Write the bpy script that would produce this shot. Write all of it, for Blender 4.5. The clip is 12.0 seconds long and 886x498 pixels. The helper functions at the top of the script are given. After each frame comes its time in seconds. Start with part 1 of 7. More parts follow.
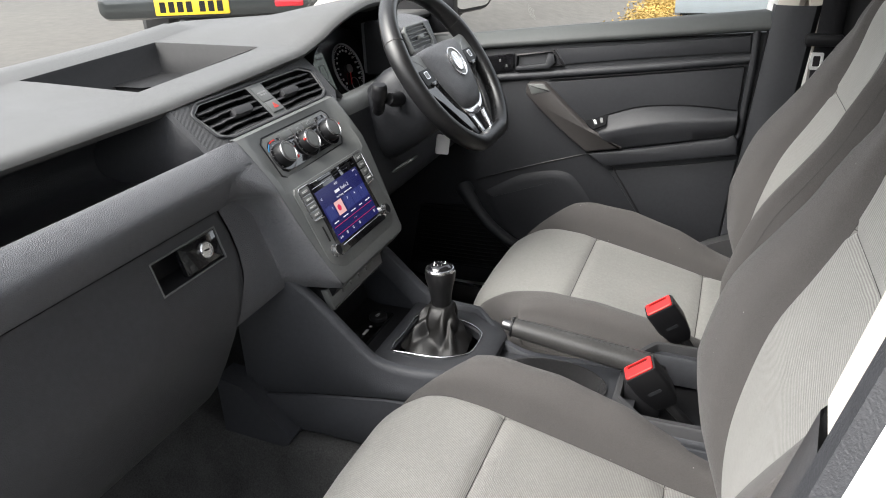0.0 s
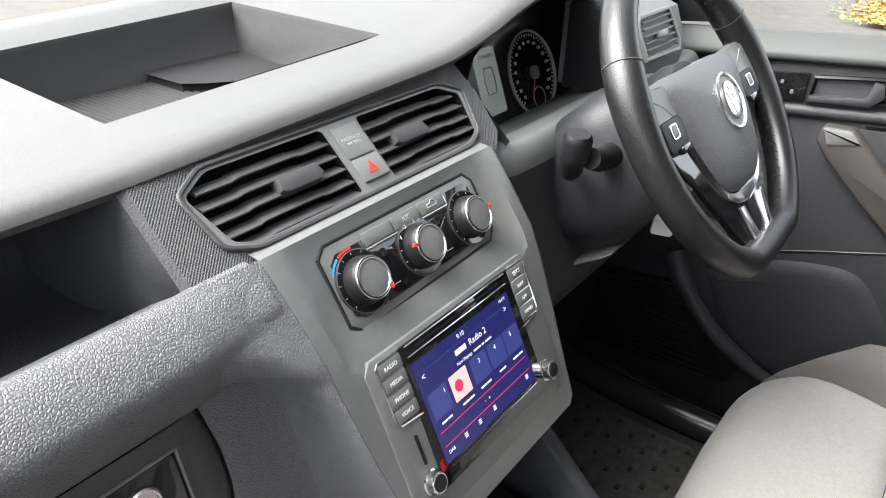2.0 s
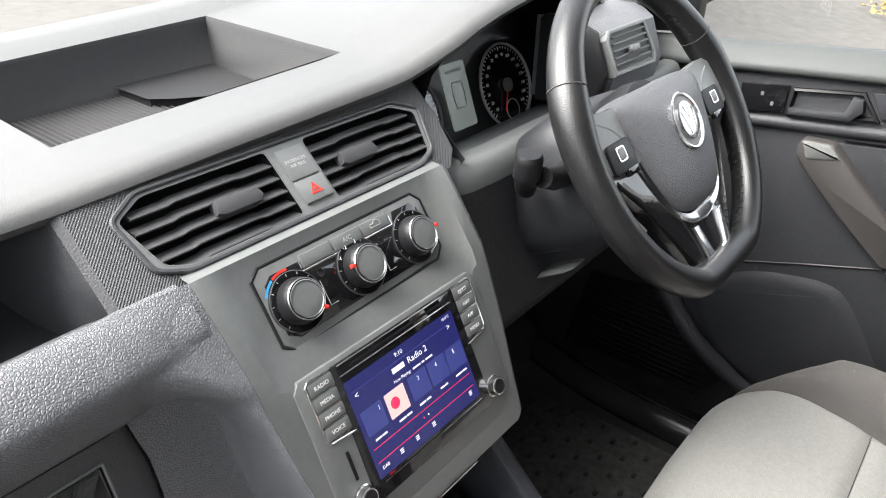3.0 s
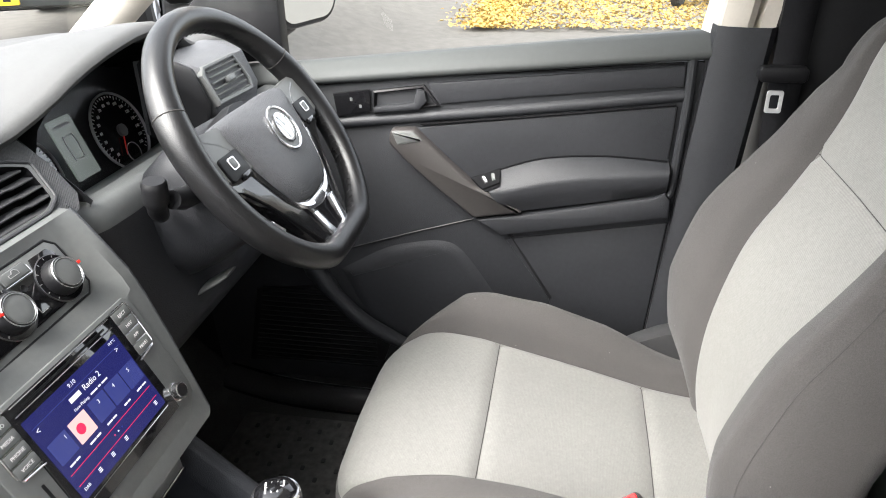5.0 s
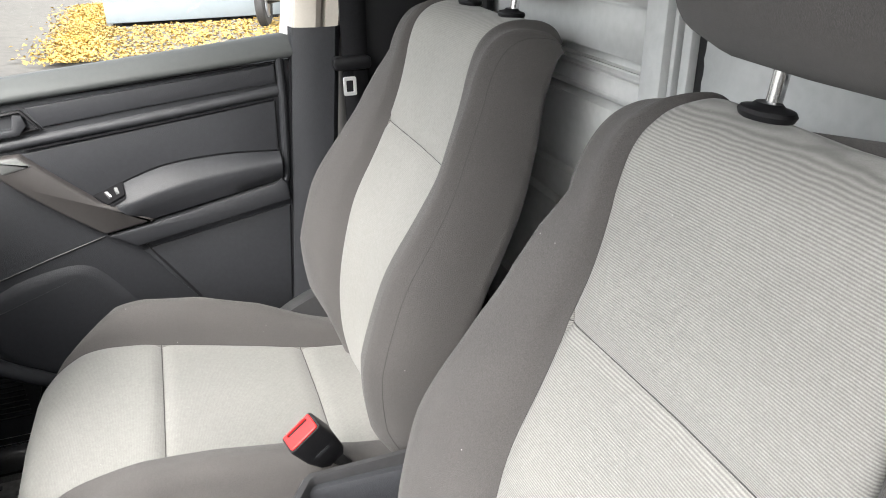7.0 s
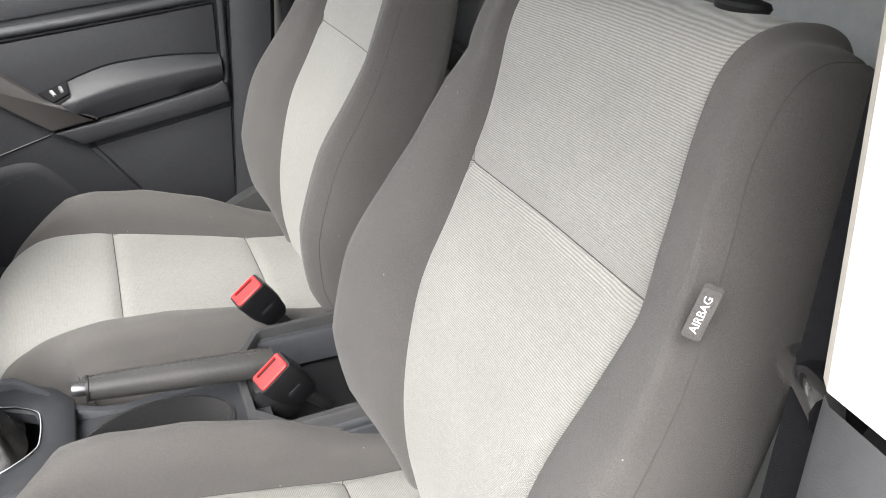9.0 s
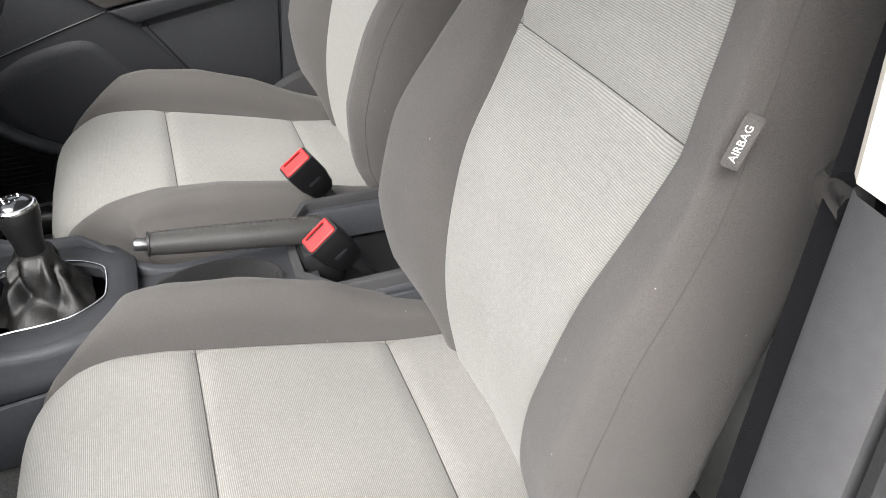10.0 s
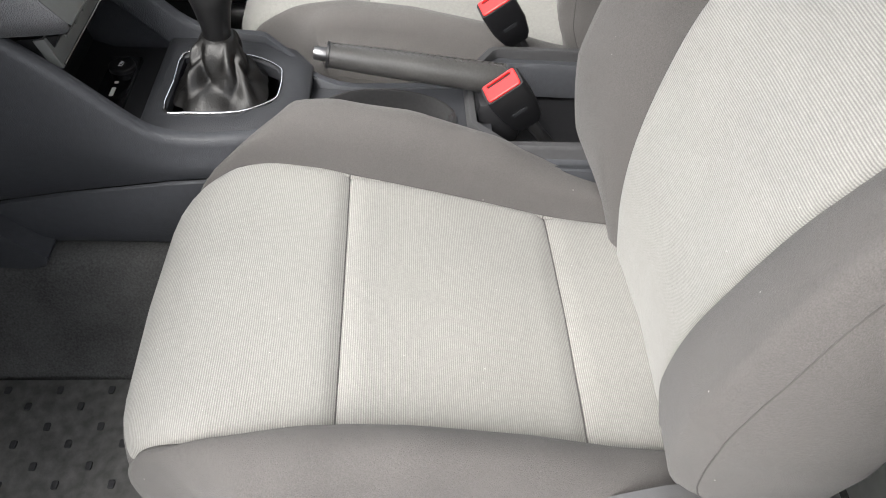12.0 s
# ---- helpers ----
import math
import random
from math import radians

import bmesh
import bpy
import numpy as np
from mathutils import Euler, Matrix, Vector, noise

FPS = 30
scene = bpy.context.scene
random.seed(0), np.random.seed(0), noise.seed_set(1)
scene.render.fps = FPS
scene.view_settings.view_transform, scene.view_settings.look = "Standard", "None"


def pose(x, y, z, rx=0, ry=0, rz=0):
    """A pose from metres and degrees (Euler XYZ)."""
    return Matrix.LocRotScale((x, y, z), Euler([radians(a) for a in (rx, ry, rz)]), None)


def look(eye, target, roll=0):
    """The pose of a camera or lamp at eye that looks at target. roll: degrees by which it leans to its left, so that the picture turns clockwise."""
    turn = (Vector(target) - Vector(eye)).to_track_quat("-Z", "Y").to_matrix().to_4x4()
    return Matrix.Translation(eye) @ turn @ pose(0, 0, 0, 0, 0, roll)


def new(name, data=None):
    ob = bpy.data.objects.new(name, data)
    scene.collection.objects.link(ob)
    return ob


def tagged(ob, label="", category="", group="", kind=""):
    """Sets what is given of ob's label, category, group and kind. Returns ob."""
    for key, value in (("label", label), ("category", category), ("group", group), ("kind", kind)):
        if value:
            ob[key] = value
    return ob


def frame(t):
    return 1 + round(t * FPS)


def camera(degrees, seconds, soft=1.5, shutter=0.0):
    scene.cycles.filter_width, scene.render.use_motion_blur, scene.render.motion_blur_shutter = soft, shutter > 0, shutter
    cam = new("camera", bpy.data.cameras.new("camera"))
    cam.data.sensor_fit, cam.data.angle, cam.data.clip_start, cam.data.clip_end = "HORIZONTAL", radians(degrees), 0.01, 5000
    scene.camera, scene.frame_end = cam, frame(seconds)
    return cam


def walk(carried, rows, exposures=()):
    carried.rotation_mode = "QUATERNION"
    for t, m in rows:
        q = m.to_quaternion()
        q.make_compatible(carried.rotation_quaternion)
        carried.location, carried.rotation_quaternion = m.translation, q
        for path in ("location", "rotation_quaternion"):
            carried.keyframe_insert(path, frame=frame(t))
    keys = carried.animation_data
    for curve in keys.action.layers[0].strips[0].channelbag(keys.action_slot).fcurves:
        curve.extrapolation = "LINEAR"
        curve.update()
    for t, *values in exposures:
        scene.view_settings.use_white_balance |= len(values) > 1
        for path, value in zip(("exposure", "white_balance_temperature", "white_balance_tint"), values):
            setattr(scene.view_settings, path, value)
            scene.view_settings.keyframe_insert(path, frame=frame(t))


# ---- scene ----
cam = camera(62.75, 12.0, soft=1.0)
PATH = [
    (0, -0.9737, 0.0894, 1.1093, -67.956, -24.766, -2.182),
    (0.5, -0.7907, 0.1959, 1.1106, -63.940, -24.770, -1.405),
    (1, -0.6373, 0.2663, 1.0828, -60.599, -26.214, -0.365),
    (1.5, -0.5144, 0.3458, 1.0652, -57.299, -27.792, 0.999),
    (2, -0.4148, 0.3871, 1.0749, -53.984, -29.095, 1.599),
    (2.5, -0.3759, 0.3751, 1.0842, -51.553, -29.768, 1.659),
    (2.7, -0.3682, 0.3572, 1.0973, -51.119, -29.956, 1.431),
    (4.3, -0.4263, 0.2744, 1.1151, -66.581, -27.735, -0.590),
    (4.5, -0.4405, 0.2750, 1.1158, -70.431, -27.241, -0.802),
    (5, -0.4718, 0.2348, 1.1187, -79.624, -26.780, -1.139),
    (5.5, -0.5046, 0.2337, 1.1098, -89.817, -25.976, -1.147),
    (6, -0.5474, 0.2435, 1.1164, -98.007, -25.767, -1.350),
    (6.5, -0.5738, 0.2516, 1.1090, -105.303, -25.540, -0.945),
    (7, -0.6282, 0.2331, 1.1157, -110.101, -25.515, -0.677),
    (7.2, -0.6537, 0.2231, 1.1114, -111.515, -25.498, -0.576),
    (8.8, -0.7750, 0.2578, 1.0956, -115.467, -28.717, 0.991),
    (9, -0.7808, 0.2657, 1.0850, -114.942, -29.948, 0.912),
    (9.5, -0.8010, 0.2842, 1.0665, -113.412, -33.067, 0.834),
    (10, -0.8251, 0.2902, 1.0515, -111.448, -36.697, 0.707),
    (10.5, -0.8430, 0.2915, 1.0314, -109.075, -40.177, 0.799),
    (11, -0.8513, 0.2948, 1.0200, -106.647, -43.299, 2.078),
    (11.2, -0.8542, 0.2979, 1.0235, -105.850, -44.664, 3.339),
    (11.5, -0.8507, 0.2933, 1.0082, -103.182, -45.450, 4.181),
    (12, -0.7728, 0.2906, 0.9960, -96.101, -47.205, 4.834),
]
EXPOSURE = 2.64
walk(cam, [(t, pose(x, y, z, 90 + pitch, 0, yaw) @ pose(0, 0, 0, 0, 0, roll)) for t, x, y, z, yaw, pitch, roll in PATH],
     [(0.0, EXPOSURE - 0.58), (0.5, EXPOSURE - 0.1), (1.0, EXPOSURE + 0.08), (1.5, EXPOSURE + 0.10), (5.0, EXPOSURE + 0.10), (5.8, EXPOSURE + 0.24), (7.0, EXPOSURE + 0.05), (9.0, EXPOSURE - 0.05), (10.5, EXPOSURE - 0.3), (11.5, EXPOSURE - 0.3), (12.0, EXPOSURE - 0.22)])

# ---- daylight: bright overcast sky and a weak, broad sun ----
world = bpy.data.worlds.new("world")
scene.world = world
world.use_nodes = True
wn = world.node_tree.nodes
sky = wn.new("ShaderNodeTexSky")
sky.sky_type = "NISHITA"
sky.sun_disc = False
sky.sun_elevation, sky.sun_rotation = radians(50), radians(-44)
sky.air_density, sky.dust_density, sky.ozone_density = 1.0, 4.0, 1.0
soften = wn.new("ShaderNodeHueSaturation")
soften.inputs["Saturation"].default_value = 0.25
world.node_tree.links.new(sky.outputs[0], soften.inputs["Color"])
world.node_tree.links.new(soften.outputs[0], wn["Background"].inputs[0])
wn["Background"].inputs[1].default_value = 0.15
sun = new("sun", bpy.data.lights.new("sun", "SUN"))
sun.data.energy, sun.data.angle, sun.data.color = 1.45, radians(55), (1.0, 0.97, 0.93)
sun.matrix_world = look((-4.0, 4.1, 6.8), (0, 0, 0))

# ---- materials ----
def material(name, colour, rough=0.5, metal=0.0, vary=0.15, scale=40.0, bump=0.0, bump_scale=400.0, spec=0.5, coat=0.0, build=None):
    """A procedural surface: two scales of colour variation, a matching change of gloss, and fine relief."""
    m = bpy.data.materials.new(name)
    m.use_nodes = True
    nt = m.node_tree
    b = nt.nodes["Principled BSDF"]
    co = nt.nodes.new("ShaderNodeTexCoord")
    n1 = nt.nodes.new("ShaderNodeTexNoise")
    n1.inputs["Scale"].default_value, n1.inputs["Detail"].default_value = scale * 0.2, 4
    n2 = nt.nodes.new("ShaderNodeTexNoise")
    n2.inputs["Scale"].default_value, n2.inputs["Detail"].default_value = scale * 6, 3
    for n in (n1, n2):
        nt.links.new(co.outputs["Object"], n.inputs["Vector"])
    add = nt.nodes.new("ShaderNodeMath")
    add.operation = "ADD"
    nt.links.new(n1.outputs[0], add.inputs[0])
    nt.links.new(n2.outputs[0], add.inputs[1])
    ramp = nt.nodes.new("ShaderNodeMapRange")
    ramp.inputs[1].default_value, ramp.inputs[2].default_value = 0.6, 1.4
    ramp.inputs[3].default_value, ramp.inputs[4].default_value = 1 - vary, 1 + vary
    nt.links.new(add.outputs[0], ramp.inputs[0])
    mul = nt.nodes.new("ShaderNodeVectorMath")
    mul.operation = "SCALE"
    mul.inputs[0].default_value = colour
    nt.links.new(ramp.outputs[0], mul.inputs["Scale"])
    nt.links.new(mul.outputs[0], b.inputs["Base Color"])
    rr = nt.nodes.new("ShaderNodeMapRange")
    rr.inputs[1].default_value, rr.inputs[2].default_value = 0.3, 0.7
    rr.inputs[3].default_value, rr.inputs[4].default_value = max(rough - 0.06, 0.02), min(rough + 0.06, 1)
    nt.links.new(n1.outputs[0], rr.inputs[0])
    nt.links.new(rr.outputs[0], b.inputs["Roughness"])
    b.inputs["Metallic"].default_value = metal
    b.inputs["Specular IOR Level"].default_value = spec
    b.inputs["Coat Weight"].default_value = coat
    if bump:
        vor = nt.nodes.new("ShaderNodeTexNoise")
        vor.inputs["Scale"].default_value, vor.inputs["Detail"].default_value = bump_scale, 2
        nt.links.new(co.outputs["Object"], vor.inputs["Vector"])
        bp = nt.nodes.new("ShaderNodeBump")
        bp.inputs["Strength"].default_value, bp.inputs["Distance"].default_value = bump, 0.001
        nt.links.new(vor.outputs[0], bp.inputs["Height"])
        nt.links.new(bp.outputs[0], b.inputs["Normal"])
    if build:
        build(m, nt, b, co, mul)
    return m


def leather_grain(m, nt, b, co, mul, cells=430, depth=0.85):
    """Pebbled grain of moulded dashboard skin."""
    warp = nt.nodes.new("ShaderNodeTexNoise")
    warp.inputs["Scale"].default_value = cells * 0.5
    nt.links.new(co.outputs["Object"], warp.inputs["Vector"])
    off = nt.nodes.new("ShaderNodeVectorMath")
    off.operation = "MULTIPLY_ADD"
    off.inputs[1].default_value = (0.5 / cells, 0.5 / cells, 0.5 / cells)
    nt.links.new(warp.outputs["Color"], off.inputs[0])
    nt.links.new(co.outputs["Object"], off.inputs[2])
    v = nt.nodes.new("ShaderNodeTexVoronoi")
    v.feature = "DISTANCE_TO_EDGE"
    v.inputs["Scale"].default_value = cells
    nt.links.new(off.outputs[0], v.inputs["Vector"])
    flat = nt.nodes.new("ShaderNodeMapRange")
    flat.inputs[1].default_value, flat.inputs[2].default_value = 0.0, 0.22
    nt.links.new(v.outputs["Distance"], flat.inputs[0])
    bp = nt.nodes.new("ShaderNodeBump")
    bp.inputs["Strength"].default_value, bp.inputs["Distance"].default_value = depth, 0.0005
    nt.links.new(flat.outputs[0], bp.inputs["Height"])
    nt.links.new(bp.outputs[0], b.inputs["Normal"])
    groove = nt.nodes.new("ShaderNodeMapRange")
    groove.inputs[1].default_value, groove.inputs[2].default_value = 0.0, 0.12
    groove.inputs[3].default_value, groove.inputs[4].default_value = 0.62, 1.04
    nt.links.new(v.outputs["Distance"], groove.inputs[0])
    dark = nt.nodes.new("ShaderNodeVectorMath")
    dark.operation = "SCALE"
    nt.links.new(mul.outputs[0], dark.inputs[0])
    nt.links.new(groove.outputs[0], dark.inputs["Scale"])
    nt.links.new(dark.outputs[0], b.inputs["Base Color"])


def speckle(nt, b, co, colour, low, high):
    """Mixed yarn: fine lighter and darker flecks, and a few specks of lint."""
    fleck = nt.nodes.new("ShaderNodeTexNoise")
    fleck.inputs["Scale"].default_value, fleck.inputs["Detail"].default_value = 1000, 1.0
    nt.links.new(co.outputs["Object"], fleck.inputs["Vector"])
    tone = nt.nodes.new("ShaderNodeMapRange")
    tone.inputs[1].default_value, tone.inputs[2].default_value = 0.32, 0.68
    tone.inputs[3].default_value, tone.inputs[4].default_value = low, high
    nt.links.new(fleck.outputs[0], tone.inputs[0])
    yarn = nt.nodes.new("ShaderNodeVectorMath")
    yarn.operation = "SCALE"
    nt.links.new(colour.outputs[0], yarn.inputs[0])
    nt.links.new(tone.outputs[0], yarn.inputs["Scale"])
    cell = nt.nodes.new("ShaderNodeTexVoronoi")
    cell.inputs["Scale"].default_value = 38
    nt.links.new(co.outputs["Object"], cell.inputs["Vector"])
    dot = nt.nodes.new("ShaderNodeMapRange")
    dot.inputs[1].default_value, dot.inputs[2].default_value = 0.018, 0.034
    dot.inputs[3].default_value, dot.inputs[4].default_value = 0.55, 0.0
    nt.links.new(cell.outputs["Distance"], dot.inputs[0])
    lint = nt.nodes.new("ShaderNodeMix")
    lint.data_type = "RGBA"
    lint.inputs[7].default_value = (0.42, 0.41, 0.39, 1)
    nt.links.new(dot.outputs[0], lint.inputs[0])
    nt.links.new(yarn.outputs[0], lint.inputs[6])
    nt.links.new(lint.outputs[2], b.inputs["Base Color"])


def woven_stripes(m, nt, b, co, mul, axis="X", low=0.66, high=1.25, relief=0.35):
    """Ribbed seat cloth: fine light and dark threads."""
    sep = nt.nodes.new("ShaderNodeSeparateXYZ")
    nt.links.new(co.outputs["Object"], sep.inputs[0])
    wob = nt.nodes.new("ShaderNodeTexNoise")
    wob.inputs["Scale"].default_value = 30
    nt.links.new(co.outputs["Object"], wob.inputs["Vector"])
    k = nt.nodes.new("ShaderNodeMath")
    k.operation = "MULTIPLY_ADD"
    k.inputs[1].default_value, k.inputs[2].default_value = 0.0018, 0.0
    nt.links.new(wob.outputs[0], k.inputs[0])
    s = nt.nodes.new("ShaderNodeMath")
    s.operation = "ADD"
    nt.links.new(sep.outputs[axis], s.inputs[0])
    nt.links.new(k.outputs[0], s.inputs[1])
    f = nt.nodes.new("ShaderNodeMath")
    f.operation = "MULTIPLY"
    f.inputs[1].default_value = 2 * math.pi / 0.0020
    nt.links.new(s.outputs[0], f.inputs[0])
    w = nt.nodes.new("ShaderNodeMath")
    w.operation = "SINE"
    nt.links.new(f.outputs[0], w.inputs[0])
    mr = nt.nodes.new("ShaderNodeMapRange")
    mr.inputs[1].default_value, mr.inputs[2].default_value = -1, 1
    mr.inputs[3].default_value, mr.inputs[4].default_value = low, high
    nt.links.new(w.outputs[0], mr.inputs[0])
    mm = nt.nodes.new("ShaderNodeVectorMath")
    mm.operation = "SCALE"
    nt.links.new(mul.outputs[0], mm.inputs[0])
    nt.links.new(mr.outputs[0], mm.inputs["Scale"])
    speckle(nt, b, co, mm, 0.90, 1.10)
    bp = nt.nodes.new("ShaderNodeBump")
    bp.inputs["Strength"].default_value, bp.inputs["Distance"].default_value = relief, 0.0006
    nt.links.new(w.outputs[0], bp.inputs["Height"])
    nt.links.new(bp.outputs[0], b.inputs["Normal"])
    b.inputs["Sheen Weight"].default_value = 0.12


def cloth(m, nt, b, co, mul):
    b.inputs["Sheen Weight"].default_value = 0.08
    b.inputs["Sheen Roughness"].default_value = 0.5
    speckle(nt, b, co, mul, 0.86, 1.14)


def glowing(name, colour, strength):
    m = bpy.data.materials.new(name)
    m.use_nodes = True
    b = m.node_tree.nodes["Principled BSDF"]
    b.inputs["Base Color"].default_value = (*[c * 0.2 for c in colour], 1)
    b.inputs["Roughness"].default_value = 0.25
    b.inputs["Emission Color"].default_value = (*colour, 1)
    b.inputs["Emission Strength"].default_value = strength
    return m


def clear(name, tint=(1, 1, 1), rough=0.0, gloss=0.05):
    m = bpy.data.materials.new(name)
    m.use_nodes = True
    nt = m.node_tree
    nt.nodes.remove(nt.nodes["Principled BSDF"])
    out = nt.nodes["Material Output"]
    tr, gl, mix = (nt.nodes.new("ShaderNode" + k) for k in ("BsdfTransparent", "BsdfGlossy", "MixShader"))
    tr.inputs[0].default_value = (*tint, 1)
    gl.inputs["Roughness"].default_value = rough
    mix.inputs[0].default_value = gloss
    nt.links.new(tr.outputs[0], mix.inputs[1])
    nt.links.new(gl.outputs[0], mix.inputs[2])
    nt.links.new(mix.outputs[0], out.inputs[0])
    return m


def knurl(m, nt, b, co, mul):
    """Fine diamond relief, as moulded into the vent surround."""
    sep = nt.nodes.new("ShaderNodeSeparateXYZ")
    nt.links.new(co.outputs["Object"], sep.inputs[0])
    waves = []
    for sign in (1, -1):
        k = nt.nodes.new("ShaderNodeMath")
        k.operation = "MULTIPLY_ADD"
        k.inputs[1].default_value = sign * 1.4
        nt.links.new(sep.outputs["Z"], k.inputs[0])
        nt.links.new(sep.outputs["X"], k.inputs[2])
        f = nt.nodes.new("ShaderNodeMath")
        f.operation = "MULTIPLY"
        f.inputs[1].default_value = 2 * math.pi / 0.0026
        nt.links.new(k.outputs[0], f.inputs[0])
        w = nt.nodes.new("ShaderNodeMath")
        w.operation = "SINE"
        nt.links.new(f.outputs[0], w.inputs[0])
        waves.append(w)
    p = nt.nodes.new("ShaderNodeMath")
    p.operation = "ADD"
    nt.links.new(waves[0].outputs[0], p.inputs[0])
    nt.links.new(waves[1].outputs[0], p.inputs[1])
    bp = nt.nodes.new("ShaderNodeBump")
    bp.inputs["Strength"].default_value, bp.inputs["Distance"].default_value = 0.6, 0.0004
    nt.links.new(p.outputs[0], bp.inputs["Height"])
    nt.links.new(bp.outputs[0], b.inputs["Normal"])


DASH_TOP = material("dash_top_skin", (0.082, 0.082, 0.080), 0.5, vary=0.08, scale=30, build=lambda *a: leather_grain(*a, cells=800, depth=0.25))
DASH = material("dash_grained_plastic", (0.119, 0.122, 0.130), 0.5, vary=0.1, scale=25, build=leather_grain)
KNURL = material("knurled_dark_plastic", (0.060, 0.061, 0.063), 0.45, vary=0.08, scale=25, build=knurl)
HANDLE = material("smooth_brown_black_plastic", (0.046, 0.0425, 0.041), 0.45, vary=0.1, scale=25, bump=0.05, bump_scale=1500)
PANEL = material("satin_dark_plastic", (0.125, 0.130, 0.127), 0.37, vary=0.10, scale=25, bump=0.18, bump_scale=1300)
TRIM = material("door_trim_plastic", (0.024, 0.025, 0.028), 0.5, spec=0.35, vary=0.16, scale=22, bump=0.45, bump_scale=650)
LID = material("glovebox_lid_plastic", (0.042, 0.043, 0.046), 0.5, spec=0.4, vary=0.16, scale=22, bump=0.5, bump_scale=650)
TRIM_GREY = material("pillar_trim_plastic", (0.043, 0.043, 0.045), 0.55, spec=0.3, vary=0.14, scale=18, bump=0.3, bump_scale=1000)
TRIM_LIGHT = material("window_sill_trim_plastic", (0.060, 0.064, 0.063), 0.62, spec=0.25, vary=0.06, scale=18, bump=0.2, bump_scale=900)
COVER = material("satin_seat_cover_plastic", (0.045, 0.045, 0.046), 0.32, vary=0.12, scale=25, bump=0.2, bump_scale=1000)
CUP = material("satin_black_plastic", (0.030, 0.030, 0.031), 0.2, vary=0.2, bump=0.1, bump_scale=300)
MATT = material("matt_black_plastic", (0.009, 0.009, 0.010), 0.85, spec=0.08, vary=0.2)
RINGS = material("satin_ring_metal", (0.45, 0.45, 0.45), 0.3, metal=1.0, vary=0.1)
CONSOLE = material("console_grained_plastic", (0.039, 0.041, 0.046), 0.5, spec=0.35, vary=0.16, scale=22, bump=0.45, bump_scale=650)
DARK_METAL = material("dark_satin_metal", (0.13, 0.13, 0.133), 0.35, metal=0.9, vary=0.1)
BLACK = material("black_plastic", (0.009, 0.009, 0.010), 0.45, spec=0.3, vary=0.2, bump=0.15, bump_scale=900)
GLOSS = material("gloss_black_plastic", (0.008, 0.008, 0.009), 0.08, vary=0.1, coat=0.6)
CHROME = material("satin_chrome", (0.75, 0.75, 0.76), 0.2, metal=1.0, vary=0.05)
STEEL = material("polished_steel_post", (0.7, 0.7, 0.71), 0.16, metal=1.0, vary=0.05)
ZINC = material("bright_zinc_plate", (0.82, 0.82, 0.81), 0.45, metal=0.6, vary=0.08)
RUBBER = material("rubber", (0.02, 0.02, 0.021), 0.6, vary=0.2, bump=0.3, bump_scale=500)
LEATHER = material("wheel_leather", (0.010, 0.010, 0.0105), 0.33, vary=0.4, scale=40, bump=0.3, bump_scale=700)
WORN = material("worn_grip_leather", (0.042, 0.0412, 0.040), 0.33, vary=0.35, scale=60, bump=0.3, bump_scale=900)
GAITER = material("gaiter_leather", (0.006, 0.0057, 0.0055), 0.43, spec=0.35, vary=0.25, scale=50, bump=0.35, bump_scale=500)
CLOTH_LIGHT = material("seat_cushion_cloth", (0.192, 0.188, 0.176), 0.9, vary=0.10, scale=30, build=lambda *a: woven_stripes(*a, axis="Y", low=0.73, high=1.22, relief=0.25))
CLOTH_BACK = material("seat_back_cloth", (0.210, 0.206, 0.193), 0.9, vary=0.10, scale=30, build=lambda *a: woven_stripes(*a, axis="Z", low=0.72, high=1.23, relief=0.25))
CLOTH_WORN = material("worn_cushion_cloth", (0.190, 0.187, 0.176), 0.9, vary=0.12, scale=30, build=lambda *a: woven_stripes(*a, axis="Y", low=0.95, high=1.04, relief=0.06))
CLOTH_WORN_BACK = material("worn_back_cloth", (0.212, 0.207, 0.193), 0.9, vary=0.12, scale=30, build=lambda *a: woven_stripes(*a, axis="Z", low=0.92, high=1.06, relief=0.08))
CLOTH_DARK = material("seat_bolster_cloth", (0.063, 0.059, 0.0565), 0.95, vary=0.14, scale=90, bump=0.7, bump_scale=1300, build=cloth)
SEAM = material("seam_thread", (0.05, 0.047, 0.045), 0.9)
RED = material("red_release_plastic", (0.62, 0.02, 0.02), 0.35, vary=0.06)
RED_MARK = material("red_marking", (0.7, 0.03, 0.02), 0.4, vary=0.03)
BLUE_MARK = material("blue_marking", (0.05, 0.3, 0.6), 0.4, vary=0.03)
WHITE_MARK = material("white_marking", (0.75, 0.75, 0.74), 0.5, vary=0.03)
GREY_MARK = material("grey_marking", (0.35, 0.35, 0.35), 0.5, vary=0.03)
CREAM = material("cream_pillar_trim", (0.53, 0.49, 0.43), 0.6, vary=0.05, bump=0.1)
PAINT = material("white_body_paint", (0.78, 0.78, 0.77), 0.25, vary=0.03, coat=0.5)
BULK = material("grey_bulkhead_paint", (0.45, 0.46, 0.455), 0.55, vary=0.1, scale=12, bump=0.25, bump_scale=250)
HEADLINER = material("pale_headliner_cloth", (0.70, 0.69, 0.66), 0.95, vary=0.05)
CARPET = material("dark_moulded_carpet", (0.055, 0.055, 0.054), 0.95, spec=0.1, vary=0.5, scale=60, bump=0.7, bump_scale=700)
MAT = material("rubber_floor_mat", (0.085, 0.084, 0.080), 0.75, spec=0.25, vary=0.55, scale=12, bump=0.3, bump_scale=300)
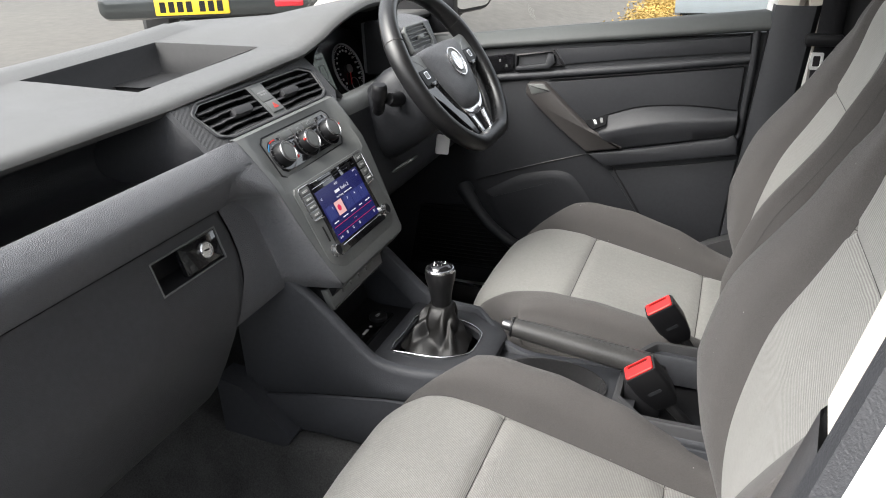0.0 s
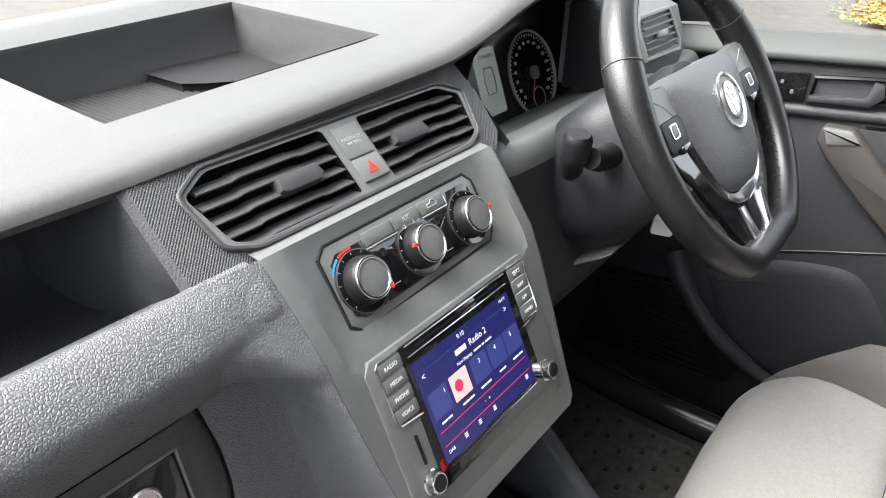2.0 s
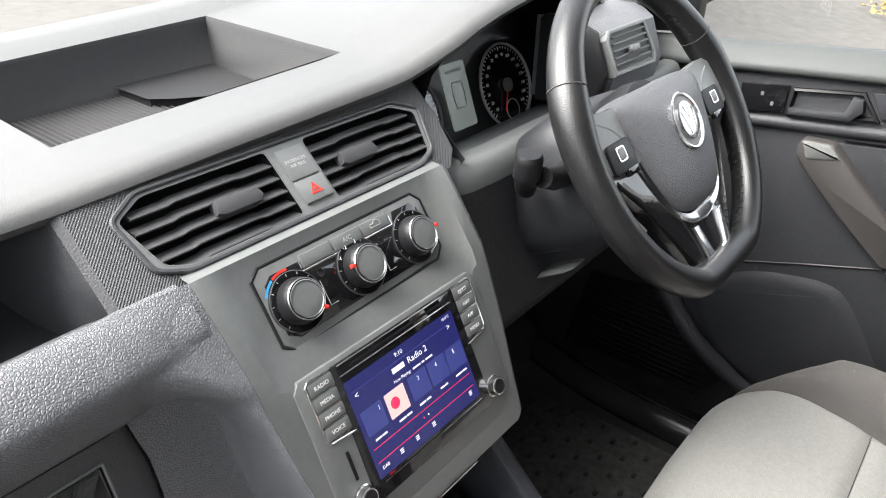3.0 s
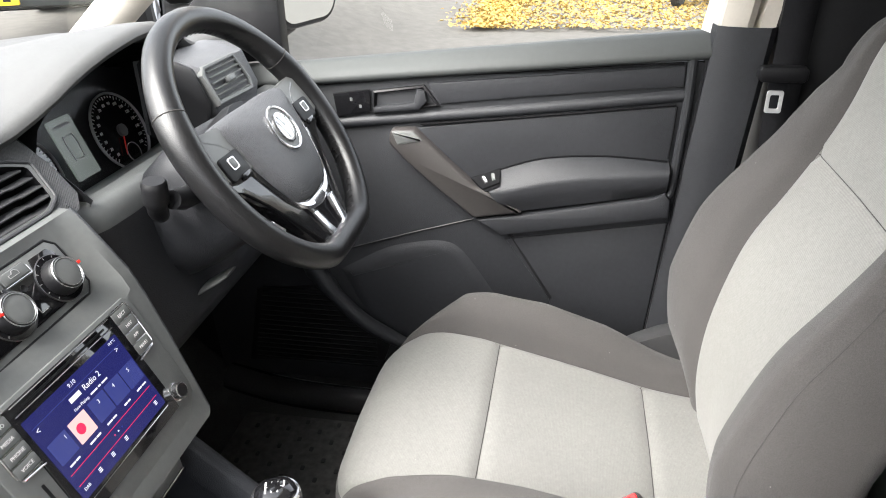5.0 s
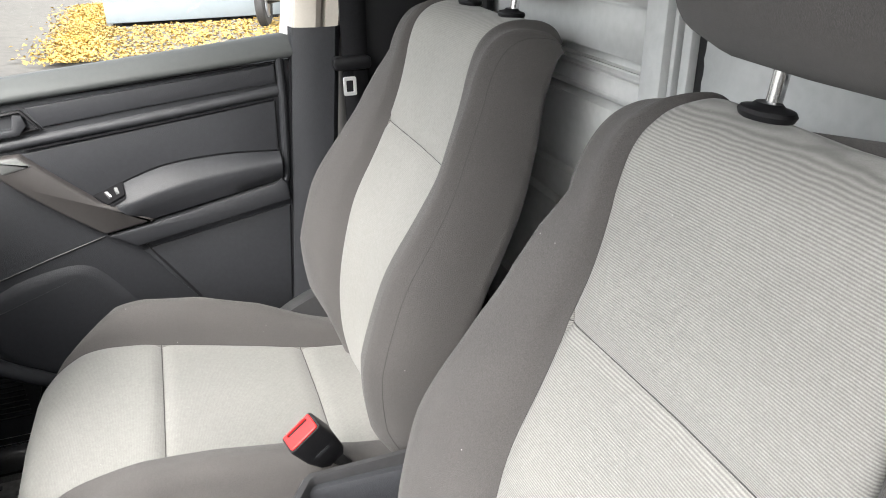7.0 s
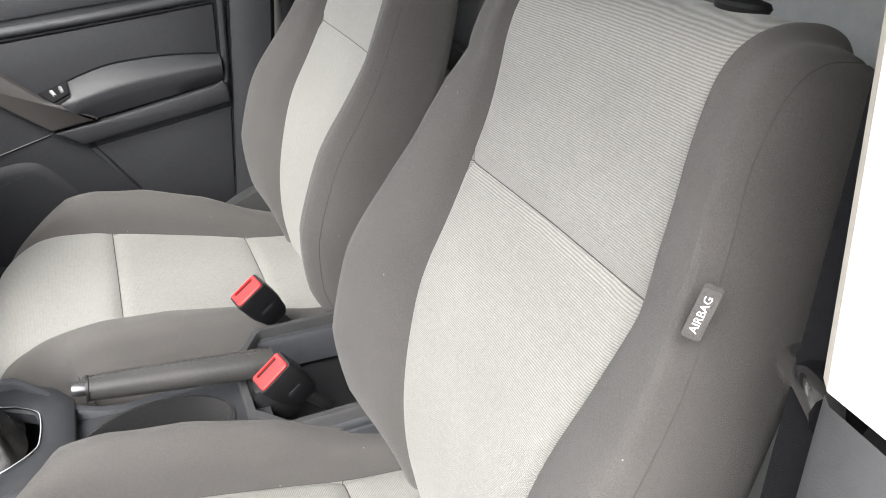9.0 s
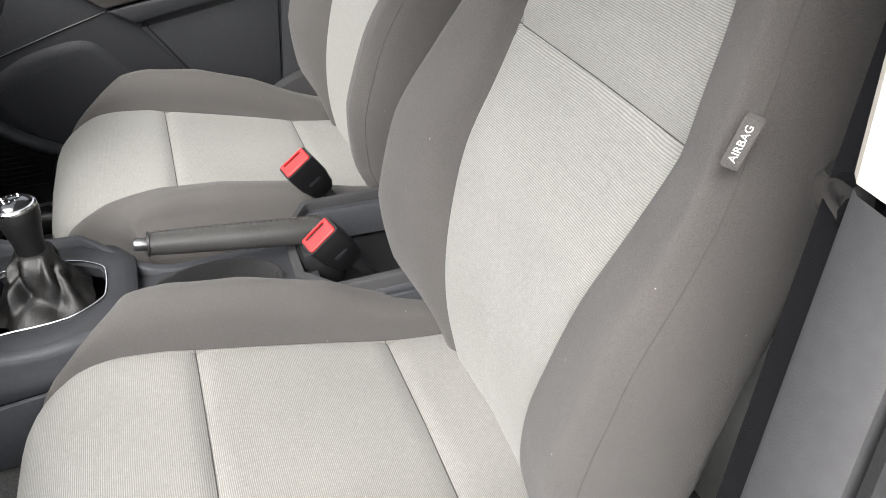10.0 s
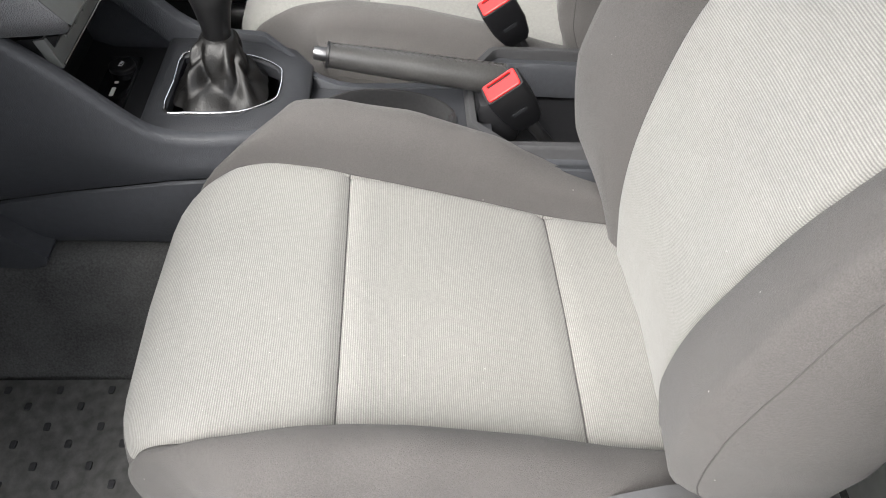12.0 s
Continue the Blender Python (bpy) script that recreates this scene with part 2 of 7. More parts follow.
TRAY = material("ribbed_tray_rubber", (0.026, 0.026, 0.027), 0.6, spec=0.3, vary=0.14, bump=0.2, bump_scale=900)
TRAY_WALL = material("tray_wall_plastic", (0.017, 0.0172, 0.018), 0.6, spec=0.22, vary=0.14, scale=22, bump=0.3, bump_scale=650)
GLASS = clear("window_glass", (0.97, 0.98, 0.97))
LENS = clear("instrument_lens", (0.88, 0.89, 0.90), 0.02, 0.012)
SCREEN = glowing("screen_blue", (0.014, 0.016, 0.105), 0.19)
SCREEN_TILE = glowing("screen_tile_blue", (0.035, 0.045, 0.19), 0.19)
SCREEN_TEXT = glowing("screen_text", (0.85, 0.85, 0.9), 0.2)
SCREEN_PINK = glowing("screen_pink", (0.85, 0.50, 0.48), 0.2)
SCREEN_RED = glowing("screen_red", (0.75, 0.03, 0.10), 0.2)
LCD = glowing("lit_grey_display", (0.50, 0.56, 0.53), 0.045)


# ---- mesh helpers ----
def part(name, bm, mat, parent=None, label="", sharp=35):
    """Links a bmesh as one mesh object, under a thing or a part; its vertices are in world metres."""
    bmesh.ops.remove_doubles(bm, verts=bm.verts, dist=1e-6)
    bmesh.ops.recalc_face_normals(bm, faces=bm.faces)
    me = bpy.data.meshes.new(name)
    bm.to_mesh(me)
    bm.free()
    me.materials.append(mat)
    me.shade_smooth()
    me.set_sharp_from_angle(angle=radians(sharp))
    ob = new(name, me)
    if parent is not None:
        ob.parent = parent
        ob.matrix_parent_inverse = Matrix.Translation(-base_of(parent))
    if label:
        tagged(ob, label=label)
    return ob


BASES = {}


def base_of(ob):
    return BASES.get(ob.name, Vector((0, 0, 0)))


def thing(name, base, label, category, kind="", group=""):
    """An Empty at a thing's base, which parents its parts."""
    e = new(name)
    e.location = base
    e.empty_display_size = 0.02
    BASES[e.name] = Vector(base)
    return tagged(e, label=label, category=category, kind=kind, group=group)


def bmn():
    return bmesh.new()


def spline(pts, n=6):
    """Points along a Catmull-Rom curve through pts, n to a segment."""
    p = [np.array(q, float) for q in pts]
    p = [2 * p[0] - p[1]] + p + [2 * p[-1] - p[-2]]
    out = []
    for i in range(1, len(p) - 2):
        for k in range(n):
            t = k / n
            out.append(0.5 * (2 * p[i] + (p[i + 1] - p[i - 1]) * t + (2 * p[i - 1] - 5 * p[i] + 4 * p[i + 1] - p[i + 2]) * t * t
                              + (3 * p[i] - p[i - 1] - 3 * p[i + 1] + p[i + 2]) * t ** 3))
    out.append(p[-2])
    return out


def curve_at(pts, x):
    """The piecewise-linear value at x of pts (x, value)."""
    return float(np.interp(x, [q[0] for q in pts], [q[1] for q in pts]))


def grid(bm, rows, skip=None, closed=False):
    """Quads over rows of points; skip(i, j) leaves a cell out; closed joins each row's ends."""
    vs = [[bm.verts.new(Vector(p)) for p in row] for row in rows]
    n = len(vs[0])
    for i in range(len(vs) - 1):
        for j in range(n if closed else n - 1):
            if skip and skip(i, j):
                continue
            bm.faces.new((vs[i][j], vs[i][(j + 1) % n], vs[i + 1][(j + 1) % n], vs[i + 1][j]))
    return vs


def loft(bm, rings, caps=True):
    """A closed skin over rings of points."""
    vs = grid(bm, rings, closed=True)
    if caps:
        bm.faces.new(list(reversed(vs[0])))
        bm.faces.new(vs[-1])
    return vs


def tube(bm, path, r, n=10, caps=True):
    """A round bar along a path; r is a radius or one a point."""
    path = [Vector(p) for p in path]
    rings, prev = [], None
    for i, p in enumerate(path):
        d = (path[min(i + 1, len(path) - 1)] - path[max(i - 1, 0)]).normalized()
        a = d.orthogonal().normalized() if prev is None else (prev - d * prev.dot(d)).normalized()
        prev = a
        b = d.cross(a)
        rad = r[i] if isinstance(r, (list, tuple)) else r
        rings.append([p + rad * (math.cos(2 * math.pi * k / n) * a + math.sin(2 * math.pi * k / n) * b) for k in range(n)])
    loft(bm, rings, caps)


def turned(bm, m, profile, n=28, caps=True):
    """A turned shape about m's local z; profile of (radius, height)."""
    loft(bm, [[m @ Vector((r * math.cos(2 * math.pi * k / n), r * math.sin(2 * math.pi * k / n), h)) for k in range(n)] for r, h in profile], caps)


def rounded(w, h, r, n=4):
    """A rectangle with rounded corners, centred."""
    out = []
    for cx, cy, a0 in ((w / 2 - r, h / 2 - r, 0), (-w / 2 + r, h / 2 - r, 90), (-w / 2 + r, -h / 2 + r, 180), (w / 2 - r, -h / 2 + r, 270)):
        for k in range(n + 1):
            a = radians(a0 + 90 * k / n)
            out.append((cx + r * math.cos(a), cy + r * math.sin(a)))
    return out


def shrink(poly, d):
    """A polygon moved inwards by d (counter-clockwise)."""
    out, n = [], len(poly)
    for i in range(n):
        p, q, s = Vector(poly[i - 1]), Vector(poly[i]), Vector(poly[(i + 1) % n])
        a, b = (q - p), (s - q)
        if a.length < 1e-9 or b.length < 1e-9:
            out.append(tuple(q))
            continue
        na, nb = Vector((-a.y, a.x)).normalized(), Vector((-b.y, b.x)).normalized()
        m = na + nb
        k = d / max(0.35, 1 + na.dot(nb)) if m.length > 1e-6 else 0
        out.append((q.x + m.x * k, q.y + m.y * k))
    return out


def soften(poly, r, n=4):
    """A polygon with its corners rounded by about r."""
    out, m = [], len(poly)
    for i in range(m):
        p, q, s = Vector(poly[i - 1]), Vector(poly[i]), Vector(poly[(i + 1) % m])
        a = q + (p - q) * min(0.45, r / (p - q).length)
        c = q + (s - q) * min(0.45, r / (s - q).length)
        for k in range(n + 1):
            t = k / n
            v = a * (1 - t) ** 2 + q * 2 * t * (1 - t) + c * t * t
            out.append((v.x, v.y))
    return out


def slab(bm, poly, m, w0, w1, bevel=0.0):
    """A plate: poly in m's local xy, from height w0 to w1, with its upper edge rounded."""
    rings = [(poly, w0)]
    if bevel:
        rings += [(poly, w1 - bevel), (shrink(poly, bevel * 0.3), w1 - bevel * 0.3), (shrink(poly, bevel), w1)]
    else:
        rings += [(poly, w1)]
    loft(bm, [[m @ Vector((x, y, w)) for x, y in pl] for pl, w in rings])


def frame_ring(bm, outer, inner, m, w0, w1, bevel=0.001):
    """A raised ring between two outlines with as many points."""
    rings = [(outer, w0), (outer, w1 - bevel), (shrink(outer, bevel), w1), (shrink(inner, -bevel), w1), (inner, w1 - bevel), (inner, w0)]
    loft(bm, [[m @ Vector((x, y, w)) for x, y in pl] for pl, w in rings], caps=False)


def holed(bm, outer, holes, m, w=0.0):
    """A flat plate with openings."""
    edges = []
    for loop in (outer, *holes):
        vs = [bm.verts.new(m @ Vector((x, y, w))) for x, y in loop]
        edges += [bm.edges.new((vs[i], vs[(i + 1) % len(vs)])) for i in range(len(vs))]
    bmesh.ops.triangle_fill(bm, edges=edges, use_beauty=True)


def box(bm, x0, x1, y0, y1, z0, z1, bevel=0.0, seg=2):
    vs = [bm.verts.new((x, y, z)) for x in (x0, x1) for y in (y0, y1) for z in (z0, z1)]
    fs = [bm.faces.new([vs[i] for i in f]) for f in ((0, 1, 3, 2), (4, 6, 7, 5), (0, 4, 5, 1), (2, 3, 7, 6), (0, 2, 6, 4), (1, 5, 7, 3))]
    if bevel:
        es = {e for f in fs for e in f.edges}
        bmesh.ops.bevel(bm, geom=list(es), offset=bevel, segments=seg, profile=0.5, affect="EDGES")


def plane_at(origin, slope):
    """Local x to the right, y up along the slope (y, z), z out of the surface towards the seats."""
    d = Vector((0, *slope)).normalized()
    n = Vector((1, 0, 0)).cross(d)
    return Matrix(((1, 0, n.x, origin[0]), (0, d.y, n.y, origin[1]), (0, d.z, n.z, origin[2]), (0, 0, 0, 1)))


def solid(ob, thickness, offset=-1.0):
    mod = ob.modifiers.new("thickness", "SOLIDIFY")
    mod.thickness, mod.offset = thickness, offset
    return ob


def letters(name, body, size, m, mat, parent, depth=0.0002, label=""):
    """Raised lettering, centred on m."""
    cu = bpy.data.curves.new(name, "FONT")
    cu.body, cu.size, cu.extrude, cu.align_x, cu.align_y = body, size, depth, "CENTER", "CENTER"
    cu.resolution_u = 2
    tmp = new(name, cu)
    bpy.context.view_layer.update()
    me = bpy.data.meshes.new_from_object(tmp.evaluated_get(bpy.context.evaluated_depsgraph_get()))
    bpy.data.objects.remove(tmp)
    me.transform(m)
    me.materials.append(mat)
    ob = new(name, me)
    ob.parent = parent
    ob.matrix_parent_inverse = Matrix.Translation(-base_of(parent))
    if label:
        tagged(ob, label=label)
    return ob


def rod(bm, a, b, r, n=10):
    tube(bm, [a, b], r, n)

# ---- the van's shell ----
FLOOR = 0.13
GROUND = -0.32


def footwell_floor():
    """One moulded floor: flat footwells, a tunnel between them, a toe board in front."""
    floor = thing("floor", (0, 0.4, FLOOR), "dark moulded carpet floor with a raised centre tunnel", "floor", kind="structure")
    xs = [-0.80, -0.70, -0.60, -0.50, -0.40, -0.30, -0.22, -0.19, -0.165, -0.15, -0.13, -0.06, 0.0, 0.06, 0.13, 0.15, 0.165, 0.19, 0.22, 0.3, 0.4, 0.5, 0.6, 0.7, 0.80]
    prof = spline([(-0.62, FLOOR), (0.0, FLOOR), (0.5, FLOOR), (0.86, FLOOR), (0.95, FLOOR + 0.03), (1.06, FLOOR + 0.14), (1.15, FLOOR + 0.32), (1.18, 0.62)], 5)
    rows = []
    for y, z in prof:
        row = []
        for x in xs:
            k = min(1, max(0, (0.215 - abs(x)) / 0.06))
            k = k * k * (3 - 2 * k)
            wob = 0.004 * math.sin(9 * x + 7 * y)
            row.append((x, y, max(z, z + k * (0.305 - FLOOR) if z < 0.305 else z) + wob))
        rows.append(row)
    bm = bmn()
    grid(bm, rows)
    part("carpet", bm, CARPET, floor, sharp=80)
    for side in (-1, 1):
        bm = bmn()
        x0, x1 = (-0.66, -0.225) if side < 0 else (0.225, 0.64)
        slab(bm, [(x0, 0.15), (x1, 0.15), (x1, 0.86), (x0, 0.86)], Matrix.Translation((0, 0, 0)), FLOOR + 0.002, FLOOR + 0.012, 0.004)
        mat_ob = part("floor_mat", bm, MAT, floor, "worn black rubber floor covering with small square studs")
        stud = bmn()
        slab(stud, rounded(0.011, 0.008, 0.002, 2), Matrix.Identity(4), 0, 0.0022, 0.0008)
        me = bpy.data.meshes.new("stud")
        stud.to_mesh(me)
        stud.free()
        me.materials.append(RUBBER)
        nx, ny = 8, 15
        for i in range(nx):
            for j in range(ny):
                ob = new("stud", me)
                ob.location = (x0 + 0.03 + (x1 - x0 - 0.06) * i / (nx - 1) + (0.012 if j % 2 else -0.012), 0.36 + 0.46 * j / (ny - 1), FLOOR + 0.012)
                ob.parent = mat_ob
    return floor


def bulkhead():
    """Pressed steel wall behind the seats: a ribbed panel, a post with its edge strips, and a grained panel."""
    wall = thing("wall_rear", (0, -0.29, FLOOR), "grey painted steel bulkhead with pressed ribs behind the seats", "bulkhead", kind="structure")
    prof = [(FLOOR - 0.1, 0), (0.50, 0), (0.505, 0.014), (0.525, 0.014), (0.53, 0), (0.695, 0), (0.701, 0.012), (0.716, 0.012), (0.722, 0), (0.752, 0), (0.757, 0.012), (0.768, 0.012), (0.773, 0),
            (0.870, 0), (0.873, 0.020), (0.882, 0.020), (0.884, -0.003), (0.889, -0.003), (0.891, 0), (0.910, 0), (0.912, 0.004), (0.9145, 0.004), (0.916, -0.003), (0.920, -0.003), (0.923, 0.022), (0.936, 0.022), (0.940, 0), (0.999, 0), (1.0005, 0.005), (1.003, 0.005), (1.0045, 0), (1.38, 0)]
    bm = bmn()
    grid(bm, [[(x, -0.29 - y, z) for z, y in prof] for x in (0.100, 0.3, 0.55, 0.82)])
    solid(part("ribbed_panel", bm, BULK, wall, sharp=30), 0.012, 1)
    bm = bmn()
    box(bm, 0.063, 0.104, -0.32, -0.284, FLOOR - 0.1, 1.38, 0.006)
    part("post", bm, BULK, wall, "upright grey steel post")
    for x0, x1, y, mat, lab in ((0.053, 0.062, -0.293, BULK, "grey flange"), (0.040, 0.053, -0.300, BLACK, "black rubber edge strip"), (0.024, 0.040, -0.290, BULK, "grey flange"), (0.006, 0.024, -0.299, BLACK, "black rubber edge strip")):
        bm = bmn()
        box(bm, x0, x1 - 0.0008, -0.33, y, 0.60, 1.38, 0.003)
        part("edge_strip", bm, mat, wall, lab)
    bm = bmn()
    rnd = random.Random(3)
    rows = []
    for z in np.linspace(FLOOR - 0.1, 1.38, 160):
        d = rnd.uniform(-0.0012, 0.0012)
        rows.append([(x, -0.296 + d + 0.0006 * math.sin(70 * x + 9 * z), z) for x in np.linspace(-0.82, 0.0055, 12)])
    grid(bm, rows)
    solid(part("wavy_panel", bm, BULK, wall, "grey panel with fine horizontal waves", sharp=80), 0.012, 1)
    # plain lining behind the driver's shoulder
    bm = bmn()
    box(bm, 0.52, 0.82, -0.284, -0.268, 0.2, 1.38, 0.006)
    part("side_lining", bm, BLACK, wall, "black plastic lining")
    return wall


def roof():
    ob = thing("ceiling", (0, 0, 1.38), "pale cloth headlining over the cab", "headlining", kind="structure")
    bm = bmn()
    rows = []
    for y in np.linspace(-0.45, 0.52, 8):
        rows.append([(x, y, 1.40 - 0.05 * (x / 0.8) ** 2 - 0.06 * max(0, (y - 0.2)) ** 1.5) for x in np.linspace(-0.80, 0.80, 13)])
    grid(bm, rows)
    solid(part("headlining", bm, HEADLINER, ob), 0.03, 1)


def windscreen():
    w = thing("window_1", (0, 1.2, 0.9), "clear raked windscreen with pale painted pillars", "windscreen", kind="structure")
    bm = bmn()
    grid(bm, [[(x * (1 - 0.12 * k), 1.27 - 0.10 * (x / 0.75) ** 2 - 0.72 * k, 0.875 + 0.50 * k) for x in np.linspace(-0.76, 0.76, 13)] for k in (0, 0.33, 0.66, 1)])
    pane = part("pane", bm, GLASS, w)
    pane.visible_shadow = False
    for s in (-1, 1):
        bm = bmn()
        path = spline([(s * 0.79, 1.16, 0.84), (s * 0.755, 0.92, 1.03), (s * 0.715, 0.70, 1.20), (s * 0.67, 0.48, 1.35)], 5)
        tube(bm, path, [0.036] * len(path), 12)
        part("pillar_trim", bm, CREAM, w, "cream windscreen pillar trim")
        bm = bmn()
        path = [(s * (p[0] * s + 0.03), p[1] + 0.02, p[2]) for p in path]
        tube(bm, path, [0.032] * len(path), 12)
        part("pillar", bm, PAINT, w, "white painted pillar")
    # scuttle panel in front of the glass
    bm = bmn()
    grid(bm, [[(x, 1.20 + 0.30 * k - 0.10 * (x / 0.75) ** 2, 0.865 - 0.10 * k) for x in np.linspace(-0.8, 0.8, 9)] for k in (0.12, 0.5, 1)])
    solid(part("scuttle", bm, BLACK, w), 0.02)
    return w


def b_pillar(s):
    """Pillar behind a door: grained trim below, cream trim above, black belt slot beside it."""
    p = thing("wall_pillar", (s * 0.72, -0.05, FLOOR), "door pillar with dark grained trim below and pale trim above", "pillar", kind="structure")
    if s > 0:
        bm = bmn()
        rows = []
        for z in np.linspace(FLOOR, 0.917, 12):
            f = 0.075 - 0.052 * (z - 0.30) / 0.60
            rows.append([(0.745, f + 0.004, z), (0.722, f, z), (0.714, f - 0.012, z), (0.706, f - 0.04, z), (0.705, f - 0.075, z), (0.715, f - 0.085, z), (0.76, f - 0.085, z)])
        grid(bm, rows)
        part("lower_trim", bm, TRIM, p)
        bm = bmn()
        rows = []
        for z in np.linspace(0.890, 1.36, 6):
            f = 0.016 - 0.10 * (z - 0.91)
            x = 0.725 - 0.12 * (z - 0.91)
            rows.append([(x + 0.03, f + 0.004, z), (x + 0.004, f, z), (x - 0.004, f - 0.012, z), (x - 0.006, f - 0.036, z), (x, f - 0.046, z), (x + 0.02, f - 0.05, z), (x, f - 0.056, z), (x - 0.002, f - 0.078, z), (x + 0.03, f - 0.086, z)])
        grid(bm, rows)
        part("upper_trim", bm, CREAM, p, "cream upper pillar trim")
        bm = bmn()
        box(bm, 0.70, 0.82, -0.40, -0.065, FLOOR, 1.36, 0.01)
        part("recess_panel", bm, BLACK, p, "black panel behind the belt")
    return p


def firewall():
    """Plain dark partition behind the dashboard."""
    w = thing("wall_front", (0, 1.15, FLOOR), "plain dark partition behind the dashboard", "partition", kind="structure")
    bm = bmn()
    box(bm, -0.79, 0.79, 1.14, 1.17, FLOOR - 0.05, 0.868, 0.004)
    part("panel", bm, BLACK, w)
    for s in (-1, 1):
        bm = bmn()
        box(bm, s * 0.775 - 0.012, s * 0.775 + 0.012, 0.93, 1.14, FLOOR - 0.05, 0.862, 0.004)
        part("side_panel", bm, BLACK, w)


footwell_floor()
firewall()
bulkhead()
roof()
windscreen()
b_pillar(1)


def pillar_x(z):
    return -0.6605 + 0.277 * (z - 0.8)


def pillar_y(z):
    return 0.058 - 0.33 * (z - 0.8)


def near_pillar():
    """The leaning pillar of the open passenger door, between seat and daylight."""
    p = thing("wall_door_opening", (-0.70, 0.05, FLOOR), "open door's pillar and sill, grey trim and white paint", "door opening", kind="structure")
    bm = bmn()
    rows = []
    for z in np.linspace(0.20, 0.886, 14):
        x, y = pillar_x(z), pillar_y(z)
        rows.append([(x - 0.004, y - 0.20, z), (x, y - 0.02, z), (x - 0.002, y - 0.004, z), (x - 0.008, y, z), (x - 0.044, y + 0.004, z), (x - 0.050, y + 0.001, z), (x - 0.053, y - 0.010, z), (x - 0.054, y - 0.20, z)])
    grid(bm, rows)
    part("lower_trim", bm, TRIM_GREY, p, "grey grained pillar trim")
    bm = bmn()
    rows = []
    for z in np.linspace(0.889, 1.37, 6):
        x, y = pillar_x(z) + 0.006 + 0.12 * (z - 0.889), pillar_y(z)
        rows.append([(x - 0.004, y - 0.2, z), (x, y - 0.03, z), (x - 0.003, y - 0.008, z), (x - 0.010, y - 0.002, z), (x - 0.048, y + 0.001, z), (x - 0.056, y - 0.006, z), (x - 0.058, y - 0.2, z)])
    grid(bm, rows)
    part("upper_trim", bm, CREAM, p, "pale upper pillar trim")
    for k, (dx, dy, r, mat, lab) in enumerate(((-0.066, -0.006, 0.013, RUBBER, "black rubber door seal"), (-0.090, 0.004, 0.016, TRIM, "grey painted pillar flange"))):
        bm = bmn()
        tube(bm, [(pillar_x(z) + dx, pillar_y(z) + dy, z) for z in np.linspace(0.12, 1.36, 12)], r, 10)
        part("door_seal" if k == 0 else "flange", bm, mat, p, lab)
    bm = bmn()
    rows = []
    for z in np.linspace(-0.1, 1.36, 10):
        x, y = pillar_x(max(z, 0.1)) - 0.10, pillar_y(max(z, 0.1))
        rows.append([(x + 0.02, y - 0.15, z), (x + 0.006, y + 0.006, z), (x - 0.004, y + 0.012, z), (x - 0.05, y + 0.004, z), (x - 0.065, y - 0.02, z), (x - 0.07, y - 0.3, z)])
    grid(bm, rows)
    part("body_side", bm, PAINT, p, "white painted body pillar")
    # sill along the bottom of the opening
    bm = bmn()
    box(bm, -0.98, -0.80, 0.1, 1.15, -0.14, 0.12, 0.02, 3)
    part("sill", bm, PAINT, p, "white painted sill")
    bm = bmn()
    box(bm, -0.82, -0.70, 0.10, 1.1, 0.08, 0.15, 0.012, 3)
    part("sill_trim", bm, TRIM, p, "grey plastic sill strip")


near_pillar()

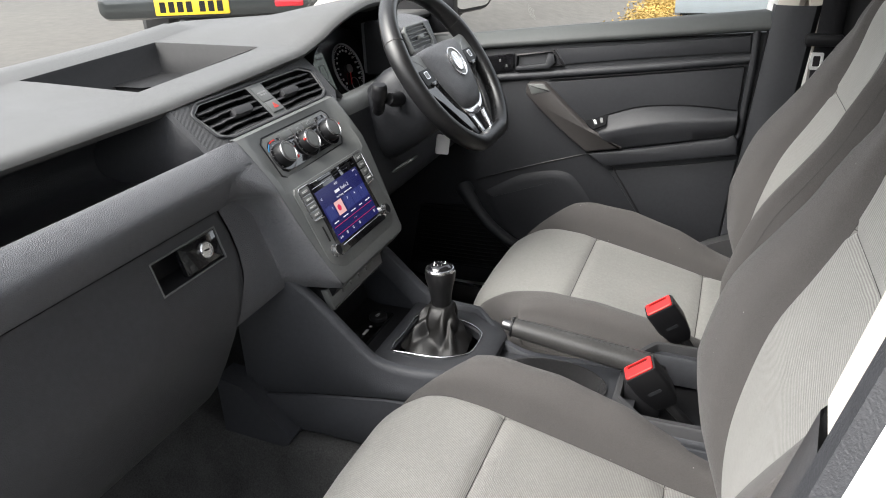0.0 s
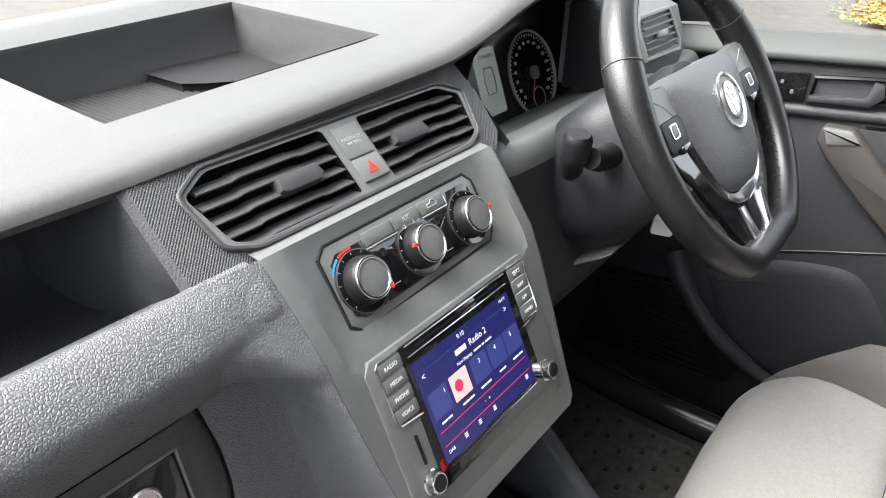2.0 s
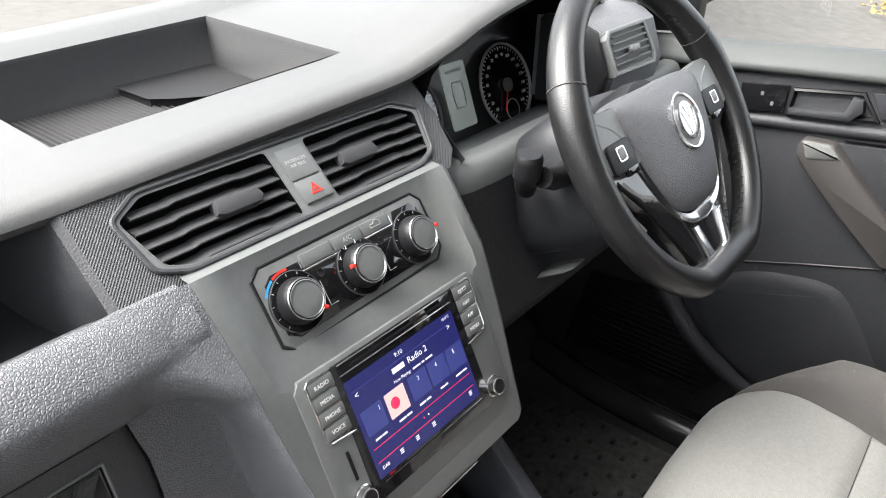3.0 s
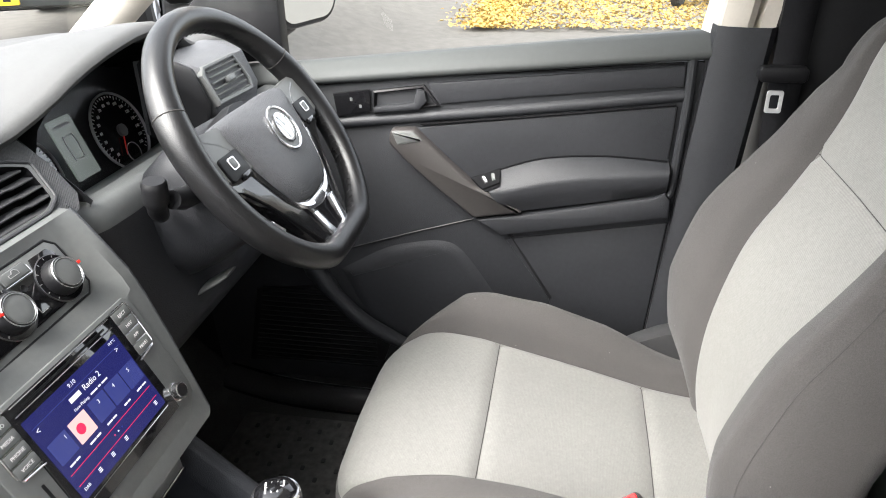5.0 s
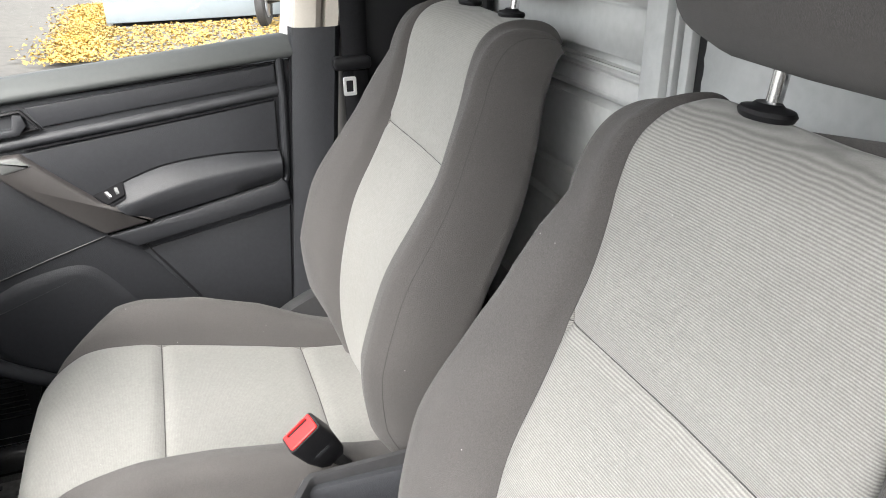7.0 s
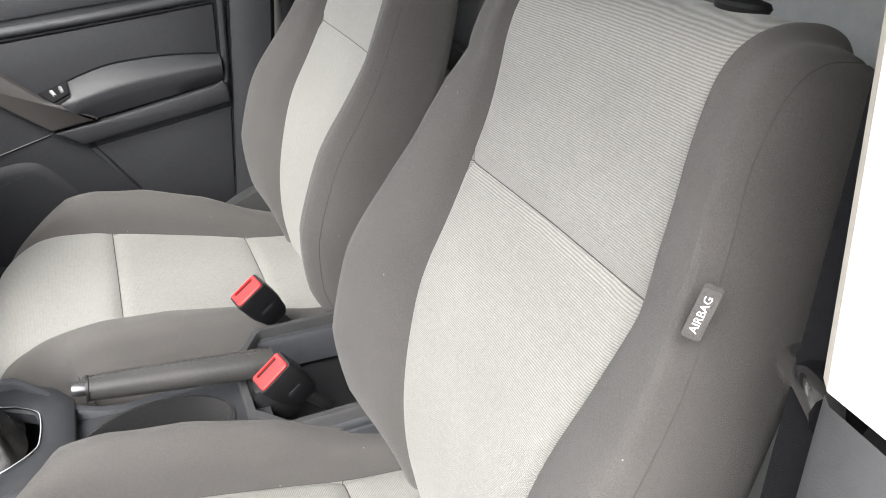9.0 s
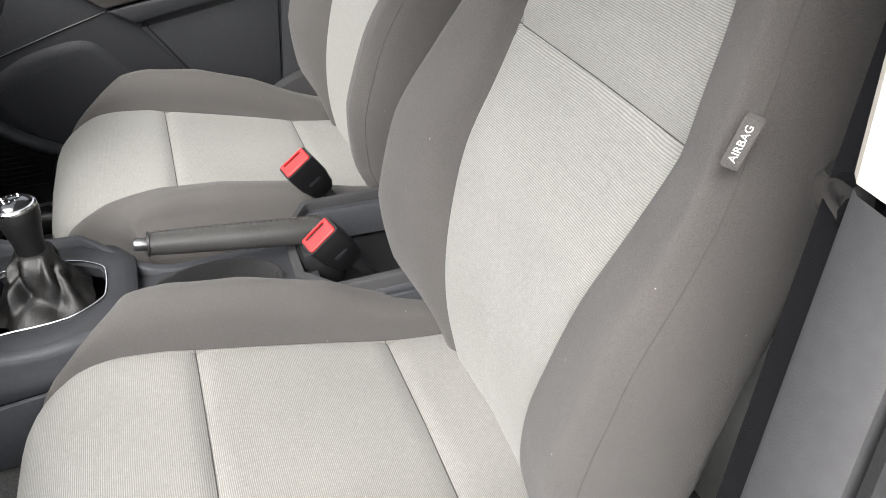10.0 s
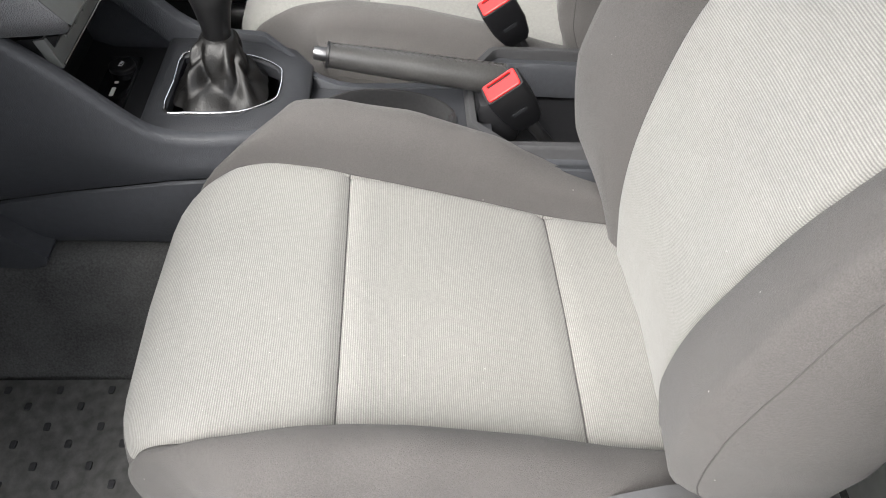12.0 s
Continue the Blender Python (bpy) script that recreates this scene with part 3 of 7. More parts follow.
# ---- seats ----
def seat(cx, dy, recline, name_label, cushion_cloth, back_cloth):
    """A cab seat: striped cloth inserts between dark bolsters; the same shape on both sides."""
    s = thing("seat_unit", (cx, 0.15 + dy, FLOOR), name_label, "car seat", group="cab seats")
    # cushion: the centre line from the front's foot over the nose to the back
    line = spline([(0.505, 0.235), (0.529, 0.30), (0.537, 0.345), (0.531, 0.394), (0.506, 0.430), (0.456, 0.449), (0.378, 0.449), (0.336, 0.442), (0.27, 0.428), (0.18, 0.407), (0.105, 0.388), (0.05, 0.379), (0.0, 0.374), (-0.06, 0.372)], 5)
    line = [(y + dy, z) for y, z in line]
    n = len(line)

    def half(y):
        return curve_at([(-0.1, 0.150), (0.09, 0.154), (0.33, 0.163), (0.42, 0.172), (0.48, 0.172), (0.53, 0.162)], y - dy)

    def cushion_row(i, us):
        y, z = line[i]
        a, b = line[max(i - 1, 0)], line[min(i + 1, n - 1)]
        d = np.array([b[0] - a[0], b[1] - a[1]])
        d /= np.hypot(*d)
        up = np.array([-d[1], d[0]]) * (-1)          # outwards from the cushion
        w = half(y)
        lift = curve_at([(-0.1, 0.012), (0.0, 0.020), (0.08, 0.036), (0.18, 0.058), (0.28, 0.064), (0.36, 0.048), (0.43, 0.024), (0.48, 0.002), (0.52, -0.018)], y - dy)
        if z < 0.40:
            lift = min(lift, -0.012 - 0.3 * (0.40 - z)) if y - dy > 0.3 else lift
        groove = 0.0
        for sy in (0.336, 0.104):
            groove += 0.0055 * math.exp(-((y - dy - sy) / 0.006) ** 2) if z > 0.37 else 0
        sect = spline([(0, 0.004), (0.5, 0.002), (0.93, 0.0), (1.0, -0.004), (1.08, 0.012 + lift * 0.45), (1.27, lift), (1.45, lift * 0.75 - 0.006), (1.58, -0.035), (1.62, -0.085), (1.60, -0.15)], 4)
        out = []
        full = 0.014 * math.exp(-((y - dy - 0.42) / 0.11) ** 2) if z > 0.40 else 0      # the driver-side edge is fuller
        flat = -0.017 * math.exp(-((y - dy - 0.30) / 0.15) ** 2) if cx > 0 and z > 0.38 else 0   # worn down where the driver climbs over
        for side in us:
            for e, h in (sect[::-1] if side < 0 else sect[1:]):
                x = side * (e * w if e <= 1 else w + (e - 1) * 0.152)
                g = groove if e < 1.0 else 0
                hh = h - g + ((full if side > 0 else flat) * min(1, (e - 1.0) / 0.2) if 1.0 < e < 1.5 else 0)
                yf = y
                y = yf - (4.2 * max(0, abs(x) - 0.10) ** 2) * min(1, max(0, (yf - dy - 0.40) / 0.10))
                if e > 1.5:
                    out.append((cx + x, y + up[0] * hh * 0.25, z + hh))
                else:
                    out.append((cx + x, y + up[0] * hh, z + up[1] * hh))
                y = yf
        return out

    rows = [cushion_row(i, (-1, 1)) for i in range(n)]
    m = len(rows[0])
    mid = m // 2
    k_in = 4 * 3                          # columns on each side that belong to the insert
    i_nose = next(i for i in range(n) if line[i][1] > 0.385)
    i_a = next(i for i in range(n) if line[i][0] - dy < 0.337 and line[i][1] > 0.40)
    i_b = next(i for i in range(n) if line[i][0] - dy < 0.1055 and line[i][1] > 0.3)
    for nm, lo, hi in (("front_insert", i_nose, i_a), ("middle_insert", i_a, i_b), ("rear_insert", i_b, n - 1)):
        bm = bmn()
        grid(bm, [r[mid - k_in:mid + k_in + 1] for r in rows[lo:hi + 1]])
        part(nm, bm, cushion_cloth, s, "light grey ribbed cloth", sharp=80)
    bm = bmn()
    grid(bm, rows, skip=lambda i, j: i >= i_nose and mid - k_in <= j < mid + k_in)
    part("cushion_bolster", bm, CLOTH_DARK, s, "dark grey cloth", sharp=80)
    # seams
    for i in (i_a, i_b):
        bm = bmn()
        tube(bm, [(p[0], p[1], p[2] + 0.0008) for p in rows[i][mid - k_in:mid + k_in + 1]], 0.0007, 5)
        part("seam", bm, SEAM, s)
    for sd in (-1, 1):
        bm = bmn()
        tube(bm, [(r[mid + sd * k_in][0], r[mid + sd * k_in][1], r[mid + sd * k_in][2] + 0.0005) for r in rows[i_nose:]], 0.0006, 5)
        part("seam", bm, SEAM, s)
    for sd in (-1, 1):
        bm = bmn()
        tube(bm, [r[mid + sd * 29] for r in rows[3:]], 0.0006, 5)
        part("side_seam", bm, SEAM, s)
    # backrest: the centre line from the cushion up to the shoulder, and over
    back = spline([(0.020, 0.355), (0.030, 0.40), (0.038, 0.46), (0.036, 0.53), (0.023, 0.60), (0.002, 0.67), (-0.032, 0.735), (-0.060, 0.793), (-0.080, 0.86), (-0.092, 0.92), (-0.104, 0.953), (-0.124, 0.971), (-0.150, 0.978), (-0.178, 0.977), (-0.199, 0.967), (-0.211, 0.949)], 5)
    back = [(y + dy + recline * max(0, z - 0.42) / 0.37, z) for y, z in back]
    n = len(back)
    rows = []
    i_top = next(i for i in range(n) if back[i][1] > 0.90)
    ends = {}
    for i, (y, z) in enumerate(back):
        a, b = back[max(i - 1, 0)], back[min(i + 1, n - 1)]
        d = np.array([b[0] - a[0], b[1] - a[1]])
        d /= np.hypot(*d)
        out_n = np.array([d[1], -d[0]])
        over = max(0, i - i_top) / (n - 1 - i_top)            # 0 up to the shoulder, 1 where the top ends at the rear
        w = curve_at([(0.36, 0.104), (0.45, 0.110), (0.54, 0.120), (0.60, 0.128), (0.65, 0.134), (0.70, 0.139), (0.75, 0.142), (0.795, 0.146), (0.84, 0.138), (0.90, 0.133)], z) if over == 0 else curve_at([(0, 0.133), (0.3, 0.128), (0.55, 0.129), (0.8, 0.136), (1, 0.140)], over)
        lift = curve_at([(0.36, -0.010), (0.42, 0.010), (0.47, 0.032), (0.56, 0.051), (0.66, 0.050), (0.76, 0.040), (0.82, 0.034), (0.86, 0.026), (0.90, 0.014)], z) if over == 0 else 0.014 - 0.024 * min(1, over * 1.6)
        crest = curve_at([(0.36, 0.195), (0.45, 0.212), (0.55, 0.224), (0.65, 0.225), (0.75, 0.212), (0.82, 0.197), (0.86, 0.187), (0.90, 0.171)], z) if over == 0 else 0.171 - 0.014 * min(1, over * 2)
        edge = curve_at([(0.36, 0.225), (0.45, 0.247), (0.55, 0.261), (0.63, 0.259), (0.70, 0.248), (0.78, 0.228), (0.84, 0.210), (0.90, 0.193)], z) if over == 0 else 0.193 - 0.013 * over
        depth = curve_at([(0.36, -0.060), (0.43, -0.072), (0.6, -0.062), (0.72, -0.072), (0.90, -0.078)], z)
        if over == 0:
            end = (y + out_n[0] * depth, z + out_n[1] * depth)
            ends["shoulder"] = end
        else:
            e0 = ends["shoulder"]
            end = (e0[0] - 0.030 * over, e0[1] + 0.052 * math.sin(over * math.pi * 0.5))
        groove = 0.006 * math.exp(-((z - 0.793) / 0.007) ** 2)
        sect = spline([(0, -0.004), (0.5 * w, -0.002), (0.93 * w, 0.0), (w, -0.004), (w + 0.20 * (crest - w), 0.006 + lift * 0.34), (w + 0.60 * (crest - w), lift * 0.86), (crest, lift)], 4)
        row = [(x, y + out_n[0] * (h - (groove if x < w else 0)), z + out_n[1] * (h - (groove if x < w else 0)) * (1 if z < 0.9 else 0.9)) for x, h in sect]
        # the side runs in one rounded sweep from the crest's seam to the rear edge
        cx_, cy_, cz_ = row[-1]
        qy, qz = cy_ * 0.72 + end[0] * 0.28, cz_ * 0.72 + end[1] * 0.28
        for k in range(1, 13):
            t = k / 12
            f, g, h = (1 - t) ** 2, 2 * t * (1 - t), t * t
            row.append((cx_ * f + edge * g + edge * h, cy_ * f + qy * g + end[0] * h, cz_ * f + qz * g + end[1] * h))
        # a shallow furrow along the seam
        j = len(sect) + 2
        row[j] = (row[j][0], row[j][1] - out_n[0] * 0.0016, row[j][2] - out_n[1] * 0.0016)
        rows.append([(cx - x, y_, z_) for x, y_, z_ in row[::-1]] + [(cx + x, y_, z_) for x, y_, z_ in row[1:]])
    m = len(rows[0])
    mid = m // 2
    k_seam = 27
    i_s = next(i for i in range(n) if back[i][1] > 0.792)
    i_t = n - 3
    for nm, lo, hi in (("lower_back_insert", 0, i_s), ("upper_back_insert", i_s, i_t)):
        bm = bmn()
        grid(bm, [r[mid - k_in:mid + k_in + 1] for r in rows[lo:hi + 1]])
        part(nm, bm, back_cloth, s, "light grey ribbed cloth", sharp=80)
    bolster_bm = bmn()
    grid(bolster_bm, rows, skip=lambda i, j: i < i_t and mid - k_in <= j < mid + k_in)
    bm = bmn()
    tube(bm, rows[i_s][mid - k_in:mid + k_in + 1], 0.0007, 5)
    part("seam", bm, SEAM, s)
    for sd in (-1, 1):
        bm = bmn()
        tube(bm, [r[mid + sd * k_in] for r in rows[:i_t]], 0.0006, 5)
        part("seam", bm, SEAM, s)
        bm = bmn()
        tube(bm, [r[mid + sd * k_seam] for r in rows[4:-3]], 0.0007, 5)
        part("side_seam", bm, SEAM, s)
    # side panels and back shell
    rear = [(-0.05, 0.34), (-0.06, 0.48), (-0.07, 0.62), (-0.10, 0.78), (-0.15, 0.90), (-0.19, 0.935), (-0.213, 0.950)]
    shell = []
    for i in range(n):
        k = i / (n - 1)
        z = back[i][1]
        yr = curve_at([(z_, y_) for y_, z_ in rear], z) + dy + recline * max(0, z - 0.42) / 0.37
        left, right = rows[i][0], rows[i][-1]
        yr = min(yr, left[1] - 0.006)
        if i > i_top:
            yr = left[1] - 0.006
        za, zb = left[2] - 0.002, left[2] * 0.5 + z * 0.5 - 0.004
        ym = lambda k: left[1] * (1 - k) + yr * k
        half = [(0.006, ym(0.4), za), (0.02, ym(0.75), za), (0.05, yr - 0.004, zb)]
        shell.append([left] + [(left[0] + a, b, c) for a, b, c in half] + [(cx, yr - 0.012, z - 0.004)] + [(right[0] - a, b, c) for a, b, c in reversed(half)] + [right])
    grid(bolster_bm, shell)
    part("back_bolster", bolster_bm, CLOTH_DARK, s, "dark grey cloth", sharp=80)
    # head restraint on two steel posts
    py = dy + recline * 1.46 - 0.172
    hy = py + 0.195
    hb = spline([(-0.272, 1.03), (-0.24, 1.008), (-0.19, 1.010), (-0.160, 1.035), (-0.152, 1.08), (-0.162, 1.14), (-0.19, 1.18), (-0.23, 1.19), (-0.262, 1.17), (-0.276, 1.10), (-0.272, 1.03)], 3)
    bm = bmn()
    rings = []
    for x, k in ((-0.142, 0.30), (-0.138, 0.62), (-0.122, 0.86), (-0.09, 0.97), (-0.03, 1.0), (0.03, 1.0), (0.09, 0.97), (0.122, 0.86), (0.138, 0.62), (0.142, 0.30)):
        rings.append([(cx + x * 1.24, -0.222 + (y + 0.222) * k + hy, 1.09 + (z - 1.09) * k) for y, z in hb[:-1]])
    loft(bm, rings)
    part("head_restraint", bm, CLOTH_DARK, s, sharp=80)
    for x in (-0.072, 0.072):
        bm = bmn()
        rod(bm, (cx + x, py, 0.95), (cx + x, py - 0.012, 1.05), 0.0058, 12)
        part("post", bm, STEEL, s, "polished steel post")
        bm = bmn()
        turned(bm, pose(cx + x, py, 0.980, 4, 0, 0) @ Matrix.Diagonal((1.35, 1, 1, 1)), [(0.016, -0.004), (0.0175, 0.0), (0.0160, 0.0028), (0.010, 0.0045), (0.0078, 0.0070)], 24)
        part("post_guide", bm, BLACK, s, "black plastic guide")
    # woven side tag
    if cx < 0:
        T = Matrix.Translation((-0.5292, -0.0175, 0.8440)) @ Matrix(((-0.80, 0.10, -0.59, 0), (-0.58, -0.20, 0.79, 0), (0.05, 0.975, 0.13, 0), (0, 0, 0, 1))) @ pose(0, 0, 0, 0, 0, -9)
        bm = bmn()
        slab(bm, rounded(0.0120, 0.033, 0.002, 2), T, -0.006, 0.0015, 0.0006)
        tag = part("airbag_tag", bm, CLOTH_DARK, s, "dark woven tag lettered AIRBAG")
        letters("lettering", "AIRBAG", 0.0070, T @ pose(0, 0, 0.0018, 0, 0, 90), WHITE_MARK, tag)
    return s


def seat_base(cx, dy, parent, outer):
    """Frame, rails, side cover and recliner wheel below the cloth; outer is the door's side."""
    for x in (-0.17, 0.17):
        bm = bmn()
        box(bm, cx + x - 0.02, cx + x + 0.02, -0.12 + dy, 0.42 + dy, FLOOR + 0.002, FLOOR + 0.04, 0.004)
        part("rail", bm, BLACK, parent)
    bm = bmn()
    box(bm, cx - 0.215, cx + 0.215, -0.10 + dy, 0.43 + dy, FLOOR + 0.04, 0.325, 0.02)
    part("frame", bm, BLACK, parent)
    xo = cx + outer * 0.247
    M = Matrix(((0, 0, outer, xo), (1, 0, 0, dy), (0, 1, 0, 0), (0, 0, 0, 1)))
    poly = soften([(-0.09, 0.24), (0.10, 0.25), (0.33, 0.27), (0.35, 0.296), (0.226, 0.362), (0.154, 0.398), (0.109, 0.428), (0.066, 0.448), (0.0, 0.452), (-0.09, 0.43)], 0.012, 3)
    if outer < 0:
        M = Matrix(((0, 0, -1, xo), (1, 0, 0, dy), (0, 1, 0, 0), (0, 0, 0, 1)))
    bm = bmn()
    slab(bm, poly, M, -0.03, 0.010, 0.007)
    part("side_cover", bm, COVER, parent, "satin dark grey side cover")
    # black sheet that puts the side face's shade below the lit rim into colour
    bm = bmn()
    slab(bm, shrink(poly, 0.014), M, 0.0, 0.0125, 0.002)
    part("cover_shade", bm, BLACK, parent, "black sheet for the shaded side face")
    bm = bmn()
    hub = M @ pose(-0.012, 0.432, 0.012)
    ring = []
    for h, sc in ((0, 0.9), (0.006, 1.0), (0.024, 1.0), (0.030, 0.9)):
        ring.append([hub @ Vector(((0.036 + 0.0032 * math.cos(9 * a)) * sc * math.cos(a), (0.036 + 0.0032 * math.cos(9 * a)) * sc * math.sin(a), h)) for a in np.linspace(0, 2 * math.pi, 73)[:-1]])
    loft(bm, ring)
    wheel = part("recliner_wheel", bm, GLOSS, parent, "black plastic adjusting wheel")
    bm = bmn()
    turned(bm, hub, [(0.024, 0.029), (0.0235, 0.0315), (0.018, 0.0325), (0.002, 0.0325)], 28)
    part("hub_cap", bm, BLACK, wheel)


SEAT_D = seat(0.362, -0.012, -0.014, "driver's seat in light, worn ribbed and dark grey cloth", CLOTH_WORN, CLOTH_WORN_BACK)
SEAT_P = seat(-0.308, 0.0, 0.012, "passenger seat in light ribbed and dark grey cloth", CLOTH_LIGHT, CLOTH_BACK)
seat_base(0.362, -0.012, SEAT_D, 1)
seat_base(-0.308, 0.0, SEAT_P, -1)

# ---- dashboard ----
DASHBOARD = thing("dashboard", (0, 0.9, 0.55), "dark grey grained van dashboard with open shelves", "dashboard")


def lip_z(x):
    """Height of the top pad's front edge; it rises over the instruments."""
    return curve_at([(-0.8, 0.882), (-0.19, 0.885), (-0.06, 0.891), (0.08, 0.897), (0.15, 0.900), (0.175, 0.904), (0.226, 0.917), (0.286, 0.938), (0.35, 0.952), (0.42, 0.958), (0.47, 0.957), (0.51, 0.948), (0.545, 0.925), (0.57, 0.908), (0.62, 0.905), (0.80, 0.895)], x)


def lip_y(x):
    return curve_at([(-0.8, 0.83), (-0.5, 0.812), (-0.19, 0.806), (0.15, 0.800), (0.35, 0.79), (0.5, 0.80), (0.57, 0.80), (0.80, 0.80)], x)


def top_z(x, y):
    """Height of the top pad."""
    base = curve_at([(-0.8, 0.872), (-0.2, 0.876), (0.0, 0.888), (0.16, 0.900), (0.3, 0.905), (0.8, 0.90)], x)
    k = min(1, max(0, (y - lip_y(x)) / 0.36))
    k = k * k * (3 - 2 * k)
    far = base + curve_at([(-0.8, 0.0), (-0.15, 0.016), (0.15, 0.004), (0.35, 0.012), (0.8, -0.02)], x)
    return lip_z(x) * (1 - k) + far * k


def top_pad():
    xs = sorted(set([round(float(v), 4) for v in np.linspace(-0.78, 0.76, 45)] + [-0.150, 0.160, -0.156, 0.166]))
    x_lo, x_hi, y_lo, y_hi = -0.150, 0.160, 0.893, 1.128
    rows = []
    params = [("u", 0.050, -0.030), ("u", 0.022, -0.023), ("u", 0.005, -0.017), ("u", 0.0, -0.010), ("u", 0.003, -0.004), ("u", 0.013, 0.0)]
    ys = [0.84, 0.87, 0.887, 0.893, 0.93, 0.97, 1.01, 1.05, 1.09, 1.128, 1.134, 1.16, 1.2, 1.235]
    for _, dy, dz in params:
        rows.append([(x, lip_y(x) + dy, lip_z(x) + dz) for x in xs])
    for y in ys:
        row = []
        for x in xs:
            yy = y if y < 1.13 else 1.13 + (y - 1.13) * (1 - 0.55 * (x / 0.78) ** 2)
            yy = max(yy, lip_y(x) + 0.016 + (y - 0.84) * 0.2)
            z = top_z(x, yy)
            if y > 1.13:
                z += 0.012 * math.sin((y - 1.13) / 0.105 * math.pi) if x < 0.3 else 0
            row.append((x, yy, z))
        rows.append(row)
    base = len(params)
    i0, i1 = base + ys.index(0.893), base + ys.index(1.128)
    j0, j1 = xs.index(-0.150), xs.index(0.160)
    bm = bmn()
    grid(bm, rows, skip=lambda i, j: i0 <= i < i1 and j0 <= j < j1)
    part("top_pad", bm, DASH_TOP, DASHBOARD, "pale-lit grained top pad", sharp=60)
    # storage tray sunk into the pad
    bm = bmn()
    rim = [(x_lo, y_lo), (x_hi, y_lo), (x_hi, y_hi), (x_lo, y_hi)]
    floor_z = 0.838
    inner = [(x_lo + 0.006, y_lo + 0.006), (x_hi - 0.03, y_lo + 0.01), (x_hi - 0.008, y_hi - 0.012), (x_lo + 0.006, y_hi - 0.012)]
    ring0 = [(x, y, top_z(x, y)) for x, y in rim]
    ring1 = [(x, y, top_z(x, y) - 0.004) for x, y in shrink(rim, 0.003)]
    ring2 = [(x, y, floor_z + 0.004) for x, y in inner]
    ring3 = [(x, y, floor_z) for x, y in shrink(inner, 0.006)]
    grid(bm, [ring0, ring1, ring2, ring3], closed=True)
    part("tray_wall", bm, TRAY_WALL, DASHBOARD, "dark tray walls", sharp=50)
    bm = bmn()
    poly = shrink(inner, 0.005)
    slab(bm, poly, Matrix.Identity(4), floor_z - 0.004, floor_z + 0.001)
    x_a, x_b = poly[0][0] + 0.004, poly[2][0] - 0.003
    y_a, y_b = poly[0][1] + 0.004, poly[2][1] - 0.003
    ridge = []
    for i in range(int((x_b - x_a) / 0.0062)):
        x = x_a + i * 0.0062
        ridge += [(x, floor_z + 0.0009), (x + 0.0012, floor_z + 0.0034), (x + 0.0028, floor_z + 0.0034), (x + 0.0040, floor_z + 0.0009)]
    end = poly[1][0]
    grid(bm, [[(x, y_a + max(0, x - end) * 4.0, z), (x, y_b, z)] for x, z in ridge if x < poly[2][0] - 0.004])
    part("tray_mat", bm, TRAY, DASHBOARD, "ribbed rubber tray mat")
    bm = bmn()
    slab(bm, [(0.024, 1.112), (0.026, 1.052), (0.044, 1.034), (0.120, 0.985), (0.136, 0.985), (0.146, 1.112)][::-1], Matrix.Identity(4), floor_z, floor_z + 0.012, 0.004)
    part("tray_step", bm, TRAY_WALL, DASHBOARD)


def lid_edge(z):
    """Where the glovebox lid ends towards the centre panel."""
    return curve_at([(0.45, -0.285), (0.52, -0.285), (0.56, -0.268), (0.59, -0.250), (0.62, -0.230), (0.65, -0.213), (0.68, -0.206), (0.71, -0.206), (0.745, -0.212)], z)


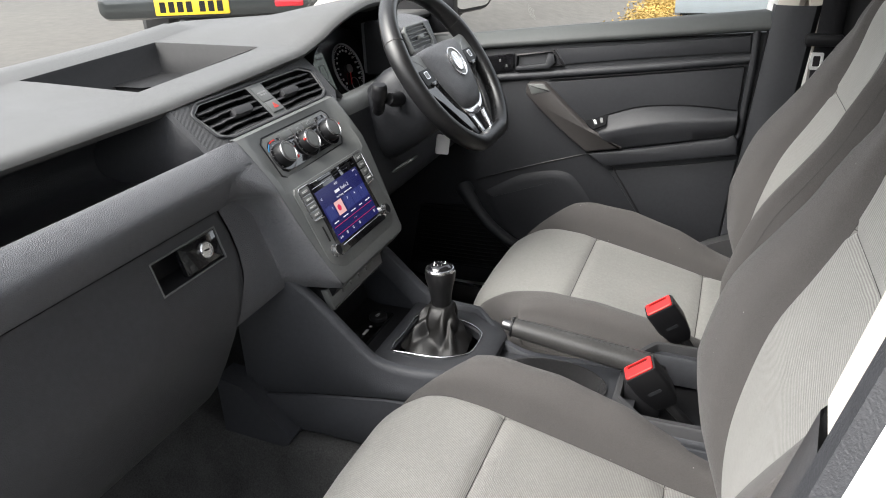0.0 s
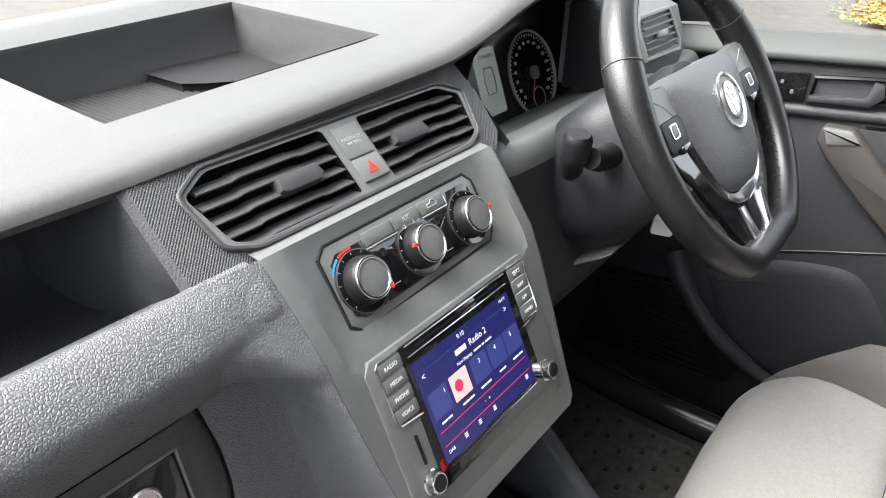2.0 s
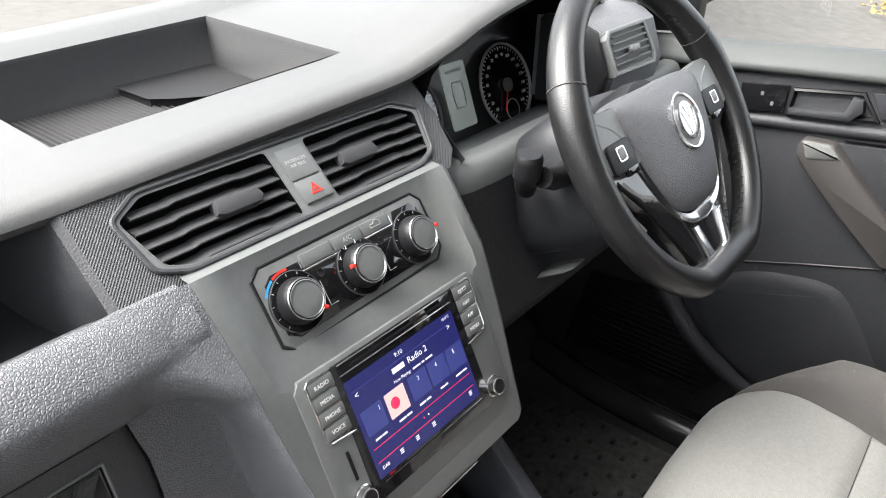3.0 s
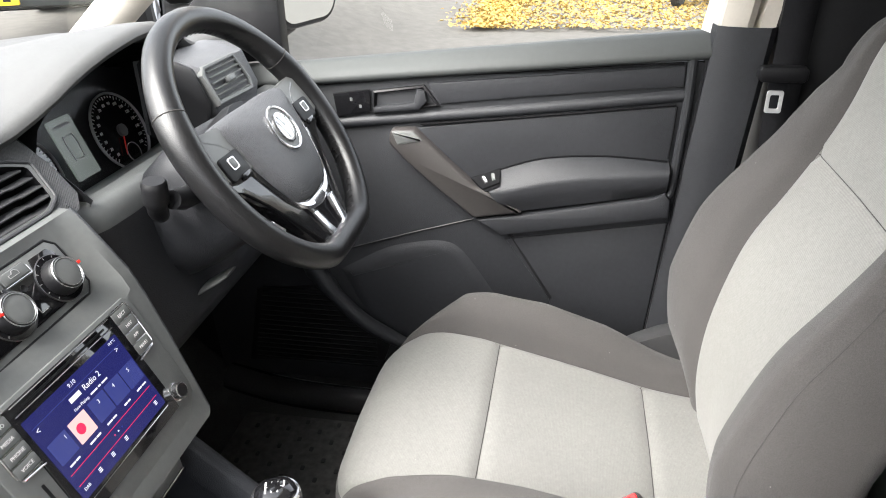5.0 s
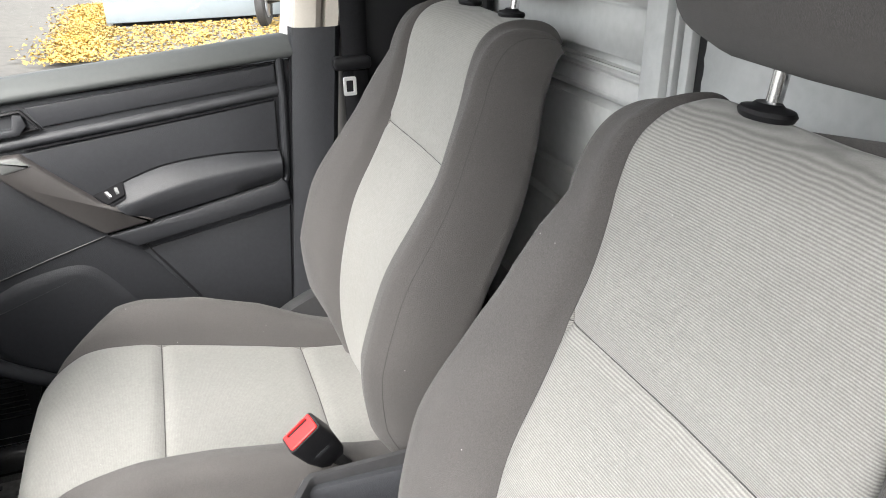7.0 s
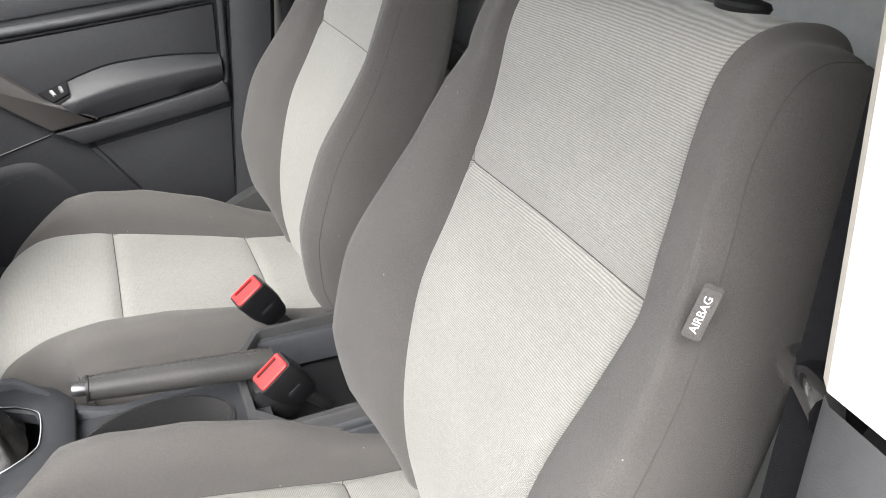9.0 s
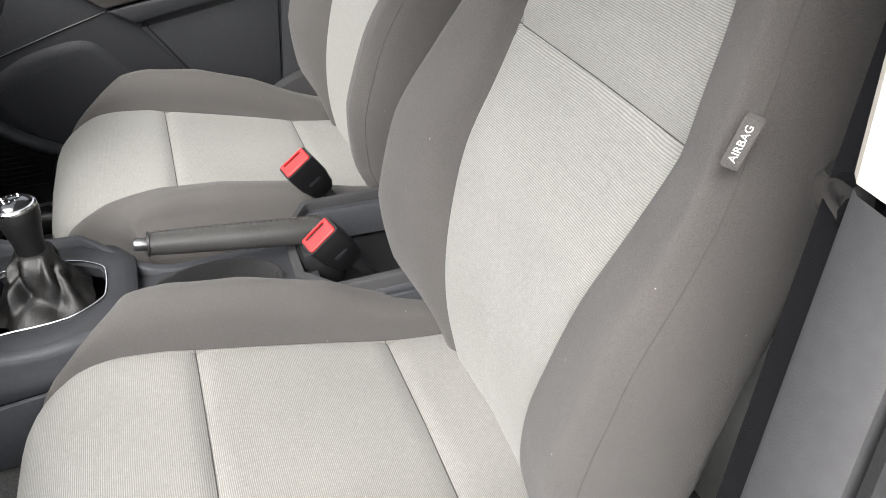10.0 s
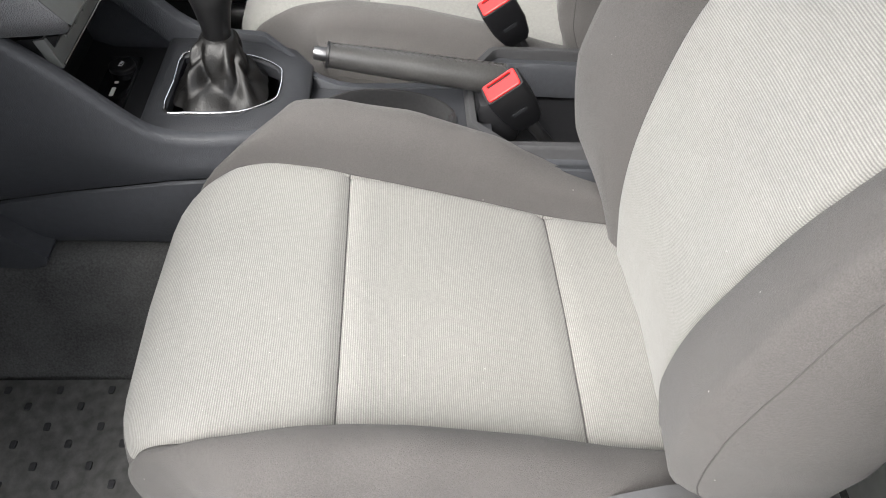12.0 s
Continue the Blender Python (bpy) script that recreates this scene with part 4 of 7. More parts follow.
def lower_left():
    """Open shelf, padded roll and glovebox in front of the passenger."""
    x0, x1 = -0.77, -0.190
    # recess lining
    bm = bmn()
    prof = spline([(0.842, 0.868), (0.868, 0.856), (0.905, 0.842), (0.93, 0.825), (0.938, 0.80), (0.925, 0.778), (0.88, 0.770), (0.82, 0.778), (0.775, 0.795), (0.757, 0.810), (0.747, 0.818)], 3)
    grid(bm, [[(x, y, z) for y, z in prof] for x in np.linspace(-0.53, -0.160, 12)])
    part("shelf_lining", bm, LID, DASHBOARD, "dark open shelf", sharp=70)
    # end block with the side vent
    bm = bmn()
    loft(bm, [[(x, y, z) for y, z in ((0.93, 0.77), (0.745, 0.815), (0.75 + k, 0.825), (0.80 + k * 0.5, 0.862), (0.93, 0.85))] for x, k in ((-0.78, 0), (-0.56, 0), (-0.535, 0.006), (-0.52, 0.03))])
    part("end_block", bm, DASH, DASHBOARD, sharp=40)
    # padded roll
    roll = spline([(0.775, 0.806), (0.757, 0.816), (0.747, 0.8225), (0.738, 0.8220), (0.726, 0.814), (0.715, 0.803), (0.7105, 0.795), (0.711, 0.786), (0.716, 0.773), (0.723, 0.759), (0.7315, 0.746)], 3)
    bm = bmn()
    xs = list(np.linspace(x0, -0.23, 16)) + [-0.215, -0.2045, -0.19, -0.17, -0.148]
    grid(bm, [[(x, y + (0.0 if x < -0.204 else 0.004), z - (0.0 if x < -0.204 else 0.001)) for y, z in roll] for x in xs])
    part("padded_roll", bm, DASH, DASHBOARD, sharp=70)
    # glovebox
    g = thing("glovebox", (-0.48, 0.72, 0.5), "closed dark grey glovebox lid with recessed lock", "glovebox")
    lid = spline([(0.7315, 0.7445), (0.731, 0.741), (0.727, 0.728), (0.715, 0.688), (0.705, 0.655), (0.698, 0.625), (0.697, 0.595), (0.703, 0.56), (0.715, 0.525), (0.735, 0.49), (0.77, 0.46), (0.86, 0.45)], 3)
    top_i = min(range(len(lid)), key=lambda i: abs(lid[i][1] - 0.728))
    bot_i = min(range(len(lid)), key=lambda i: abs(lid[i][1] - 0.688) + (i < top_i) * 9)
    gx = list(np.linspace(-0.76, -0.36, 10)) + [-0.30, -0.236, -0.222, -0.212, -0.208]
    a, b = gx.index(-0.36) if -0.36 in gx else 9, gx.index(-0.236)
    bm = bmn()
    rows = []
    for x in gx:
        k = max(0, (x + 0.222) / 0.014)
        rows.append([(x if x < -0.301 else -0.30 + (x + 0.30) * (lid_edge(z) + 0.30) / 0.092, y + 0.006 * k * k, z) for y, z in lid])
    grid(bm, rows, skip=lambda i, j: a <= i < b and top_i <= j < bot_i)
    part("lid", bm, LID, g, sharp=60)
    # finger recess
    ty, tz = lid[top_i]
    by, bz = lid[bot_i]
    bm = bmn()
    rim = [(-0.36, by, bz), (-0.236, by, bz), (-0.236, ty, tz), (-0.36, ty, tz)]
    deep = [(-0.354, by + 0.028, bz + 0.006), (-0.240, by + 0.028, bz + 0.006), (-0.240, ty + 0.026, tz - 0.003), (-0.354, ty + 0.026, tz - 0.003)]
    vs = grid(bm, [rim, deep], closed=True)
    bm.faces.new(vs[1])
    part("latch_recess", bm, BLACK, g, "black finger recess")
    d = plane_at((-0.274, (by + ty) / 2 + 0.004, (bz + tz) / 2), (ty - by, tz - bz))
    bm = bmn()
    slab(bm, rounded(0.074, 0.040, 0.003), d, -0.004, 0.004, 0.002)
    latch = part("latch", bm, GLOSS, g, "black latch plate")
    bm = bmn()
    turned(bm, d @ pose(0.008, 0.0, 0.004), [(0.0118, 0), (0.0118, 0.003), (0.0105, 0.0045), (0.009, 0.0045), (0.0085, 0.003)], 24)
    part("lock", bm, CHROME, latch, "round metal key lock")
    bm = bmn()
    slab(bm, rounded(0.009, 0.002, 0.0008, 2), d @ pose(0.008, 0, 0.0072, 0, 0, -8), 0, 0.0004)
    part("key_slot", bm, BLACK, latch)
    bm = bmn()
    frame_ring(bm, [(-0.0635, -0.0235), (0.0635, -0.0235), (0.0635, 0.0235), (-0.0635, 0.0235)], [(-0.0615, -0.0215), (0.0615, -0.0215), (0.0615, 0.0215), (-0.0615, 0.0215)],
               plane_at((-0.298, (by + ty) / 2, (bz + tz) / 2), (ty - by, tz - bz)), -0.001, 0.0015, 0.0006)
    part("recess_rim", bm, PANEL, g)


# centre stack profile: (y, z) of the outer face, and of the sunken climate field
FACE = [(0.630, 0.573), (0.618, 0.582), (0.607, 0.597), (0.6085, 0.603), (0.626, 0.6345), (0.650, 0.684), (0.672, 0.730), (0.6785, 0.743), (0.6855, 0.757), (0.7115, 0.790), (0.7345, 0.8175), (0.741, 0.823), (0.752, 0.824)]
SUNK = [(0.630, 0.573), (0.618, 0.582), (0.607, 0.597), (0.6085, 0.603), (0.626, 0.6345), (0.650, 0.684), (0.672, 0.730), (0.6765, 0.739), (0.7005, 0.757), (0.7225, 0.790), (0.7370, 0.8115), (0.741, 0.823), (0.752, 0.824)]


def centre_stack():
    halves = [0.085, 0.098, 0.108, 0.113, 0.121, 0.130, 0.136, 0.137, 0.138, 0.140, 0.142, 0.142, 0.142]
    bm = bmn()
    rows = []
    for (y, z), (ys, zs), h in zip(FACE, SUNK, halves):
        row = []
        for f in (-1.0, -0.90, -0.80, -0.4, 0.0, 0.4, 0.80, 0.90, 1.0):
            inner = abs(f) <= 0.80
            row.append((f * h, ys if inner else y, zs if inner else z))
        rows.append(row)
    grid(bm, rows)
    part("centre_panel", bm, PANEL, DASHBOARD, "smooth dark grey centre panel", sharp=28)
    # grained flanks either side: the left one runs into the padded roll and arches down beside the glovebox
    roll_y = [(0.746, 0.7315), (0.759, 0.723), (0.773, 0.716), (0.786, 0.711), (0.795, 0.7105), (0.803, 0.715), (0.814, 0.726), (0.822, 0.738), (0.824, 0.745)]
    fz, fy = [p[1] for p in FACE[1:-1]], [p[0] for p in FACE[1:-1]]
    bm = bmn()
    rows = []
    for z in list(np.linspace(0.584, 0.70, 14)) + list(np.linspace(0.705, 0.750, 12)) + list(np.linspace(0.7535, 0.8235, 16)):
        h, y = float(np.interp(z, fz, halves[1:-1])), float(np.interp(z, fz, fy))
        # the surface keeps level with the panel as far as xa, falls back as far as xb, and runs on level to the lid's edge
        lid_y = curve_at([(0.555, 0.704), (0.60, 0.697), (0.645, 0.7025), (0.688, 0.715), (0.728, 0.727), (0.7445, 0.7315)], z) + 0.004
        yb = curve_at(roll_y, z) if z > 0.748 else max(lid_y, y + 0.046)
        xa = h + curve_at([(0.745, 0.0), (0.755, 0.004), (0.765, 0.012), (0.775, 0.024), (0.785, 0.040), (0.792, 0.0), (0.83, 0.0)], z)
        xb = curve_at([(0.58, h + 0.022), (0.66, h + 0.018), (0.70, h + 0.014), (0.715, h + 0.014), (0.728, 0.158), (0.738, 0.168), (0.748, 0.184), (0.757, 0.200), (0.768, 0.206), (0.83, 0.206)], z)
        row = [(-h, y + 0.0005, z)]
        for k in (0.04, 0.12, 0.25, 0.4, 0.55, 0.7, 0.85, 0.95, 1.0):
            row.append((-(xa + (xb - xa) * k), y + 0.0005 + (yb - y) * k * k * (3 - 2 * k), z))
        for k in (0.34, 0.67, 1.0):
            e = max(0.0015 - lid_edge(z) - 0.003 if z < 0.748 else 0.206, xb + 0.001)
            row.append((-(xb + (e - xb) * k), yb + (max(lid_y, yb) - yb) * k if z < 0.748 else yb, z))
        rows.append(row)
    grid(bm, rows)
    part("flank", bm, DASH, DASHBOARD, "grained flank of the centre panel", sharp=60)
    bm = bmn()
    rows = []
    for (y, z), h in zip(FACE[:-1], halves):
        wide, yb = 0.165, 0.78
        rows.append([(h, y + 0.0005, z), (h + 0.004, y + 0.0015, z), (h + 0.010, y + 0.008, z), (h * 0.55 + wide * 0.45, y * 0.6 + yb * 0.4, z), (h * 0.2 + wide * 0.8, y * 0.25 + yb * 0.75, z), (wide, yb, z), (wide + 0.004, yb + 0.06, z)])
    grid(bm, rows)
    part("flank", bm, DASH, DASHBOARD, "grained flank of the centre panel", sharp=60)
    # underside
    bm = bmn()
    loft(bm, [[(-0.09, y, z), (0.09, y, z), (0.115, y + 0.08, z + 0.0), (0.115, 0.80, z), (-0.115, 0.80, z), (-0.115, y + 0.08, z)] for y, z in ((0.632, 0.574), (0.655, 0.535), (0.66, 0.53))])
    part("under_panel", bm, BLACK, DASHBOARD)


VENT = plane_at((0, 0.772, 0.842), (0.735, 0.678))


def wavy_slat(x0, x1, s, m, slope):
    """A sloping blade with two small steps along its length."""
    bm = bmn()
    rows = []
    mid = (x0 + x1) / 2
    for x in np.linspace(x0, x1, 26):
        k = 0.0007 * (math.tanh((x - mid + 0.030) / 0.0016) - math.tanh((x - mid - 0.030) / 0.0016)) - 0.0007
        rows.append([m @ Vector((x, s + k + a, h)) for a, h in ((-0.0056, -0.0010), (-0.0050, 0.0008), (-0.0040, 0.0006), (0.0046, -0.0085), (0.0040, -0.0100), (-0.0050, -0.0022))])
    loft(bm, rows)
    return bm


def centre_vents():
    outer = [(-0.166, 0.030), (-0.138, 0.0465), (0.0, 0.046), (0.140, 0.0465), (0.170, 0.030), (0.153, -0.018), (0.128, -0.0285), (0.0, -0.029), (-0.132, -0.0285), (-0.157, -0.018)][::-1]
    outer = soften([p for p in outer if p[0] != 0.0], 0.007)
    bm = bmn()
    holed(bm, [(-0.190, -0.040), (0.160, -0.040), (0.178, -0.024), (0.186, 0.02), (0.182, 0.064), (-0.190, 0.060)], [shrink(outer, 0.001)], VENT, 0.0)
    part("vent_panel", bm, KNURL, DASHBOARD, "finely textured panel round the vents")
    # cheek towards the shelf and towards the instruments
    for x, dx in ((-0.190, -0.016), (0.184, 0.012)):
        bm = bmn()
        a = [Vector((x, 0.768, 0.778))] + [VENT @ Vector((x, s, 0)) for s in (-0.040, 0.0, 0.062)]
        b = [p + Vector((dx * 0.4, 0.004, -0.001)) for p in a]
        c = [p + Vector((dx, 0.03, -0.012)) for p in a]
        d = [Vector((x + dx * 1.6, 0.95, p.z - 0.035)) for p in a]
        grid(bm, [a, b, c, d])
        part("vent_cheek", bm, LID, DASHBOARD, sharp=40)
    v = thing("air_vent", tuple(VENT @ Vector((0, 0, -0.02))), "pair of black slatted centre air vents in one frame", "air vent")
    bm = bmn()
    inner = shrink(outer, 0.0042)
    frame_ring(bm, outer, inner, VENT, -0.003, 0.003, 0.0012)
    part("frame", bm, LID, v, "dark grey outer frame")
    for s in (-1, 1):
        op = [(0.0195, 0.0410), (0.0195, -0.0235), (0.127, -0.0235), (0.147, -0.0155), (0.160, 0.0275), (0.135, 0.0410)]
        if s < 0:
            op = [(-x, y) for x, y in op]
        else:
            op = op[::-1]
        bm = bmn()
        op = soften(op, 0.005)
        wall = [[VENT @ Vector((x, y, w)) for x, y in op] for w in (0.001, -0.035)]
        vs = grid(bm, wall, closed=True)
        bm.faces.new(vs[1])
        part("duct", bm, BLACK, v, "black duct")
        lo, hi = (0.0215, 0.150) if s > 0 else (-0.150, -0.0215)
        for k, sy in enumerate((0.0315, 0.019, 0.0065, -0.006, -0.0175)):
            cut = 0.003 * abs(k - 1.5)
            a, b = (lo, hi - cut + 0.004) if s > 0 else (lo + cut - 0.004, hi)
            part("slat", wavy_slat(a, b, sy, VENT, s), TRIM_GREY, v)
        bm = bmn()
        tx = -0.068 if s < 0 else 0.065
        slab(bm, [(-0.022, -0.004), (-0.016, -0.0068), (0.018, -0.0068), (0.023, -0.002), (0.020, 0.0068), (-0.020, 0.0068)], VENT @ pose(tx, 0.008, 0), -0.006, 0.0055, 0.0015)
        part("slider", bm, TRIM_GREY, v, "grey vent slider")
    bm = bmn()
    right = soften([(0.0205, 0.0400), (0.0205, -0.0225), (0.127, -0.0225), (0.146, -0.0150), (0.159, 0.0270), (0.1345, 0.0400)], 0.005)
    holed(bm, shrink(outer, 0.0015), [right, [(-x, y) for x, y in right]], VENT, 0.0008)
    part("face", bm, PANEL, v)
    # warning light field and hazard switch between the vents
    w = thing("hazard_switch", tuple(VENT @ Vector((0.002, -0.005, 0))), "square hazard switch with a red triangle", "switch")
    bm = bmn()
    slab(bm, rounded(0.030, 0.0215, 0.0015, 2), VENT @ pose(0.002, -0.006, 0), 0.0, 0.0035, 0.001)
    part("button", bm, PANEL, w)
    T = VENT @ pose(0.002, -0.006, 0.0037)
    bm = bmn()
    tri_o, tri_i = [(-0.0062, -0.0045), (0.0062, -0.0045), (0, 0.0062)], [(-0.0036, -0.0029), (0.0036, -0.0029), (0, 0.0033)]
    loft(bm, [[T @ Vector((x, y, h)) for x, y in p] for p, h in ((tri_o, 0), (tri_o, 0.0003), (tri_i, 0.0003), (tri_i, 0))], caps=False)
    bm2 = [T @ Vector((x, y, 0.0003)) for x, y in ((-0.0018, -0.0018), (0.0018, -0.0018), (0, 0.0014))]
    bm.faces.new([bm.verts.new(p) for p in bm2])
    part("triangle", bm, RED_MARK, w, "red warning triangle")
    l = thing("warning_lamp", tuple(VENT @ Vector((0.002, 0.022, 0))), "blank indicator field lettered PASSENGER AIR BAG", "indicator")
    bm = bmn()
    slab(bm, rounded(0.030, 0.030, 0.0015, 2), VENT @ pose(0.002, 0.0215, 0), 0.0, 0.0022, 0.0008)
    part("field", bm, PANEL, l)
    letters("lettering", "PASSENGER", 0.0044, VENT @ pose(0.002, 0.0235, 0.0023), GREY_MARK, l)
    letters("lettering", "AIR BAG", 0.0044, VENT @ pose(0.002, 0.019, 0.0023), GREY_MARK, l)


CLIM = plane_at((0, 0.7128, 0.7757), (0.556, 0.831))


def climate_panel():
    c = thing("climate_control_panel", tuple(CLIM @ Vector((0, 0, 0))), "gloss black heater panel with three round knobs", "heater control")
    poly = [(-0.095, -0.019), (-0.086, -0.026), (0.088, -0.022), (0.098, -0.013), (0.098, 0.034), (0.090, 0.042), (-0.086, 0.042), (-0.095, 0.035)]
    bm = bmn()
    frame_ring(bm, shrink(poly, -0.0025), poly, CLIM, -0.004, 0.0012, 0.0006)
    part("surround", bm, BLACK, c)
    bm = bmn()
    slab(bm, poly, CLIM, -0.004, 0.0008, 0.0006)
    part("panel", bm, PANEL, c)
    bm = bmn()
    slab(bm, [(-0.088, -0.014), (-0.078, -0.020), (0.080, -0.016), (0.090, -0.010), (0.090, 0.030), (0.084, 0.036), (0.060, 0.036), (0.056, 0.024), (-0.048, 0.024), (-0.052, 0.034), (-0.080, 0.034), (-0.088, 0.028)], CLIM, 0.0, 0.0018, 0.0005)
    part("gloss_field", bm, GLOSS, c, "gloss black field")
    for k in range(3):
        bm = bmn()
        slab(bm, rounded(0.0325, 0.0115, 0.001, 2), CLIM @ pose(-0.0335 + 0.0345 * k, 0.0325, 0), 0, 0.0036, 0.001)
        part("button", bm, PANEL, c)
    letters("lettering", "A/C", 0.0062, CLIM @ pose(0.001, 0.0325, 0.0037), GREY_MARK, c)
    bm = bmn()
    tube(bm, [CLIM @ Vector(p) for p in ((0.029, 0.031, 0.0038), (0.029, 0.034, 0.0038), (0.033, 0.034, 0.0038), (0.035, 0.0365, 0.0038), (0.038, 0.0365, 0.0038), (0.041, 0.034, 0.0038), (0.041, 0.031, 0.0038), (0.029, 0.031, 0.0038))], 0.0004, 5)
    part("pictogram", bm, GREY_MARK, c)
    bm = bmn()
    tube(bm, [CLIM @ Vector(p) for p in ((-0.0515, 0.034, 0.002), (-0.0515, 0.0255, 0.002), (0.054, 0.0255, 0.002), (0.054, 0.034, 0.002))], 0.0006, 6)
    part("chrome_line", bm, CHROME, c)
    for j, (x, ang) in enumerate(((-0.068, -45), (0.003, 165), (0.072, 5))):
        K = CLIM @ pose(x, 0.006, 0) @ Matrix.Diagonal((0.88, 0.88, 0.80, 1))
        bm = bmn()
        turned(bm, K, [(0.0285, 0.0), (0.0285, 0.003), (0.0275, 0.0042), (0.022, 0.0042)], 36)
        knob = part("knob", bm, GLOSS, c, "black round knob with chrome ring")
        bm = bmn()
        prof = [(0.0222, 0.004), (0.0218, 0.008), (0.0208, 0.014), (0.0198, 0.0190), (0.0190, 0.0200)]
        n = 64
        loft(bm, [[K @ Vector(((r - 0.0005 * (i % 2)) * math.cos(2 * math.pi * i / n), (r - 0.0005 * (i % 2)) * math.sin(2 * math.pi * i / n), h)) for i in range(n)] for r, h in prof])
        part("grip", bm, BLACK, knob, "knurled grip")
        bm = bmn()
        turned(bm, K, [(0.0190, 0.0190), (0.0193, 0.0203), (0.0188, 0.0213), (0.0182, 0.0208)], 36, caps=False)
        part("ring", bm, RINGS, knob, "satin metal ring")
        bm = bmn()
        turned(bm, K, [(0.0184, 0.0200), (0.0180, 0.0210), (0.0174, 0.0210), (0.0172, 0.0200)], 36, caps=False)
        part("ring_groove", bm, BLACK, knob)
        bm = bmn()
        turned(bm, K, [(0.0174, 0.0205), (0.0172, 0.0219), (0.0166, 0.0222), (0.0160, 0.0208)], 36, caps=False)
        part("inner_ring", bm, RINGS, knob, "satin metal ring")
        bm = bmn()
        turned(bm, K, [(0.0287, 0.001), (0.0288, 0.0040), (0.0282, 0.0044), (0.0278, 0.0040)], 36, caps=False)
        part("dial_edge", bm, DARK_METAL, knob)
        bm = bmn()
        turned(bm, K, [(0.0165, 0.0185), (0.0165, 0.0205), (0.0150, 0.0212), (0.004, 0.0208)], 36)
        part("cap", bm, PANEL, knob)
        bm = bmn()
        a = radians(ang)
        slab(bm, rounded(0.005, 0.0035, 0.0006, 2), K @ pose(0.0205 * math.cos(a), 0.0205 * math.sin(a), 0.0175, 0, 0, ang), 0, 0.0042, 0.0006)
        part("pointer", bm, RED_MARK, knob, "red pointer mark")
        bm = bmn()
        for i in range(11):
            b_ = radians(-40 + 26 * i)
            slab(bm, [(-0.0012, -0.0003), (0.0012, -0.0003), (0.0012, 0.0003), (-0.0012, 0.0003)], K @ pose(0.0258 * math.cos(b_), 0.0258 * math.sin(b_), 0.0043, 0, 0, math.degrees(b_)), 0, 0.0002)
        part("scale", bm, GREY_MARK, knob)
        if j == 0:
            for mat, a0, a1 in ((BLUE_MARK, 118, 150), (RED_MARK, 82, 116)):
                bm = bmn()
                arc = [radians(v) for v in np.linspace(a0, a1, 8)]
                grid(bm, [[K @ Vector((r * math.cos(a), r * math.sin(a), 0.0024)) for a in arc] for r in (0.0295, 0.0320)])
                part("temperature_mark", bm, mat, knob)
        if j == 1:
            for i, txt in enumerate("123"):
                b_ = radians(140 - 30 * i)
                letters("numeral", txt, 0.0055, K @ pose(0.0248 * math.cos(b_), 0.0248 * math.sin(b_), 0.0044), WHITE_MARK, knob)
    for x in (-0.037, 0.034):
        bm = bmn()
        turned(bm, CLIM @ pose(x, 0.0175, 0.0018), [(0.0035, 0), (0.0035, 0.0008), (0.002, 0.0002)], 14)
        part("sensor", bm, BLACK, c)
        bm = bmn()
        tube(bm, [CLIM @ Vector(p) for p in ((x - 0.004, 0.012, 0.0021), (x - 0.004, -0.010, 0.0021), (x + 0.004, -0.010, 0.0021))], 0.0004, 5)
        part("marking_line", bm, GREY_MARK, c)


RADIO = plane_at((0, 0.6495, 0.6835), (0.434, 0.901))


